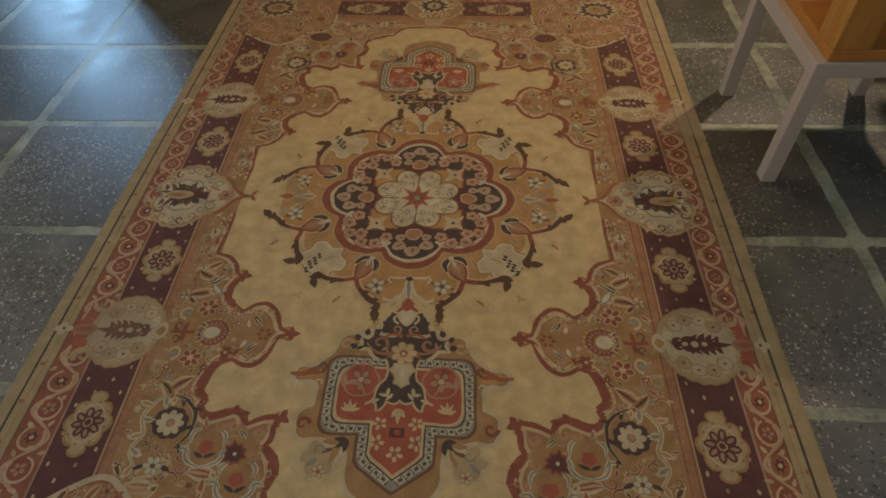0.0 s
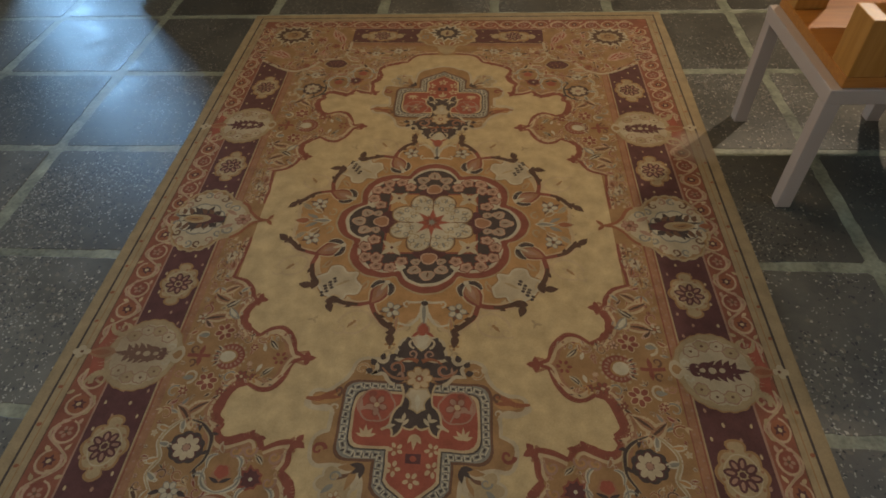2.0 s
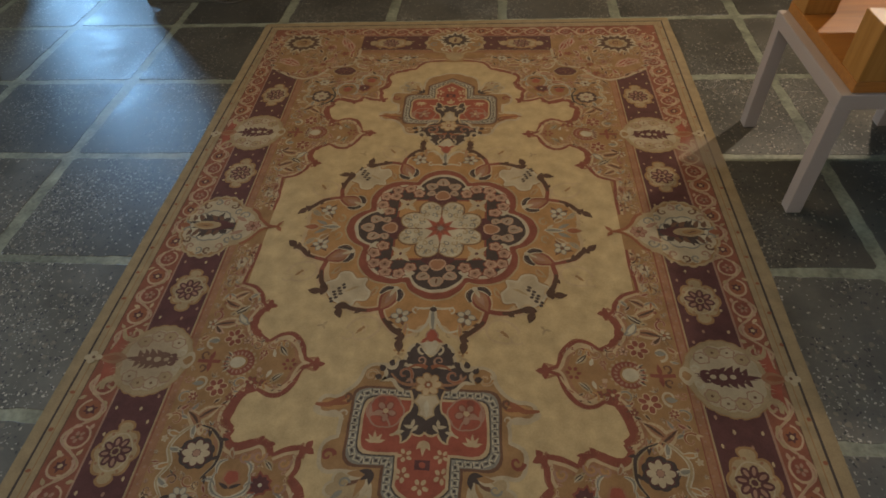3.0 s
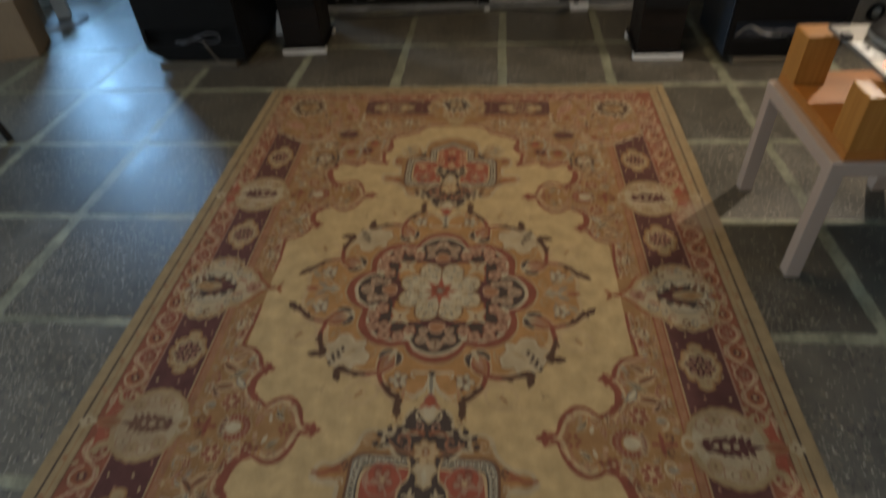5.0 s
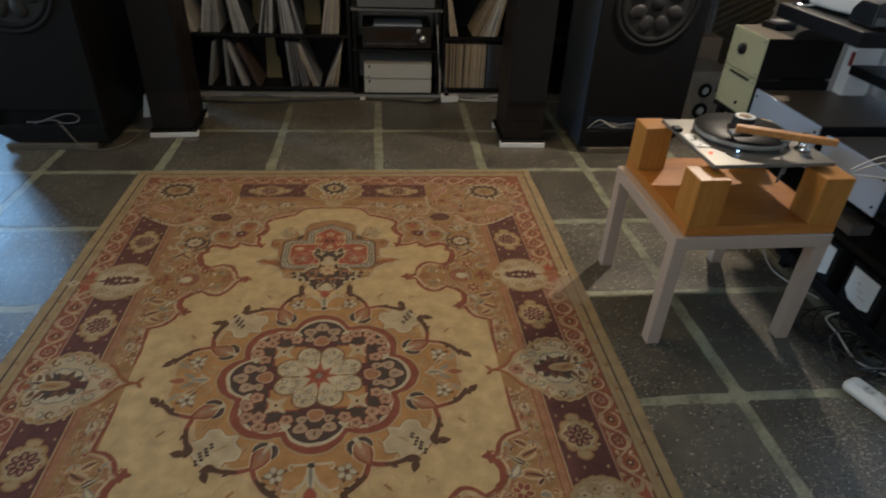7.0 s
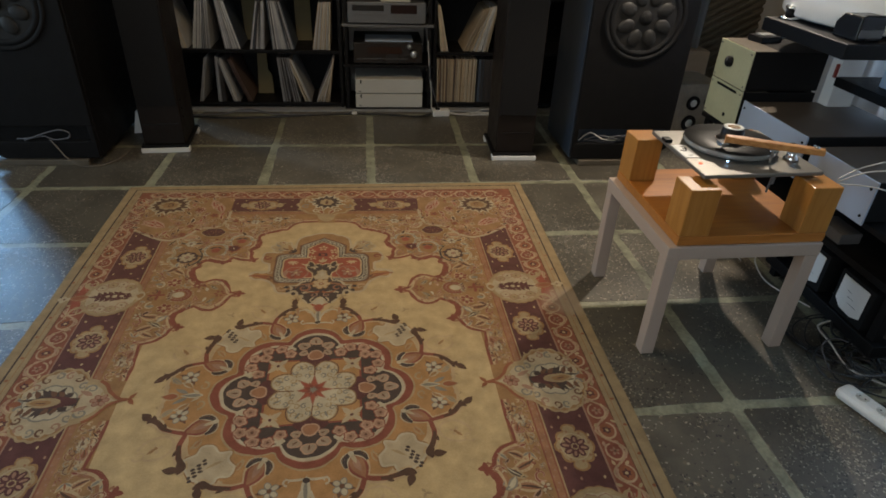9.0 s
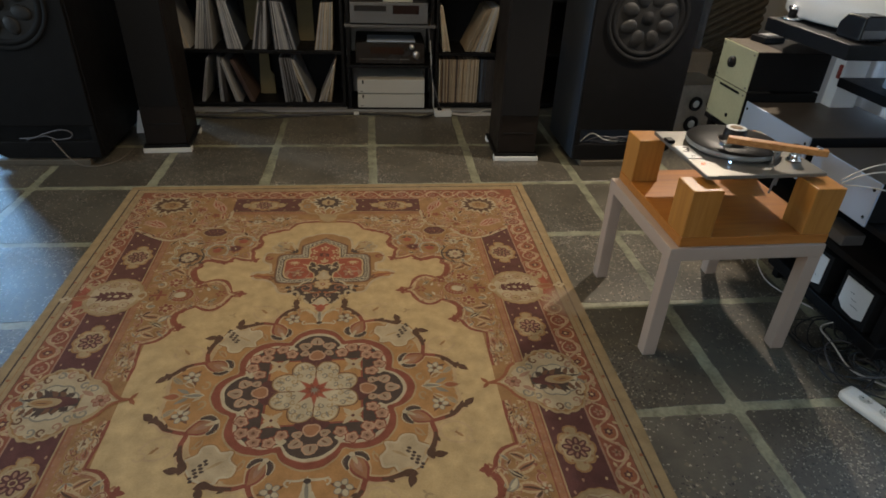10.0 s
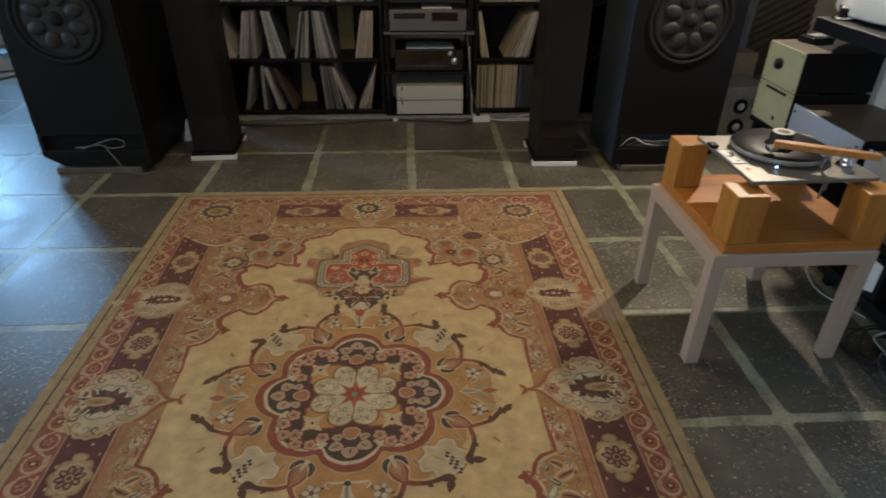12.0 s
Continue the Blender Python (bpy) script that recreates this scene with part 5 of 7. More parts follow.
# lobes, flowers and sprays on the red ground
for s in (-1, 1):
    x0, y0 = s * 0.108, 0.692
    rimmed(scallop(x0, y0, 0.050, 0.048, 6, 0.08, n=36), "red", "rose", 11, 0.005, 2)
    flower(x0, y0, 0.030, 5, "rose", "ochre", 13, 2, rot=0.3, rim="oxide")
    lay(oval(x0 + s * 0.012, y0 - 0.032, 0.012, 0.009, 8), "oxide", 13, 2)
    band(bow((x0 + s * 0.040, y0 + 0.012), (x0 - s * 0.018, y0 + 0.046), s * 0.25, 8), "rose", 13, 0.010, 0.004, sym=2)
    lay(leaf(x0 + s * 0.038, y0 + 0.02, 0.04, 0.012, -1.57 + s * 0.1), "rose", 13, 2)
    for d in (-1.2, -0.6, 0.0, 0.6, 1.2):
        lay(leaf(s * 0.125, 0.782, 0.034 - 0.005 * abs(d), 0.009, -1.57 + d), "ochre", 12, 2)
    flower(s * 0.046, 0.812, 0.020, 5, "ochre", "rust", 12, 2, rot=0.5)
    flower(s * 0.050, 0.862, 0.021, 5, "ochre", "rust", 12, 2, rot=0.1)
    # bell of black leafwork round the vase
    bell = chain([(0, 0.600, 0), (s * 0.048, 0.625, s * 0.1), (s * 0.042, 0.690, s * -0.15), (s * 0.066, 0.738, s * 0.15), (s * 0.088, 0.760, s * 0.5), (s * 0.060, 0.778, s * -0.2), (s * 0.035, 0.752, s * -0.25), (0, 0.748, 0)], 6)
    lay(bell[::s], "black", 14, 2)
    band(bell[6:], "ochre", 15, 0.006, sym=2)
    for xx, yy, an in ((0.020, 0.728, 0.9), (0.030, 0.735, -0.2), (0.052, 0.745, 0.3), (0.030, 0.712, 1.3)):
        lay(leaf(s * xx, yy, 0.028, 0.010, an if s > 0 else math.pi - an), "pale", 16, 2)
    # orange arms and scrolls beside the cartouche
    lay(leaf(s * 0.205, 0.676, 0.088, 0.036, 1.57 - s * 1.57), "gold", 6, 2)
    lay(leaf(s * 0.205, 0.674, 0.075, 0.014, 1.57 - s * 1.57), "rust", 7, 2)
    swell(smooth([(s * 0.208, 0.650), (s * 0.232, 0.660), (s * 0.262, 0.678), (s * 0.300, 0.676)]), "rust", 9, 0.016, 0.4, 2)
    curl(s * 0.216, 0.655, 0.014, 1.57, 0.9, 0.009, "brown", 10, 2, hand=s)
    swell(smooth([(s * 0.285, 0.668), (s * 0.298, 0.690), (s * 0.270, 0.706), (s * 0.232, 0.712)]), "pale", 8, 0.014, 0.5, 2)
    curl(s * 0.215, 0.705, 0.016, 1.57, 0.9, 0.008, "pale", 8, 2, hand=-s)
    curl(s * 0.238, 0.818, 0.018, 0, 1.0, 0.011, "oxide", 8, 2, hand=s)
    scroll(s * 0.160, 0.585, 0.020, 0, 1.0, 0.010, "gold", "pale", 6, 2, hand=s)
    # pale bouquets in the lower angles
    rimmed(scallop(s * 0.178, 0.902, 0.054, 0.050, 6, 0.25, n=36), "sand", "pale", 6, 0.007, 2)
    for d in range(6):
        lay(leaf(s * 0.135, 0.862, 0.066 - 0.004 * d, 0.018, math.pi / 2 - s * (0.05 + 0.3 * d)), ("pale", "tan", "sand", "brown", "pale", "tan")[d], 8, 2)
    for d in (0.2, 0.9, 1.6):
        lay(leaf(s * 0.118, 0.856, 0.036, 0.014, math.pi / 2 - s * d), "black", 9, 2)
    lay(leaf(s * 0.185, 0.905, 0.034, 0.014, math.pi / 2 - s * 0.9), "grey", 9, 2)
    curl(s * 0.185, 0.886, 0.016, 0, 1.0, 0.006, "grey", 9, 2, hand=s)
    flower(s * 0.178, 0.938, 0.018, 5, "pale", "rust", 9, 2, rim="tan")
    # dark hooked wings above
    wing = chain([(0, 0.545, 0), (s * 0.030, 0.555, s * 0.15), (s * 0.085, 0.540, s * 0.35), (s * 0.128, 0.556, s * 0.3), (s * 0.122, 0.598, s * 0.3), (s * 0.085, 0.606, s * -0.3), (s * 0.040, 0.612, 0), (0, 0.625, 0)], 6)
    lay(wing[::s], "black", 15, 2)
    band(wing[10:34], "pale", 14, 0.022, sym=2)
    for xx, yy, an in ((0.085, 0.548, 2.3), (0.110, 0.552, 1.9), (0.125, 0.570, 1.0), (0.128, 0.590, 0.2)):
        lay(leaf(s * xx, yy, 0.024, 0.018, -an if s > 0 else an - math.pi), "black", 15, 2)
    scroll(s * 0.068, 0.578, 0.024, 0.5, 0.9, 0.011, "rust", "rose", 16, 2, hand=s)
    band(bow((s * 0.030, 0.605), (s * 0.105, 0.575), s * 0.2, 8), "brick", 16, 0.010, 0.004, sym=2)
    band(bow((s * 0.006, 0.553), (s * 0.060, 0.560), s * -0.2, 8), "rust", 16, 0.012, 0.005, sym=2)
    # upper pair of dark leaves with pink curls
    top_leaf = chain([(0, 0.548, 0), (s * 0.052, 0.545, s * 0.3), (s * 0.062, 0.515, s * 0.2), (s * 0.030, 0.478, s * -0.1), (0, 0.520, 0)], 6)
    lay(top_leaf[::s], "black", 13, 2)
    band(top_leaf[4:22], "pale", 12, 0.018, sym=2)
    for xx, yy, an in ((0.058, 0.535, 0.2), (0.056, 0.515, -0.5), (0.040, 0.492, -1.1)):
        lay(leaf(s * (xx - 0.006), yy, 0.022, 0.016, an if s > 0 else math.pi - an), "black", 13, 2)
    curl(s * 0.026, 0.530, 0.016, 1.57, 1.1, 0.007, "rose", 15, 2, hand=s)
    curl(s * 0.022, 0.492, 0.018, 1.57, 0.8, 0.008, "pale", 14, 2, hand=-s)
    flower(s * 0.092, 0.500, 0.016, 4, "tan", "brown", 5, 2)
rimmed(chain([(0, 0.640, 0), (0.024, 0.640, 0.1), (0.036, 0.660, 0.2), (0.020, 0.700, 0.1), (0, 0.712, 0.1), (-0.020, 0.700, 0.2), (-0.036, 0.660, 0.1), (-0.024, 0.640, 0), (0, 0.640, 0)], 4)[:-1], "pale", "sand", 17, 0.005, 2)
lay(leaf(0, 0.655, 0.05, 0.016, math.pi / 2), "ivory", 19, 2)
flower(0, 0.606, 0.036, 7, "ochre", "rust", 17, 2, rim="tan")
lay(oval(0, 0.606, 0.005, 0.005, 8), "ivory", 20, 2)
lay([(-0.020, 0.822), (0.020, 0.822), (0.020, 0.848), (-0.020, 0.848)], "maroon", 12, 2)
lay(oval(0, 0.835, 0.009, 0.008, 10), "red", 13, 2)
flower(0, 0.890, 0.022, 5, "ochre", "rust", 12, 2, rot=0.3)
for s in (-0.6, 0, 0.6):
    lay(leaf(0, 0.770, 0.044 - abs(s) * 0.02, 0.014, math.pi / 2 + s), "ochre", 13, 2)
# running leaves in the tan strip beside the brick band
for i in range(4):
    y = 0.112 + i * 0.040
    acanthus(0.640 + 0.012 * (i % 2), y, 0.042, 1.2 if i % 2 else 2.0, ("gold", "grey", "rust", "gold")[i], ("sand", "pale", "rose", "sand")[i], 6, 4, 1 if i % 2 else -1, "brown")
    curl(0.668 - 0.020 * (i % 2), y + 0.012, 0.014, 1.57 * (i % 2) * 2, 1.0, 0.007, ("sand", "grey", "brown", "sand")[i], 6, hand=1 if i % 2 else -1)

# hand-woven unevenness
def woven(x, y, z):
    a = noise.noise_vector(Vector((x * 26, y * 26, 3.0))) * 0.0032 + noise.noise_vector(Vector((x * 3.5, y * 3.5, 9.0))) * 0.005
    k = min(1.0, (RUG_X - abs(x)) * 25, (RUG_Y - abs(y)) * 25)
    # the weave runs slightly askew to the selvedges
    s = min(1.0, max(0.0, (RUG_X - 0.03 - abs(x)) * 9), 1.0) * min(1.0, max(0.0, (RUG_Y - 0.03 - abs(y)) * 9))
    x += s * (0.003 - 0.0165 * y)
    y -= s * 0.020 * x * max(0.0, y)
    return ((x + a.x * k) * (0.9965 + 0.0068 * (y - 0.5)), y + a.y * k, z)


RV = [woven(*v) for v in RV]
rug_mesh = bpy.data.meshes.new("carpet")
rug_mesh.from_pydata(RV, [], RF)
for n, (i, m) in PILE.items():
    rug_mesh.materials.append(m)
rug_mesh.polygons.foreach_set("material_index", RM)
carpet = thing("carpet", "worn cream and rust oriental wool carpet on the tile floor", "carpet")
weave = new("woven_pattern", rug_mesh)
weave.parent = carpet


def rug_body():
    """The thickness of the carpet, with a slightly uneven edge."""
    bm = bmesh.new()
    pts = []
    for (x0, y0), (x1, y1) in (((-1, -1), (1, -1)), ((1, -1), (1, 1)), ((1, 1), (-1, 1)), ((-1, 1), (-1, -1))):
        for i in range(40):
            t = i / 40
            x, y = (x0 + (x1 - x0) * t) * (RUG_X + 0.002), (y0 + (y1 - y0) * t) * (RUG_Y + 0.002)
            k = 0.006 * noise.noise(Vector((x * 3, y * 3, 0))) + 0.004
            if x0 == x1:
                x += k * x0
            else:
                y += k * y0
            pts.append((x, y))
    a = [bm.verts.new((x, y, RUG_Z - 0.0004)) for x, y in pts]
    b = [bm.verts.new((x * 1.002, y * 1.002, 0.0005)) for x, y in pts]
    bm.faces.new(a)
    for i in range(len(pts)):
        bm.faces.new((b[i], b[(i + 1) % len(pts)], a[(i + 1) % len(pts)], a[i]))
    for v in bm.verts:
        v.co.x *= 0.9965 + 0.0068 * (v.co.y - 0.5)
    return bm


part("selvedge", rug_body(), PILE["edge"][1], carpet)


# ---- the small table with the turntable ----
def side_table():
    t = thing("side_table", "greige lacquered square side table beside the carpet", "table", (1.16, 0.103, 0), 0.6)
    part("tabletop", box(0, 0.55, 0, 0.55, 0.402, 0.45, 0.003), GREIGE, t)
    for x in (0.0, 0.5):
        for y in (0.0, 0.5):
            part("leg", box(x + 0.001, x + 0.049, y + 0.001, y + 0.049, 0, 0.402, 0.003), GREIGE, t)
    return t


side_table()


def wooden_stand():
    s = thing("turntable_stand", "orange cherry wood plinth with four corner blocks", "stand", (1.19, 0.113, 0.4505), 0.6)
    part("base_board", box(0, 0.522, 0, 0.535, 0, 0.034, 0.003), OAK_X, s)
    for x in (0.0, 0.418):
        for y in (0.0, 0.425):
            bm = bmesh.new()
            box(x + 0.001, x + 0.103, y + 0.001, y + 0.109, 0.0345, 0.2, 0.003, bm)
            part("block", bm, OAK_Z, s)
    return s


wooden_stand()


def turntable():
    z = 0.678
    t = thing("turntable", "silver turntable with clear platter and wooden tonearm", "turntable", (1.245, 0.19, z), 0.6)
    part("deck_plate", prism([(0.006, -0.026), (0.427, -0.014), (0.427, 0.375), (0.005, 0.375)], -0.013, 0, 'xy', 0.003), CHAMP, t, "champagne silver deck plate")
    cx, cy = 0.217, 0.212
    for x, y in ((0.045, 0.05), (0.375, 0.055), (0.05, 0.325), (0.375, 0.325)):
        part("foot", lathe([(0, -0.026), (0.014, -0.026), (0.016, -0.02), (0.016, -0.013), (0, -0.013)], 20, at=(x, y, 0)), BLACK, t)
    for x, y in ((0.10, 0.13), (0.30, 0.05), (0.36, 0.11)):
        part("hanging_rod", rod((x, y, -0.013), (x - 0.006, y, -0.10), 0.004), GREYMET, t)
    motor = lathe([(0, -0.11), (0.05, -0.11), (0.055, -0.1), (0.055, -0.02), (0, -0.013)], 32, at=(cx, cy + 0.05, 0))
    part("motor_housing", motor, BLACK, t, "black motor housing")
    part("subplatter", lathe([(0, 0.001), (0.135, 0.001), (0.14, 0.006), (0.14, 0.010), (0, 0.012)], 64, at=(cx, cy, 0)), SILVER, t)
    part("platter", lathe([(0, 0.011), (0.155, 0.011), (0.157, 0.013), (0.157, 0.024), (0.155, 0.026), (0, 0.026)], 72, at=(cx, cy, 0)), PLATTER, t, "translucent grey acrylic platter")
    # wooden arm, pivot and counterweight
    a = prism([(0, -0.012), (0.05, -0.017), (0.27, -0.013), (0.30, -0.011), (0.30, 0.011), (0.27, 0.013), (0.05, 0.017), (0, 0.012)], 0.0, 0.021, 'xy', 0.003)
    d = Vector((0.27, -0.135, 0)).normalized()
    bmesh.ops.transform(a, matrix=Matrix.Translation((0.140, 0.128, 0.054)) @ Matrix.Rotation(math.atan2(d.y, d.x), 4, 'Z'), verts=a.verts)
    arm = part("tonearm", a, ARMWOOD, t, "pale orange wooden tonearm")
    part("headshell", box(0.122, 0.149, 0.108, 0.146, 0.038, 0.054, 0.003), CHROME, arm)
    part("cap_screw", lathe([(0, 0.0752), (0.009, 0.0752), (0.008, 0.080), (0, 0.080)], 18, at=(0.385, 0.006, 0)), CHROME, arm)
    part("arm_pillar", lathe([(0, 0.0), (0.024, 0.0), (0.026, 0.006), (0.017, 0.014), (0.015, 0.045), (0.018, 0.048), (0.018, 0.053), (0, 0.0535)], 28, at=(0.374, 0.092, 0)), CHROME, t, "chrome arm pillar")
    part("arm_rest", rod((0.275, 0.06, 0), (0.275, 0.06, 0.045), 0.005), CHROME, t)
    part("rest_cup", box(0.258, 0.292, 0.048, 0.070, 0.045, 0.053, 0.003), CHROME, t)
    # speed switch with its card
    sw = part("switch_card", box(0.010, 0.062, 0.115, 0.225, 0.0005, 0.003, 0.001), WHITE, t, "white card with a black figure")
    words("figure", "3", 0.062, Matrix.Translation((0.036, 0.185, 0.0036)) @ Matrix.Rotation(radians(-25), 4, 'Z'), BLACK, sw)
    words("mark_bar", "-", 0.05, Matrix.Translation((0.036, 0.135, 0.0036)) @ Matrix.Rotation(radians(0), 4, 'Z'), GREYMET, sw)
    part("rocker_switch", box(0.000, 0.026, 0.25, 0.285, 0.0005, 0.012, 0.002), BLACK, t)
    part("red_indicator", lathe([(0, 0.0), (0.006, 0.0), (0.006, 0.004), (0, 0.006)], 14, at=(0.040, 0.070, 0)), LEDRED, t, "glowing red indicator")
    # glowing dot in place of a blue glint on the rim
    part("blue_glint", lathe([(0, 0.0), (0.004, 0.0), (0.004, 0.003), (0, 0.005)], 14, at=(0.128, 0.062, 0.008)), GLINTBLUE, t, "glowing blue dot for the glint on the platter rim")
    # the record and its weight stand on the platter
    w = t.matrix_world
    c = w @ Vector((cx, cy, 0.0265))
    r = thing("vinyl_record", "black vinyl record lying on the platter", "record", c)
    part("disc", lathe([(0.004, 0.0), (0.1535, 0.0), (0.1545, 0.001), (0.1535, 0.002), (0.055, 0.0016), (0.004, 0.0016)], 96), VINYL, r)
    part("paper_label", lathe([(0.004, 0.0022), (0.05, 0.0022), (0.05, 0.0026), (0.004, 0.0026)], 40), CARD, r, "brown paper label")
    p = thing("record_weight", "dark brown record weight with a white ringed top", "weight", c + Vector((0, 0, 0.0028)))
    part("body", lathe([(0, 0), (0.048, 0), (0.049, 0.004), (0.038, 0.006), (0.037, 0.038), (0.035, 0.042), (0, 0.042)], 40), BROWNBLACK, p)
    part("top_ring", lathe([(0.022, 0.0421), (0.034, 0.0421), (0.034, 0.0435), (0.022, 0.0435)], 40), WHITE, p, "white ring on top")
    part("hub", lathe([(0, 0.0421), (0.0215, 0.0421), (0.0215, 0.0428), (0, 0.0428)], 24), CARD, p)
    return t


turntable()


# ---- loudspeakers ----
PLINTHWOOD = mat("plinth_board", (0.10, 0.082, 0.058), 0.6, scale=10, var=0.3)
def big_speaker(name, cx, y, mirror, label, face, D=0.52):
    """Large floor-standing box with one woofer, a cable slot at the foot and a low plinth."""
    s = thing(name, label, "loudspeaker", (cx, y, 0))
    W, H = 0.30, 1.25
    m = mirror
    bm = bmesh.new()
    prof = [(-W, 0.1), (-W + 0.11, 0.035), (W, 0.035), (W, H), (-W, H)]
    prof = [(m * u, v) for u, v in prof]
    # front baffle in pieces round the slot
    body = prism(prof, 0.03, D, 'xz', 0.008)
    part("cabinet", body, face, s)
    fr = bmesh.new()
    box(-W + 0.004, W - 0.004, 0.0, 0.0295, 0.225, H - 0.004, 0.004, fr)
    box(-W + 0.004, -W + 0.03, 0.0, 0.0295, 0.135, 0.2245, 0.003, fr)
    box(W - 0.03, W - 0.004, 0.0, 0.0295, 0.135, 0.2245, 0.003, fr)
    part("baffle", fr, BLACK, s, "matt black front baffle")
    lower = prism([(m * u, v) for u, v in ((-W + 0.05, 0.075), (-W + 0.11, 0.04), (W - 0.004, 0.04), (W - 0.004, 0.1345), (-W + 0.004, 0.1345), (-W + 0.004, 0.105))], 0.0, 0.0295, 'xz', 0.003)
    part("lower_rail", lower, BLACK, s)
    part("slot_floor", box(-W + 0.03, W - 0.03, 0.002, 0.029, 0.1346, 0.138, 0), BLACK_MATT, s)
    part("plinth", box(-0.245, 0.235, -0.012, D - 0.05, 0.0, 0.034, 0.004), PLINTHWOOD, s, "brown plinth")
    # woofer: rim, surround, cone with petal-shaped dishes
    R, cz = 0.215, 0.85
    rim = lathe([(R + 0.012, 0.0005), (R + 0.014, 0.006), (R + 0.006, 0.012), (R - 0.006, 0.010), (R - 0.012, 0.001)], 64, 'y', (0, 0, cz))
    wf = part("woofer", rim, BLACK_MATT, s, "twelve-inch woofer with a petalled grille")
    part("surround", lathe([(R - 0.012, 0.001), (R - 0.022, 0.009), (R - 0.034, 0.009), (R - 0.044, 0.001)], 64, 'y', (0, 0, cz)), BLACK_MATT, wf)
    part("cone", lathe([(R - 0.044, 0.001), (0.055, 0.004), (0.04, 0.0045), (0, 0.005)], 48, 'y', (0, 0, cz)), CONE, wf)
    for i in range(8):
        a = 2 * math.pi * (i + 0.5) / 8
        pet = bmesh.new()
        bmesh.ops.create_uvsphere(pet, u_segments=16, v_segments=8, radius=1)
        bmesh.ops.scale(pet, vec=(0.048, 0.012, 0.036), verts=pet.verts)
        bmesh.ops.rotate(pet, matrix=Matrix.Rotation(-a, 3, 'Y'), verts=pet.verts)
        bmesh.ops.translate(pet, vec=(0.112 * math.cos(a), -0.004, cz + 0.112 * math.sin(a)), verts=pet.verts)
        for f in pet.faces:
            f.smooth = True
        part("petal", pet, CONE, wf)
    part("dust_cap", lathe([(0.038, 0.004), (0.03, 0.018), (0.015, 0.024), (0, 0.025)], 32, 'y', (0, 0, cz)), BLACK_MATT, wf)
    return s


big_speaker("loudspeaker", -1.59, 1.87, 1, "large black floor-standing loudspeaker with a cable slot", BLACK, 0.70)
big_speaker("loudspeaker", 1.695, 1.80, -1, "large black floor-standing loudspeaker, cabinet tinted for blue daylight", BLUELIT_BLACK)


def column_speaker(cx, cy, turn):
    s = thing("column_loudspeaker", "slim dark brown column loudspeaker on white base bars", "loudspeaker", (cx, cy, 0), turn, "column loudspeakers")
    part("base_bar", box(-0.135, 0.135, 0.0, 0.05, 0.0, 0.028, 0.003), WHITE, s, "white base bar")
    part("base_bar", box(-0.135, 0.135, 0.31, 0.36, 0.0, 0.028, 0.003), WHITE, s, "white base bar")
    part("foot_plate", box(-0.132, 0.13, 0.006, 0.355, 0.0285, 0.045, 0.003), BLACK, s)
    part("cabinet", box(-0.115, 0.115, 0.02, 0.34, 0.0455, 1.16, 0.006), BROWNBLACK, s)
    part("grille", box(-0.108, 0.108, 0.008, 0.0195, 0.28, 1.14, 0.003), BLACK_MATT, s, "black cloth grille")
    part("badge", box(-0.09, 0.09, 0.016, 0.0195, 0.17, 0.174, 0.001), BLACK_GLOSS, s)
    for k in range(3):
        part("terminal_screw", rod((0.117, 0.06, 0.20 + 0.05 * k), (0.122, 0.06, 0.20 + 0.05 * k), 0.004), BLACK_MATT, s)
    return s


column_speaker(-0.993, 2.035, 3)
column_speaker(1.073, 1.875, -1)


# ---- record shelves and the stack between them ----
SHELF_Y = 2.85


def shelf_unit(x0, x1, levels, dividers, label):
    s = thing("record_shelf", label, "shelf", (x0, SHELF_Y, 0))
    W = x1 - x0
    for z in levels:
        part("shelf_board", box(0.022, W - 0.022, 0.0, 0.36, z, z + 0.022, 0.002), BLACK, s)
    for x in (0.0, W - 0.022):
        part("side_panel", box(x, x + 0.022, 0.0, 0.36, 0.0, levels[-1] + 0.022, 0.002), BLACK, s)
    for x in dividers:
        part("divider", box(x, x + 0.016, 0.02, 0.36, levels[0] + 0.0225, levels[-1], 0.001), BLACK, s)
    part("back_panel", box(0.022, W - 0.022, 0.361, 0.37, 0.0, levels[-1] + 0.02, 0), BLACK_MATT, s)
    return s


LEVELS = (0.02, 0.385, 0.755, 1.12)
shelf_unit(-1.25, 0.03, LEVELS, (), "long black shelf half full of leaning records")
shelf_unit(0.665, 1.70, LEVELS, (0.46, 0.70), "black shelf packed with upright records")

SLEEVES = [mat("sleeve_" + n, c, 0.6, scale=12, var=0.2, bump=0.0, rand=0.25) for n, c in (
    ("white", (0.55, 0.55, 0.54)), ("grey", (0.30, 0.305, 0.32)), ("ivory", (0.50, 0.43, 0.32)), ("tan", (0.24, 0.16, 0.09)),
    ("dark", (0.05, 0.045, 0.045)), ("blue", (0.05, 0.065, 0.09)), ("brown", (0.085, 0.055, 0.045)), ("beige", (0.42, 0.33, 0.22)))]
sleeve_meshes = {}


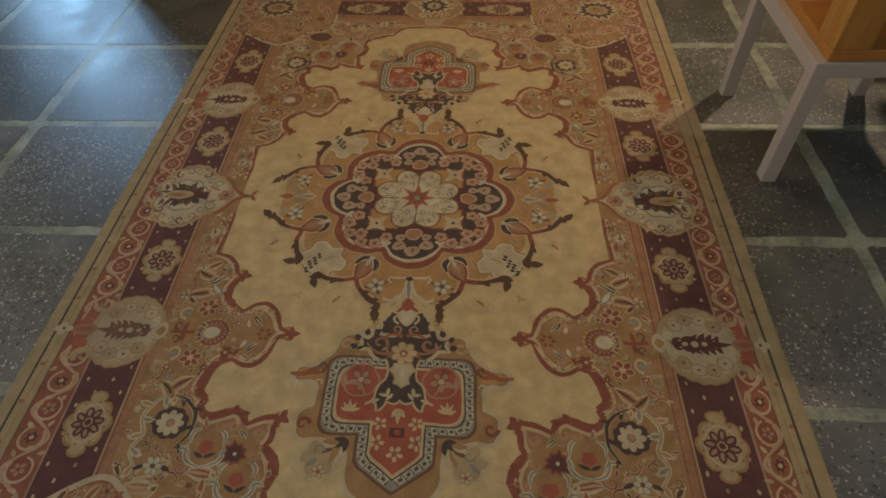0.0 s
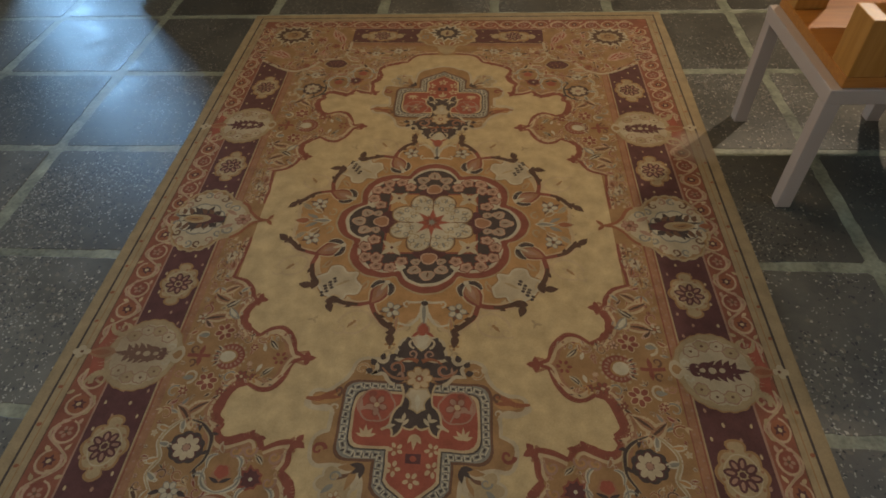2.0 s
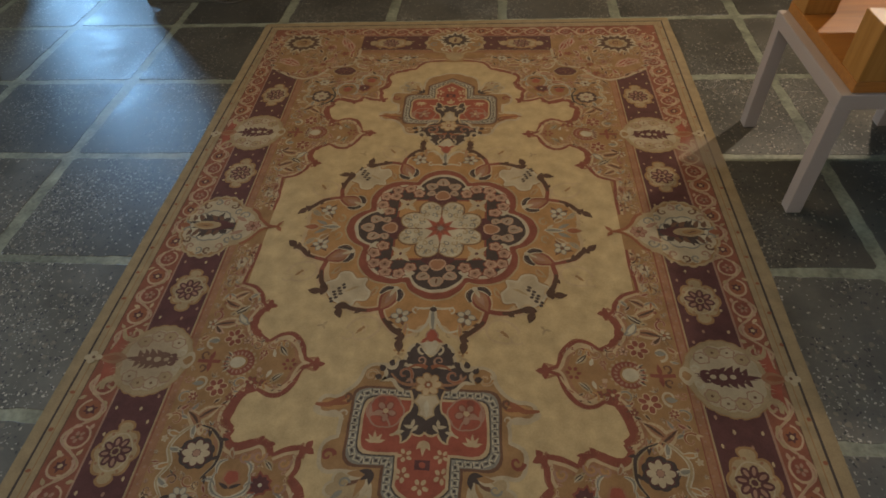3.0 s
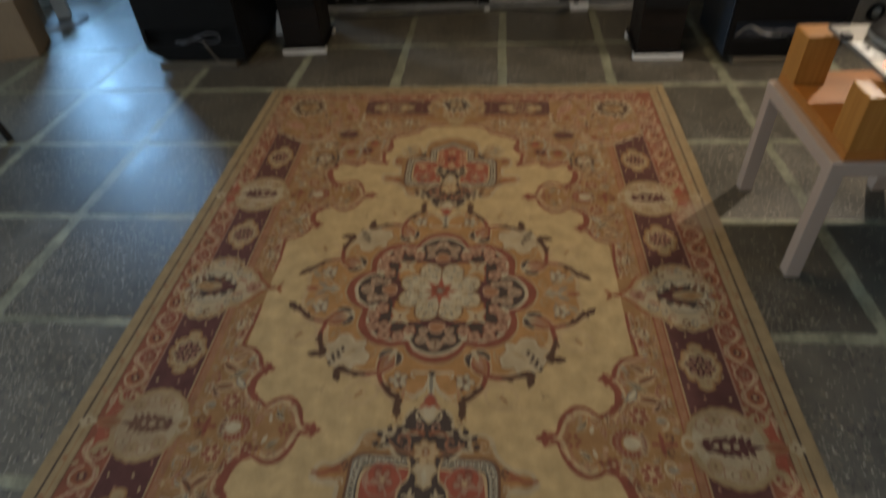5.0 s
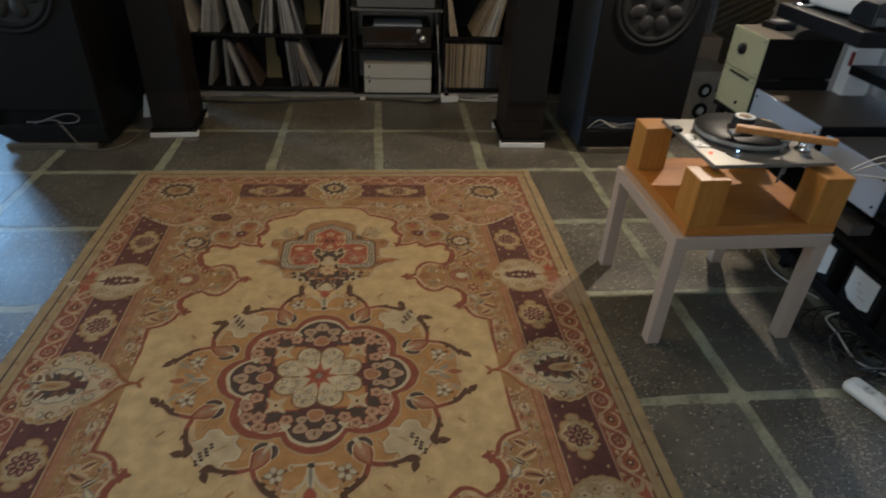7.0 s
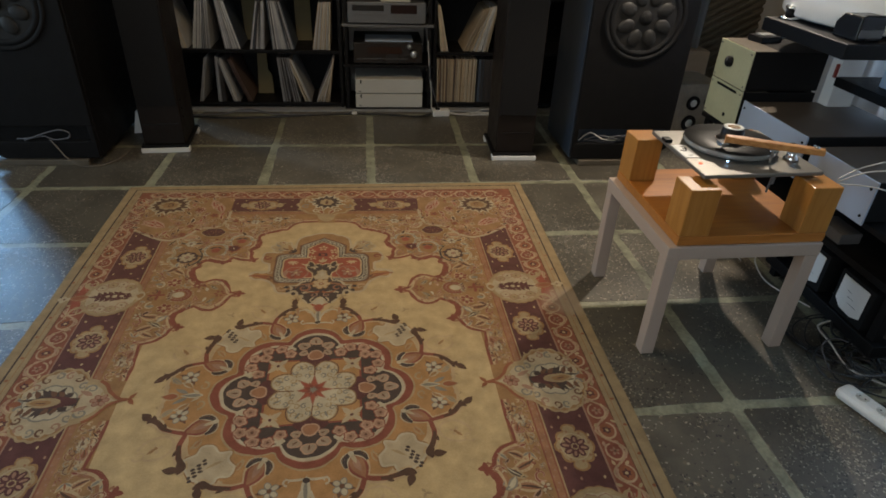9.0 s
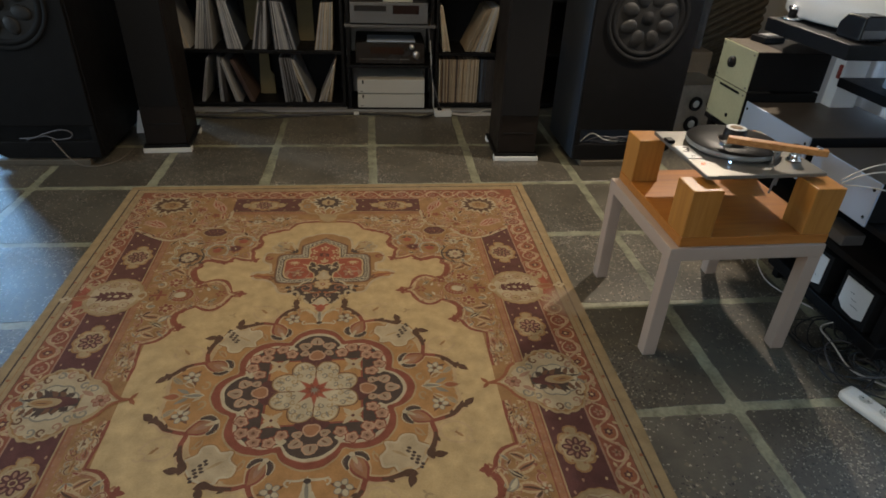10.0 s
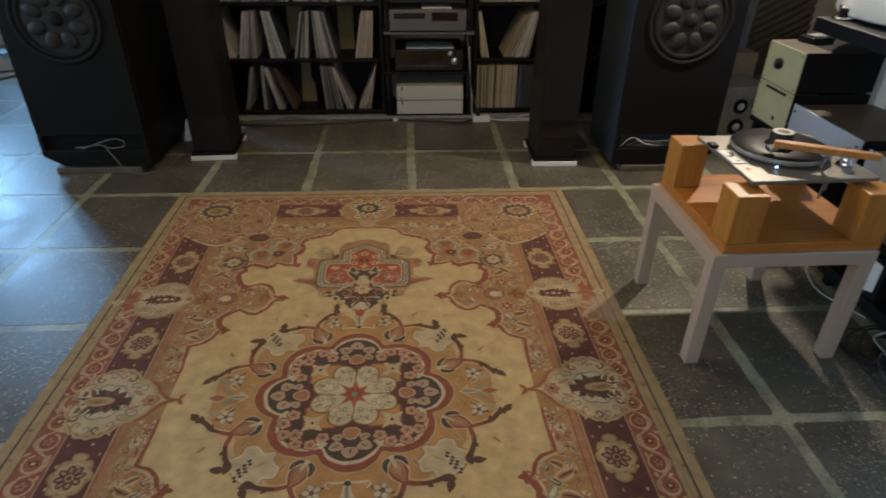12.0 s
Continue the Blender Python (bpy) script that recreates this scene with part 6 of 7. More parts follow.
def sleeve(x, z, lean, thick, mi, depth=0.0, size=0.312):
    """One record in its sleeve, standing on a shelf and leaning by so many degrees."""
    key = (round(thick, 4), mi, size)
    if key not in sleeve_meshes:
        bm = box(0, thick, 0, size, 0, size, 0.0008, seg=1)
        me = bpy.data.meshes.new("record_sleeve")
        bm.to_mesh(me)
        bm.free()
        me.materials.append(SLEEVES[mi])
        sleeve_meshes[key] = me
    ob = new("record_sleeve", sleeve_meshes[key])
    a = radians(lean)
    lift = thick * math.sin(a) if lean > 0 else 0
    ob.matrix_world = Matrix.Translation((x, SHELF_Y + 0.012 + depth, z + 0.0235 + max(0, lift))) @ Matrix.Rotation(a, 4, 'Y')
    names = ("white", "grey", "ivory", "tan", "dark", "blue", "brown", "beige")
    tagged(ob, "record in a %s cardboard sleeve standing on the shelf" % names[mi], "record", "records on the shelves")


rr = random.Random(11)


def run(x0, x1, z, lean0, lean1, picks, gap=0.003, size=0.312):
    """A run of sleeves from x0 to x1 at their feet, the lean going from lean0 to lean1."""
    x = x0
    while x < x1:
        th = rr.choice((0.008, 0.010, 0.012) if z > 0.7 else (0.007, 0.009) if x > 0.6 else (0.0035, 0.0045, 0.006))
        t = (x - x0) / max(1e-6, x1 - x0)
        sleeve(x, z, lean0 + (lean1 - lean0) * t + rr.uniform(-0.6, 0.6), th, rr.choice(picks), rr.uniform(0, 0.012), size)
        x += th + gap * rr.uniform(0.6, 2.2)


L0, L1, L2 = LEVELS[0], LEVELS[1], LEVELS[2]
W8, G8 = (0, 1, 0, 1, 0, 5, 1, 4), (1, 1, 0, 5, 4)
# lower tier, long shelf
run(-0.975, -0.955, L0, 13, 12, (0, 1))
run(-0.85, -0.80, L0, 3, 0, (1, 4, 1))
run(-0.745, -0.70, L0, -14, -17, (0, 1, 2))
run(-0.64, -0.615, L0, -20, -22, (6, 6))
run(-0.40, -0.35, L0, -3, -6, (1, 0, 4))
run(-0.335, -0.285, L0, -8, -10, (4, 1))
run(-0.245, -0.20, L0, -18, -22, (0, 2, 1))
run(-0.165, -0.075, L0, 24, 8, (7, 2, 1, 0, 7))
# upper tier, long shelf
run(-1.13, -1.10, L1, -6, -8, (1, 4))
run(-1.03, -0.995, L1, -12, -15, (0, 2, 1), 0.002)
run(-0.965, -0.850, L1, 12, 3, W8, 0.0015)
run(-0.755, -0.645, L1, -5, -15, W8, 0.0015)
run(-0.590, -0.490, L1, 13, 4, W8, 0.0015)
run(-0.440, -0.290, L1, -1, -14, W8, 0.0015)
run(-0.170, -0.050, L1, 10, 3, (1, 7, 2, 1, 0), 0.002)
# top tier
run(-1.15, -0.6, L2, 2, -3, W8, 0.006)
run(-0.55, -0.03, L2, -3, 4, W8, 0.006)
# right shelf
run(0.70, 0.98, L0, -0.5, 0.5, (2, 2, 7, 7, 3, 6, 2), 0.002)
run(1.00, 1.10, L0, 0, 0, (4, 5, 4), 0.002)
run(1.145, 1.32, L0, 0, 0, (1, 4, 1), 0.003)
run(0.72, 0.77, L1, -6, -13, (2, 7, 2))
run(0.88, 1.05, L1, 26, 10, (7, 2, 2, 0, 7), 0.006)
run(1.145, 1.33, L1, 1, 3, (0, 4, 0, 2), 0.003)
run(0.70, 1.10, L2, 0, -3, (2, 0, 1, 2), 0.003)
run(1.145, 1.33, L2, 0, 0, (2, 0, 1, 2), 0.003)
# boards added where the olive wall would show through the shelf
bm = prism([(0, 0), (0.11, 0), (0.11, 0.14), (0.085, 0.17), (0.085, 0.3), (0.02, 0.3)], 0, 0.012, 'xz', 0.001)
ob = part("wall_glimpse_board", bm, OLIVEWALL)
ob.location = (-0.60, SHELF_Y + 0.22, L0 + 0.0235)
tagged(ob, "olive board standing in for the wall seen through the lower tier", "divider")
ob = part("wall_glimpse_board", box(0, 0.15, 0, 0.004, 0, 0.32, 0.001), OLIVEWALL)
ob.location = (-0.66, SHELF_Y + 0.30, L1 + 0.0235)
tagged(ob, "plain olive board standing in for the wall behind the upper records", "divider")
ob = part("wall_glimpse_board", box(0, 0.11, 0, 0.004, 0, 0.32, 0.001), OLIVEWALL)
ob.location = (-0.30, SHELF_Y + 0.30, L1 + 0.0235)
tagged(ob, "plain olive board standing in for the wall behind the upper records", "divider")


def equipment_rack():
    r = thing("equipment_rack", "low black equipment rack between the record shelves", "rack", (0.05, 2.82, 0))
    for x in (0.0, 0.575):
        for y in (0.0, 0.36):
            part("post", box(x, x + 0.022, y, y + 0.022, 0.0, 1.0, 0.002), BLACK, r)
    for z, m in ((0.0, BLACK), (0.305, BLACK), (0.575, GREYMET), (0.80, GREYMET)):
        part("rack_board", box(-0.012, 0.609, -0.012, 0.39, z + 0.002, z + 0.022, 0.002), m, r)
    return r


equipment_rack()


def white_unit(z):
    d = thing("white_power_amplifier", "flat off-white amplifier case with a small black badge", "amplifier", (0.115, 2.80, z), 0, "stacked white amplifiers")
    part("case", box(0, 0.475, 0, 0.36, 0, 0.098, 0.004), OFFWHITE, d)
    part("front_plate", box(0.001, 0.474, -0.006, -0.0003, 0.002, 0.096, 0.002), OFFWHITE, d)
    part("badge", box(0.033, 0.043, -0.0085, -0.0062, 0.07, 0.096, 0.0005), BLACK, d)
    part("print_bar", box(0.02, 0.04, -0.0072, -0.0062, 0.012, 0.018, 0), GREYMET, d)
    for x in (0.04, 0.43):
        for y in (0.05, 0.31):
            part("foot", rod((x, y, -0.004), (x, y, 0.0), 0.012), BLACK, d)


white_unit(0.0265)
white_unit(0.1295)


def receiver():
    d = thing("receiver", "black receiver with two silver knobs on the rack", "receiver", (0.11, 2.81, 0.3275))
    part("case", box(0, 0.475, 0, 0.36, 0.012, 0.150, 0.004), BLACK, d)
    part("front_plate", box(0.002, 0.473, -0.008, -0.0003, 0.012, 0.148, 0.002), BLACK_GLOSS, d)
    part("display", box(0.10, 0.33, -0.010, -0.0083, 0.075, 0.125, 0.001), DISPLAY, d)
    for x, z, rad in ((0.415, 0.075, 0.024), (0.385, 0.128, 0.017)):
        part("knob", lathe([(rad, 0.0085), (rad, 0.026), (rad * 0.9, 0.03), (0, 0.03)], 28, 'y', (x, 0, z)), SILVER, d, "silver knob")
    part("trim_strip", box(0.02, 0.37, -0.0095, -0.0083, 0.040, 0.044, 0), GREYMET, d)
    for x in (0.04, 0.43):
        part("foot", rod((x, 0.05, 0.0), (x, 0.05, 0.012), 0.016), SILVER, d)
        part("foot", rod((x, 0.31, 0.0), (x, 0.31, 0.012), 0.016), SILVER, d)


receiver()
paper = part("paper_sheet", box(0.19, 0.52, 2.83, 3.02, 0.4785, 0.486, 0.001), BLUEGREY)
tagged(paper, "pale flat case lying on the receiver", "case")


def tape_deck(z, label):
    d = thing("cassette_deck", label, "deck", (0.08, 2.805, z))
    part("case", box(0, 0.52, 0, 0.30, 0.01, 0.138, 0.004), GREYMET, d)
    f = part("front_plate", box(0.0, 0.52, -0.010, -0.0003, 0.008, 0.140, 0.003), DULLSILVER, d, "dull silver front plate")
    part("cassette_window", box(0.03, 0.24, -0.0125, -0.0103, 0.085, 0.122, 0.001), BLACK_GLOSS, f)
    part("display", box(0.285, 0.46, -0.0125, -0.0103, 0.070, 0.125, 0.001), DISPLAY, f)
    for i in range(9):
        part("button", box(0.035 + i * 0.026, 0.055 + i * 0.026, -0.015, -0.0103, 0.055, 0.068, 0.001), GREYMET, f)
    for i in range(6):
        part("button", box(0.30 + i * 0.026, 0.318 + i * 0.026, -0.015, -0.0103, 0.045, 0.057, 0.001), GREYMET, f)
    part("lower_strip", box(0.005, 0.515, -0.013, -0.0103, 0.010, 0.032, 0.001), DULLSILVER, f)
    for x in (0.05, 0.47):
        for y in (0.04, 0.26):
            part("foot", rod((x, y, 0.0), (x, y, 0.01), 0.016), BLACK, d)


tape_deck(0.598, "silver cassette deck with a dark red display")
tape_deck(0.823, "silver deck on the top board of the rack")
flat = part("slim_disc_case", box(0.30, 0.50, 2.83, 2.97, 0.7365, 0.752, 0.002), OFFWHITE)
tagged(flat, "slim pale case lying on the cassette deck", "case")

# floor below the shelves
slab("trim_plinth", -1.3, 1.4, 2.78, 2.848, -0.003, 0.012, STONE, "low grey stone strip below the shelves", 0.002)


def cable(points, r, material, label):
    ob = part("cable", tube(points, r), material)
    tagged(ob, label, "cable")
    return ob


def adapter(x, y, turn, L=0.12, material=WHITE):
    a = thing("power_adapter", "white power adapter on the floor before the shelves", "adapter", (x, y, 0), turn)
    part("case", box(-L / 2, L / 2, -0.03, 0.03, 0.0005, 0.045, 0.006), material, a)
    part("plug_top", box(-L / 2 + 0.02, -0.01, -0.02, 0.02, 0.0455, 0.058, 0.004), BLACK, a)


adapter(0.715, 2.70, 4)
cable([(0.78, 2.70, 0.02), (0.86, 2.71, 0.008), (0.97, 2.74, 0.007), (1.1, 2.73, 0.007), (1.2, 2.76, 0.007)], 0.006, CABLE_W, "white mains cable along the shelf foot")
cable([(0.78, 2.69, 0.02), (0.9, 2.69, 0.008), (1.0, 2.70, 0.007), (1.2, 2.70, 0.007)], 0.006, CABLE_W, "white mains cable beside another")
cable([(0.98, 2.75, 0.007), (1.04, 2.77, 0.02), (1.12, 2.77, 0.018), (1.2, 2.74, 0.007)], 0.005, CABLE_W, "white looped cable at the shelf foot")
cable([(0.65, 2.68, 0.02), (0.55, 2.66, 0.007), (0.4, 2.69, 0.007), (0.25, 2.71, 0.007), (0.1, 2.72, 0.007), (-0.1, 2.70, 0.007), (-0.4, 2.66, 0.007), (-0.7, 2.63, 0.007), (-1.0, 2.66, 0.007)], 0.007, CABLE_B, "black cable lying along the shelves")
cable([(-1.0, 2.70, 0.007), (-0.8, 2.71, 0.007), (-0.68, 2.76, 0.02), (-0.6, 2.76, 0.02), (-0.45, 2.71, 0.007), (-0.3, 2.70, 0.007), (-0.12, 2.71, 0.007), (0.05, 2.72, 0.007)], 0.006, CABLE_G, "grey cable lying along the shelves")
cable([(0.60, 2.80, 0.60), (0.63, 2.79, 0.40), (0.64, 2.78, 0.25), (0.68, 2.78, 0.10), (0.70, 2.72, 0.05)], 0.004, CABLE_G, "grey lead hanging beside the rack")
cable([(0.62, 2.79, 0.50), (0.635, 2.785, 0.30), (0.65, 2.775, 0.15), (0.655, 2.76, 0.04), (0.69, 2.73, 0.03)], 0.004, CABLE_W, "pale lead hanging beside the rack")
ob = part("white_plug", box(0.085, 0.12, 2.71, 2.735, 0.0, 0.02, 0.004), WHITE)
tagged(ob, "small white plug lying on the floor", "plug")
CABLE_T = mat("tan_cable", (0.13, 0.11, 0.088), 0.5, bump=0.0)
# leads at the loudspeakers
cable([(-1.70, 1.885, 0.150), (-1.62, 1.868, 0.16), (-1.55, 1.868, 0.185), (-1.47, 1.868, 0.205), (-1.42, 1.868, 0.19), (-1.43, 1.868, 0.16), (-1.50, 1.868, 0.15), (-1.56, 1.868, 0.17), (-1.66, 1.875, 0.145)], 0.004, CABLE_G, "grey speaker lead looped in the slot")
cable([(-1.53, 1.872, 0.15), (-1.50, 1.855, 0.12), (-1.45, 1.84, 0.05), (-1.38, 1.83, 0.01), (-1.28, 1.85, 0.006), (-1.22, 1.95, 0.006), (-1.20, 2.1, 0.006)], 0.0038, CABLE_T, "tan speaker lead running to the floor")
for k in range(4):
    cable([(1.44 + 0.03 * k, 1.826, 0.146), (1.50 + 0.05 * k, 1.815, 0.20 - 0.02 * k), (1.58 + 0.05 * k, 1.80, 0.165 + 0.01 * k), (1.68 + 0.04 * k, 1.815, 0.15), (1.84, 1.822, 0.148 + 0.006 * k)], 0.004, CABLE_W if k == 0 else CABLE_G, "thin lead bundled in the loudspeaker slot")
# leaning sheet added to draw the brightly lit bluish patch here
bl = part("lit_patch_sheet", prism([(0, 0), (0.10, 0.0), (0.12, 0.16), (0.03, 0.14)], 0.0, 0.004, 'xz', 0.001), WHITE)
bl.matrix_world = pose(-1.27, 2.36, 0.0, -8, 0, 10)
tagged(bl, "white sheet standing in for a lit patch between the loudspeakers", "sheet")


# ---- the equipment along the east wall ----
RX = 1.92


def rack_east():
    r = thing("wall_rack", "black metal rack along the wall with stacked equipment", "rack", (0, 0, 0))
    for x in (RX + 0.04, 2.5):
        for y in (0.0, 0.56, 1.39):
            part("post", box(x, x + 0.035, y, y + 0.035, 0.0, 0.4345, 0.003), BLACK, r)
    for y in (0.56, 1.03):
        part("post", box(2.67, 2.705, y, y + 0.035, 0.0, 0.945, 0.003), BLACK, r)
    part("base_rail", box(RX + 0.02, RX + 0.10, -0.03, 0.62, 0.05, 0.10, 0.004), BLACK, r)
    part("base_rail", box(2.46, 2.54, -0.03, 0.62, 0.05, 0.10, 0.004), BLACK, r)
    part("lower_board", box(RX + 0.03, 2.6, -0.04, 1.45, 0.285, 0.315, 0.003), BLACK, r)
    part("middle_board", box(RX + 0.03, 2.6, -0.04, 1.45, 0.435, 0.458, 0.003), BLACK, r)
    part("upper_board", box(RX - 0.03, 2.72, 0.55, 1.07, 0.945, 1.0, 0.004), BLACK, r, "thick black upper board")
    part("side_board", box(2.25, 2.665, 0.2, 0.98, 0.73, 0.77, 0.004), BLACK, r, "dark board behind")
    return r


rack_east()


def cream_amp(z, knob):
    a = thing("cream_amplifier", "cream-green fronted amplifier with black sides", "amplifier", (1.905, 1.075, z), 0, "stacked cream amplifiers")
    part("front_panel", box(-0.006, 0.0, 0.0, 0.285, 0.0, 0.176, 0.002), CREAM, a, "cream-green enamel panel")
    part("case", box(0.0005, 0.355, 0.002, 0.283, 0.004, 0.174, 0.003), BLACK_MATT, a)
    part("top_cover", box(0.002, 0.12, 0.004, 0.281, 0.1743, 0.177, 0.001), DARKTOP, a)
    if knob:
        k = part("knob", lathe([(0.026, 0.0065), (0.024, 0.022), (0.018, 0.026), (0, 0.026)], 24, 'x', (0, 0.165, 0.095)), BLACK, a, "round black knob")
        part("pointer", box(-0.029, -0.0262, 0.160, 0.170, 0.097, 0.115, 0), GREYMET, k)
    else:
        part("slot_grip", box(-0.010, -0.0063, 0.05, 0.22, 0.155, 0.166, 0.001), BLACK, a)
        part("jack", lathe([(0.009, 0.0065), (0.009, 0.010), (0, 0.010)], 16, 'x', (0, 0.1, 0.04)), BLACK, a)
    for y in (0.015, 0.27):
        for zz in (0.015, 0.16):
            part("screw", lathe([(0.005, 0.0065), (0.004, 0.009), (0, 0.009)], 10, 'x', (0, y, zz)), GREYMET, a)


cream_amp(0.672, True)
cream_amp(0.492, False)
st = part("speaker_cable_box", box(1.93, 2.26, 1.09, 1.35, 0.4585, 0.4915, 0.004), BLACK_MATT)
tagged(st, "flat black box under the cream amplifiers", "box")


def puck(x, y, z):
    b = thing("small_black_box", "small black box with a bright metal lid", "box", (x, y, z), 12)
    part("case", box(-0.06, 0.06, -0.045, 0.045, 0, 0.028, 0.003), BLACK, b)
    part("lid", box(-0.035, 0.035, -0.025, 0.03, 0.0283, 0.034, 0.002), SILVER, b)


puck(2.07, 1.29, 0.8495)


def rack_amp(y0, y1, z0, z1, depth, label, knobs):
    a = thing("rack_amplifier", label, "amplifier", (RX, y0, z0), 0, "silver fronted amplifiers")
    W, H = y1 - y0, z1 - z0
    p = part("front_panel", box(-0.008, 0.0, 0, W, 0, H, 0.002), BLUEGREY, a, "pale anodised front panel")
    part("case", box(0.0005, depth, 0.012, W - 0.012, 0.006, H - 0.006, 0.003), BLACK_MATT, a)
    part("top_cover", box(0.004, depth - 0.004, 0.014, W - 0.014, H - 0.0058, H - 0.003, 0.001), DARKTOP, a, "dark taupe top cover")
    for y in (0.02, W - 0.02):
        for z in (0.03, H - 0.03):
            part("screw", lathe([(0.006, 0.0085), (0.005, 0.011), (0, 0.011)], 10, 'x', (0, y, z)), BLACK, p)
    for k in range(knobs):
        part("knob", lathe([(0.02, 0.0085), (0.018, 0.024), (0, 0.025)], 20, 'x', (0, 0.1 + 0.12 * k, 0.06)), BLACK, p)


rack_amp(0.60, 1.068, 0.4585, 0.635, 0.50, "rack amplifier with a pale front panel tinted for a blue reflection", 0)
rack_amp(0.205, 0.555, 0.4585, 0.622, 0.50, "second rack amplifier with a pale front panel and dark top", 0)
ob = part("grey_block", box(1.96, 2.05, 0.31, 0.46, 0.3155, 0.36, 0.004), GREYMET)
tagged(ob, "grey metal block on the lower rack board", "block")


def drum_player():
    d = thing("white_turntable", "large white turntable on the upper rack board", "turntable", (2.40, 0.94, 1.0005))
    part("foot_ring", lathe([(0, 0), (0.40, 0), (0.40, 0.012), (0, 0.012)], 64), BLACK, d)
    part("base", lathe([(0, 0.0125), (0.43, 0.0125), (0.44, 0.022), (0.44, 0.125), (0.425, 0.14), (0, 0.143)], 96), DRUMWHITE, d)
    part("platter", lathe([(0, 0.1435), (0.36, 0.1435), (0.365, 0.15), (0.365, 0.18), (0.35, 0.19), (0, 0.19)], 72), OFFWHITE, d)
    w = box(-0.07, 0.07, -0.446, -0.425, 0.06, 0.105, 0.004)
    bmesh.ops.rotate(w, cent=(0, 0, 0), matrix=Matrix.Rotation(radians(-22), 3, 'Z'), verts=w.verts)
    part("dark_window", w, BLACK, d)
    return d


drum_player()


def remote_box():
    b = thing("control_box", "small dark blue plastic control box", "box", (2.0, 0.655, 1.0005), 4)
    part("body", prism([(-0.06, 0), (0.06, 0), (0.06, 0.05), (0.03, 0.085), (-0.06, 0.085)], -0.055, 0.055, 'yz', 0.006), BLACK_GLOSS, b)
    part("face_panel", box(-0.05, 0.05, -0.064, -0.0605, 0.012, 0.04, 0.002), GREYMET, b)
    part("button_strip", box(-0.04, 0.04, -0.060, -0.050, 0.0855, 0.089, 0.001), BLACK, b)


remote_box()


def chrome_spool(x, y, z):
    c = thing("chrome_spool", "small chrome spool with a dark waist", "spool", (x, y, z))
    part("lower_flange", lathe([(0, 0), (0.042, 0), (0.044, 0.004), (0.04, 0.010), (0.018, 0.012), (0, 0.012)], 36), CHROME, c)
    part("waist", lathe([(0, 0.0122), (0.022, 0.0122), (0.022, 0.04), (0, 0.04)], 28), BLACK, c)
    part("upper_flange", lathe([(0, 0.0402), (0.026, 0.0402), (0.028, 0.044), (0.026, 0.054), (0, 0.054)], 32), CHROME, c)


chrome_spool(1.965, 1.01, 1.0005)


def radio():
    r = thing("small_radio", "small pale blue-grey radio on a dark board", "radio", (2.33, 0.60, 0.7705), 0)
    part("case", box(0.0, 0.16, -0.1, 0.22, 0, 0.115, 0.006), BLUEGREY, r)
    f = part("front", box(-0.008, -0.0003, -0.095, 0.215, 0.005, 0.11, 0.002), BLUEGREY, r)
    part("dial", box(-0.0105, -0.0083, -0.06, 0.18, 0.03, 0.085, 0.001), GREYMET, f)


radio()
pn = part("pale_board", box(2.263, 2.38, 0.985, 1.05, 0.4585, 0.93, 0.002), WHITE)
tagged(pn, "narrow pale upright board at the back of the rack", "board")
cl = part("red_clamp", box(2.252, 2.2625, 0.990, 1.006, 0.76, 0.82, 0.003), mat("red_plastic", (0.22, 0.03, 0.02), 0.4))
tagged(cl, "small red clamp on the pale board", "clamp")
cur = thing("pale_curtain", "pale blue-grey curtain hanging behind the rack", "curtain", (2.9, 0.0, 0.02))
bm = bmesh.new()
cols = []
for i in range(181):
    y = -1.2 + i * 0.02
    x = -0.02 * math.sin(i * 0.9) - 0.012 * math.sin(i * 0.37)
    cols.append([bm.verts.new((x, y, z)) for z in (0, 1.2, 2.4)])
for a, b in zip(cols, cols[1:]):
    for k in range(2):
        f = bm.faces.new((a[k], a[k + 1], b[k + 1], b[k]))
        f.smooth = True
part("drape", bm, sheer("curtain_cloth", (0.52, 0.56, 0.62)), cur)

# transformers with pale labels below the lower board
for y0, z in ((0.30, 0.1005), (0.06, 0.1005)):
    t = thing("transformer_box", "black transformer box with a large pale label", "transformer", (RX + 0.03, y0, z), 0, "boxes under the rack")
    part("case", box(0.0, 0.30, 0.0, 0.17, 0.0, 0.165, 0.004), BLACK_MATT, t)
    part("label", prism([(0.02, 0.035), (0.06, 0.02), (0.12, 0.025), (0.15, 0.05), (0.15, 0.15), (0.02, 0.15)], -0.003, -0.0004, 'yz', 0), WHITE, t, "pale blue-white label")
    for k in range(3):
        part("print_bar", box(-0.0042, -0.0034, 0.05 + 0.02 * k, 0.09 + 0.01 * k, 0.06 + 0.022 * k, 0.0615 + 0.022 * k, 0), GREYMET, t)


def power_strip():
    s = thing("power_strip", "white multi-socket power strip lying on the floor", "socket strip", (1.832, -0.315, 0), -71)
    part("case", box(-0.19, 0.17, -0.036, 0.036, 0.0005, 0.042, 0.017), WHITE, s)
    for k in range(4):
        so = part("socket", lathe([(0.021, 0.0423), (0.021, 0.044), (0.019, 0.0445), (0.018, 0.0430), (0, 0.0430)], 24, at=(-0.12 + 0.07 * k, 0, 0)), OFFWHITE, s)
        for d in (-0.009, 0.009):
            part("pin_hole", rod((-0.12 + 0.07 * k + d, 0, 0.0431), (-0.12 + 0.07 * k + d, 0, 0.0437), 0.0028, 8), BLACK, so)
    pl = part("plug", lathe([(0.019, 0.045), (0.019, 0.07), (0.012, 0.085), (0, 0.087)], 20, at=(0.09, 0, 0)), BLACK, s, "black mains plug")


power_strip()
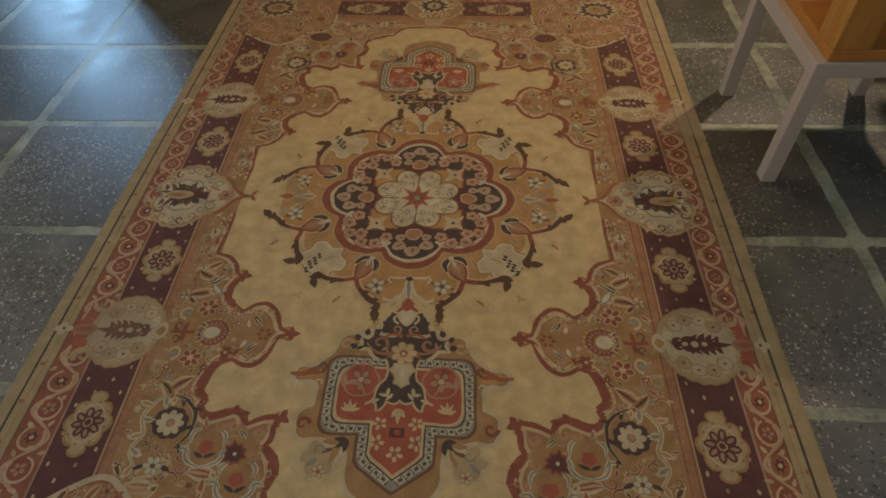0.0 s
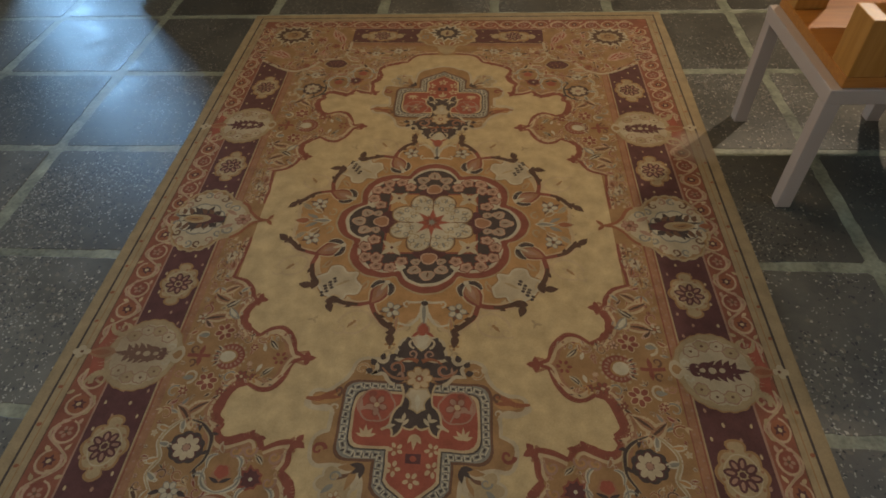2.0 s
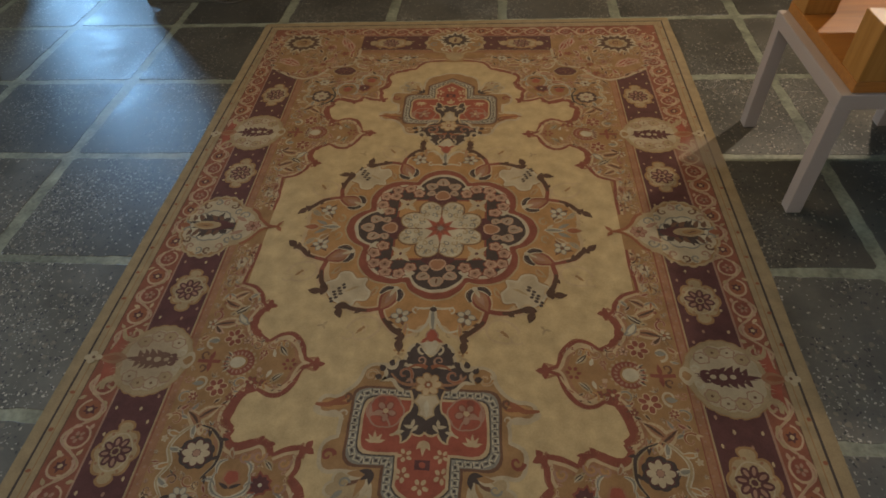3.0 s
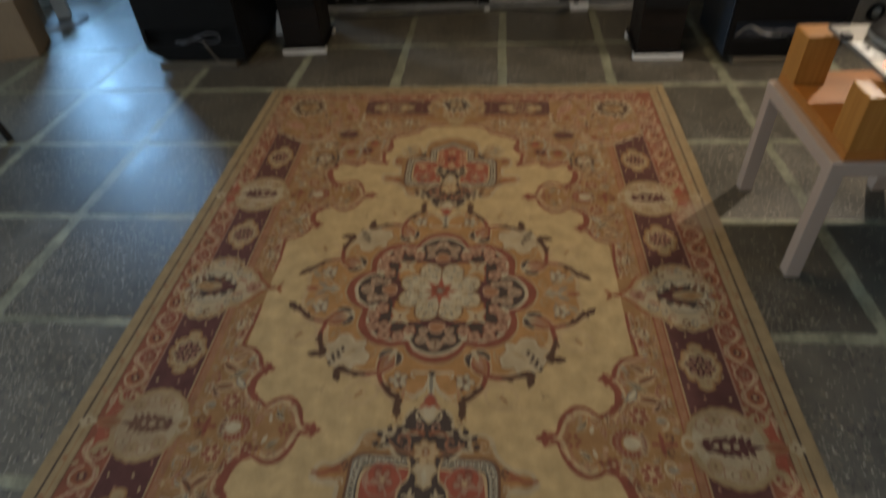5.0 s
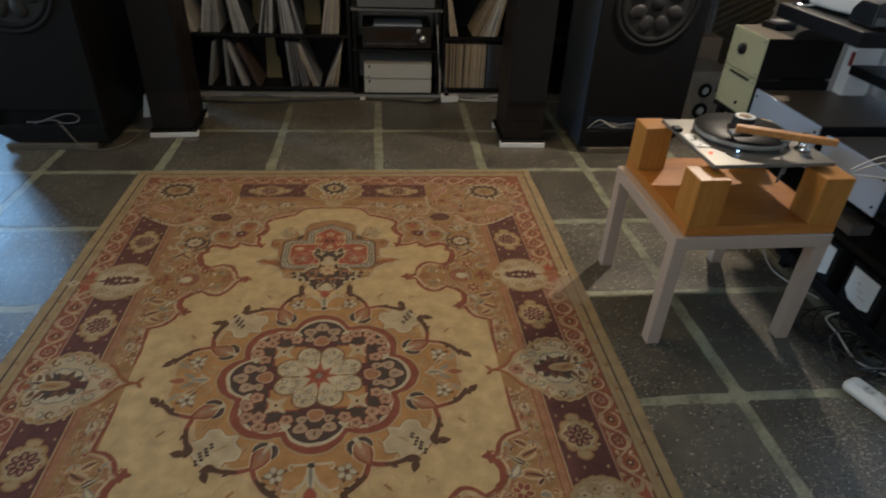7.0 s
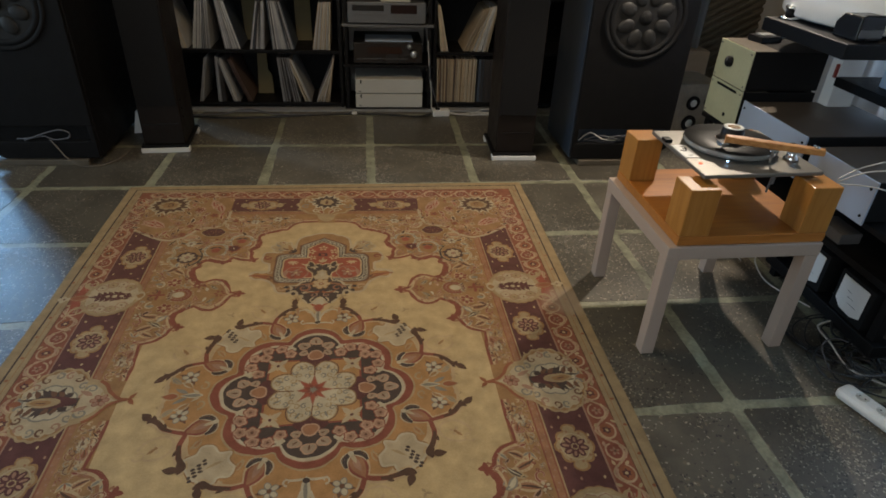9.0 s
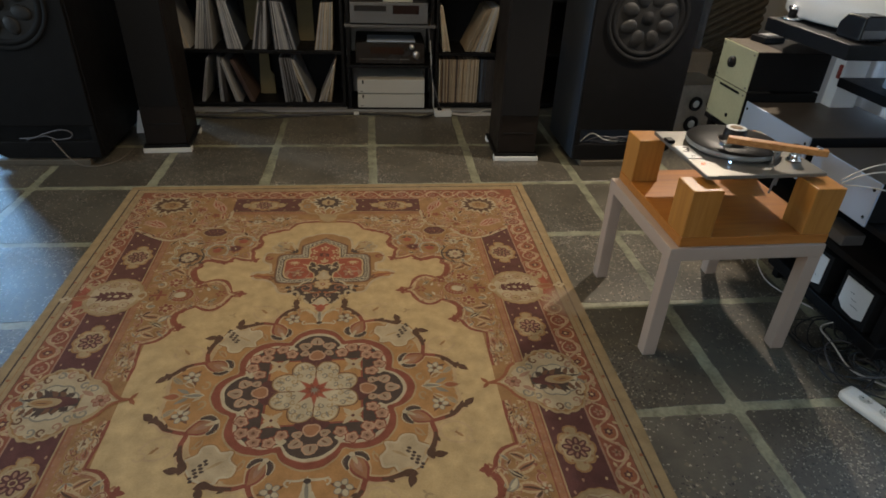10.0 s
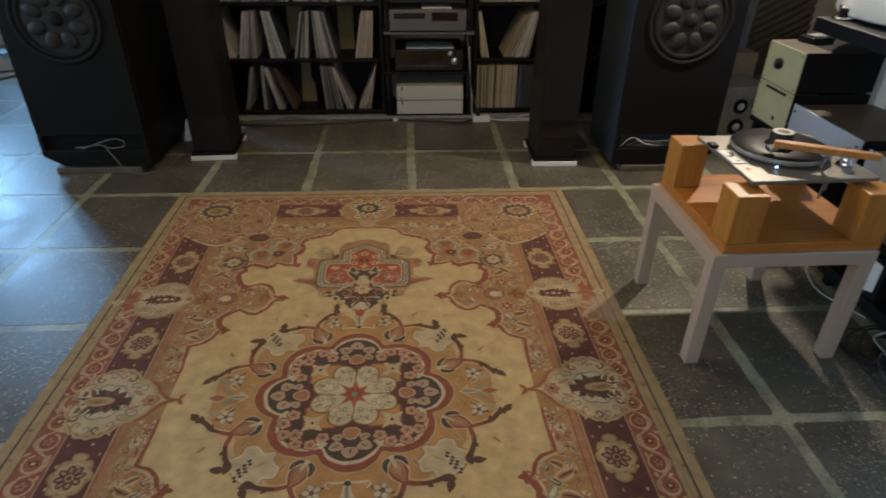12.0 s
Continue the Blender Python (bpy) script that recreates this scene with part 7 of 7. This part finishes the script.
# tangle of leads under the rack
tg = random.Random(5)
for k in range(17):
    x, y = tg.uniform(1.84, 2.0), tg.uniform(-0.15, 0.2)
    pts = []
    a = tg.uniform(0, 6.28)
    R = tg.uniform(0.05, 0.13)
    for i in range(7):
        a += tg.uniform(0.7, 1.3)
        pts.append((x + R * math.cos(a), y + R * 0.9 * math.sin(a), 0.009 + tg.uniform(0, 0.05)))
    m = CABLE_G if k == 4 else CABLE_B
    cable(pts, tg.choice((0.0025, 0.003, 0.004)), m, ("black" if m is CABLE_B else "pale") + " lead coiled on the floor below the rack")
cable([(1.97, 0.18, 0.06), (1.88, 0.16, 0.05), (1.86, 0.06, 0.05), (1.87, -0.04, 0.02), (1.93, -0.12, 0.02), (1.90, -0.2, 0.07)], 0.0035, CABLE_W, "thick white banded lead by the power strip")
cable([(1.85, 0.32, 0.01), (1.79, 0.24, 0.008), (1.78, 0.12, 0.008), (1.84, 0.02, 0.008), (1.90, -0.02, 0.02)], 0.006, CABLE_B, "black lead with a pale plug")
cable([(1.78, 0.56, 0.09), (1.75, 0.54, 0.13), (1.78, 0.52, 0.17), (1.82, 0.52, 0.15), (1.83, 0.54, 0.10), (1.85, 0.45, 0.05), (1.95, 0.30, 0.03)], 0.0026, CABLE_W, "thin white lead behind the table")
cable([(1.715, 0.165, 0.66), (1.80, 0.17, 0.70), (1.92, 0.12, 0.76), (2.02, 0.06, 0.84)], 0.0025, CABLE_W, "thin white signal lead from the turntable")
cable([(1.715, 0.16, 0.652), (1.80, 0.15, 0.69), (1.90, 0.10, 0.72), (2.02, 0.02, 0.80)], 0.0025, CABLE_W, "second thin white signal lead")
cable([(1.715, 0.155, 0.648), (1.82, 0.13, 0.645), (1.92, 0.08, 0.632), (2.02, 0.03, 0.635)], 0.0025, CABLE_W, "third thin white signal lead")


# ---- corner behind the east loudspeaker ----
fm = thing("foam_panel", "dark brown ribbed acoustic foam panel leaning on the wall", "panel", (2.25, 2.95, 0.0), -20)
part("backing", box(0, 0.75, 0.03, 0.05, 0, 1.6, 0.002), FOAM, fm)
for k in range(40):
    a = rod((0.0, 0.026, -0.40 + 0.055 * k), (0.75, 0.026, 0.10 + 0.055 * k), 0.018, 6)
    bmesh.ops.bisect_plane(a, geom=a.verts[:] + a.edges[:] + a.faces[:], plane_co=(0, 0, 0.001), plane_no=(0, 0, -1), clear_outer=True)
    bmesh.ops.bisect_plane(a, geom=a.verts[:] + a.edges[:] + a.faces[:], plane_co=(0, 0, 1.6), plane_no=(0, 0, 1), clear_outer=True)
    if len(a.faces) > 2:
        part("rib", a, FOAM, fm)
    else:
        a.free()
dev = thing("grey_meter_unit", "old grey instrument with round meters on the floor", "instrument", (2.12, 2.05, 0), 8)
part("case", box(0, 0.30, 0.0, 0.3, 0.0, 0.42, 0.006), METERGREY, dev)
for x, z, r in ((0.12, 0.30, 0.045), (0.12, 0.17, 0.05), (0.23, 0.30, 0.03)):
    mt = part("meter", lathe([(r, 0.0005), (r, 0.012), (r * 0.85, 0.016), (r * 0.8, 0.010), (0, 0.010)], 28, 'y', (x, 0, z)), BLACK, dev, "round black-rimmed meter")
    part("dial_face", lathe([(r * 0.5, 0.0105), (r * 0.5, 0.012), (0, 0.012)], 24, 'y', (x, 0, z)), OFFWHITE, mt)
cb = part("cardboard_box", box(2.16, 2.44, 2.36, 2.62, 0.0, 0.55, 0.004), CARD)
tagged(cb, "brown cardboard box standing in the corner", "box")
bm = bmesh.new()
rows = []
for i in range(13):
    t = i / 12
    rows.append([bm.verts.new((2.29 + 0.11 * u * (1 - 0.45 * t) + 0.06 * t, 2.45 + 0.03 * math.sin(5 * u + 3 * t), 1.2 - 0.645 * t)) for u in (j / 8 for j in range(9))])
for a, b in zip(rows, rows[1:]):
    for k in range(8):
        bm.faces.new((a[k], a[k + 1], b[k + 1], b[k])).smooth = True
bmesh.ops.solidify(bm, geom=bm.faces[:], thickness=0.005)
cloth = part("hanging_cloth", bm, mat("pale_grey_cloth", (0.34, 0.34, 0.34), 0.9, scale=14, var=0.2, fine=250, bump=0.4))
tagged(cloth, "pale grey cloth hanging beside the loudspeaker", "cloth")


# ---- the far west end ----
def carton(x, y, w, d, h, turn, label, tag):
    c = thing("carton", label, "box", (x, y, 0), turn)
    part("body", box(-w / 2, w / 2, -d / 2, d / 2, 0.0, h, 0.004), CARD, c)
    part("tape", box(-0.025, 0.025, -d / 2 - 0.002, d / 2 + 0.002, h + 0.0003, h + 0.002, 0), mat("brown_tape", (0.32, 0.25, 0.16), 0.4), c)
    if tag:
        part("label", box(-w * 0.32, w * 0.32, -d / 2 - 0.002, -d / 2 - 0.0003, h * 0.18, h * 0.52, 0), WHITE, c, "white paper label")


ds = part("round_mat", lathe([(0, 0), (0.17, 0), (0.18, 0.006), (0.17, 0.014), (0, 0.014)], 56, at=(-2.95, 2.68, 0)), STONE)
tagged(ds, "round dark grey mat on the floor", "mat")
carton(-3.13, 2.56, 0.22, 0.20, 0.36, 24, "brown cardboard carton with a white label", True)
carton(-2.93, 2.16, 0.30, 0.28, 0.36, 18, "plain brown cardboard carton", False)
wb = part("white_carton", box(-0.045, 0.045, -0.05, 0.05, 0, 0.24, 0.004), WHITE)
wb.matrix_world = pose(-2.97, 2.76, 0.0142, 0, 0, 28)
tagged(wb, "narrow white box standing on the mat", "box")
pp = part("white_tube", lathe([(0.075, 0), (0.085, 0.0), (0.085, 1.3), (0.075, 1.3), (0.07, 1.28)], 36), WHITE)
pp.matrix_world = pose(-3.32, 3.05, 0.0, 0, -5, 0)
tagged(pp, "thick white cardboard tube standing behind the cartons", "tube")
post = part("wooden_post", box(-0.05, 0.05, -0.05, 0.05, 0.0, 1.6, 0.004), wood("brown_post_wood", (0.06, 0.025, 0.012), (0.14, 0.06, 0.03), 0.5, 2))
post.matrix_world = pose(-3.52, 3.92, 0, 0, 3, 20)
tagged(post, "brown wooden post on the floor", "post")
back = part("canvas_stack", box(-0.35, 0.35, -0.04, 0.04, 0.0, 0.7, 0.004), CARD)
back.matrix_world = pose(-3.85, 3.75, 0, 0, 0, 35)
tagged(back, "stack of brown boards standing upright", "boards")
for k, (x, y, w, d, h, tn) in enumerate(((-3.45, 4.25, 0.30, 0.2, 0.12, 20), (-3.43, 4.27, 0.22, 0.16, 0.05, -15), (-4.1, 4.2, 0.5, 0.3, 0.45, 30))):
    ob = part("packing_sheet", box(-w / 2, w / 2, -d / 2, d / 2, 0, h, 0.004), (WHITE, BLUEGREY, CARD)[k])
    ob.matrix_world = pose(x, y, (0, 0.1003, 0)[k], 0, 0, tn)
    tagged(ob, "pale pack of packing material on the floor", "pack")
for k in range(2):
    plank = part("plank", box(-0.25, 0.25, -0.03, 0.03, 0, 0.02, 0.003), CARD)
    plank.matrix_world = pose(-3.30 + 0.1 * k, 3.85 + 0.2 * k, 0, 0, 0, 55)
    tagged(plank, "loose brown plank lying on the floor", "plank")
leg = part("stool_leg", rod((-2.25, 1.02, 0), (-2.45, 1.12, 0.42), 0.018), BLACK)
tagged(leg, "thin black leg of a stand on the floor", "stand")


# ---- floor tiles ----
def tile_mesh(w, d, seed):
    q = random.Random(seed)
    c = 0.006
    pts = []
    for sx, sy in ((-1, -1), (1, -1), (1, 1), (-1, 1)):
        ax, ay = sx * w / 2, sy * d / 2
        jx, jy = q.uniform(-0.005, 0.005), q.uniform(-0.005, 0.005)
        first, second = ((ax, ay - sy * c * 2), (ax - sx * c * 2, ay))
        if sx * sy < 0:
            first, second = second, first
        pts += [(first[0] + jx, first[1] + jy), (second[0] + jx, second[1] + jy)]
    # worn outline: points along each side, pushed in a little
    full = []
    for i in range(len(pts)):
        (x0, y0), (x1, y1) = pts[i], pts[(i + 1) % len(pts)]
        n = 14 if math.hypot(x1 - x0, y1 - y0) > 0.1 else 1
        for k in range(n):
            t = k / n
            e = q.uniform(-0.0042, 0.003) if k else 0
            x, y = x0 + (x1 - x0) * t, y0 + (y1 - y0) * t
            full.append((x * (1 + e * 3), y * (1 + e * 3)))
    area = sum(full[i][0] * full[(i + 1) % len(full)][1] - full[(i + 1) % len(full)][0] * full[i][1] for i in range(len(full)))
    if area < 0:
        full = full[::-1]
    n = len(full)
    v = [(x, y, 0.0) for x, y in full] + [(x * 1.014, y * 1.014, -0.0026) for x, y in full]
    f = [tuple(range(n))] + [(n + i, n + (i + 1) % n, (i + 1) % n, i) for i in range(n)]
    me = bpy.data.meshes.new("tile")
    me.from_pydata(v, [], f)
    me.materials.append(TILE)
    return me


TW, TD = 0.584, 0.576
tiles = [tile_mesh(TW - 0.049, TD - 0.041, k) for k in range(7)]
tq = random.Random(3)
for i in range(-12, 3):
    for j in range(-6, 9):
        cx, cy = 1.375 + TW * (i + 0.5), 0.412 + TD * (j + 0.5)
        if not (-5.7 < cx < 2.7 and -2.95 < cy < 4.95):
            continue
        ob = new("tile", tiles[tq.randrange(7)])
        ob.parent = floor
        ob.matrix_basis = pose(cx, cy, tq.uniform(-0.0006, 0.0), 0, 0, tq.choice((0, 180)) + tq.uniform(-0.2, 0.2))
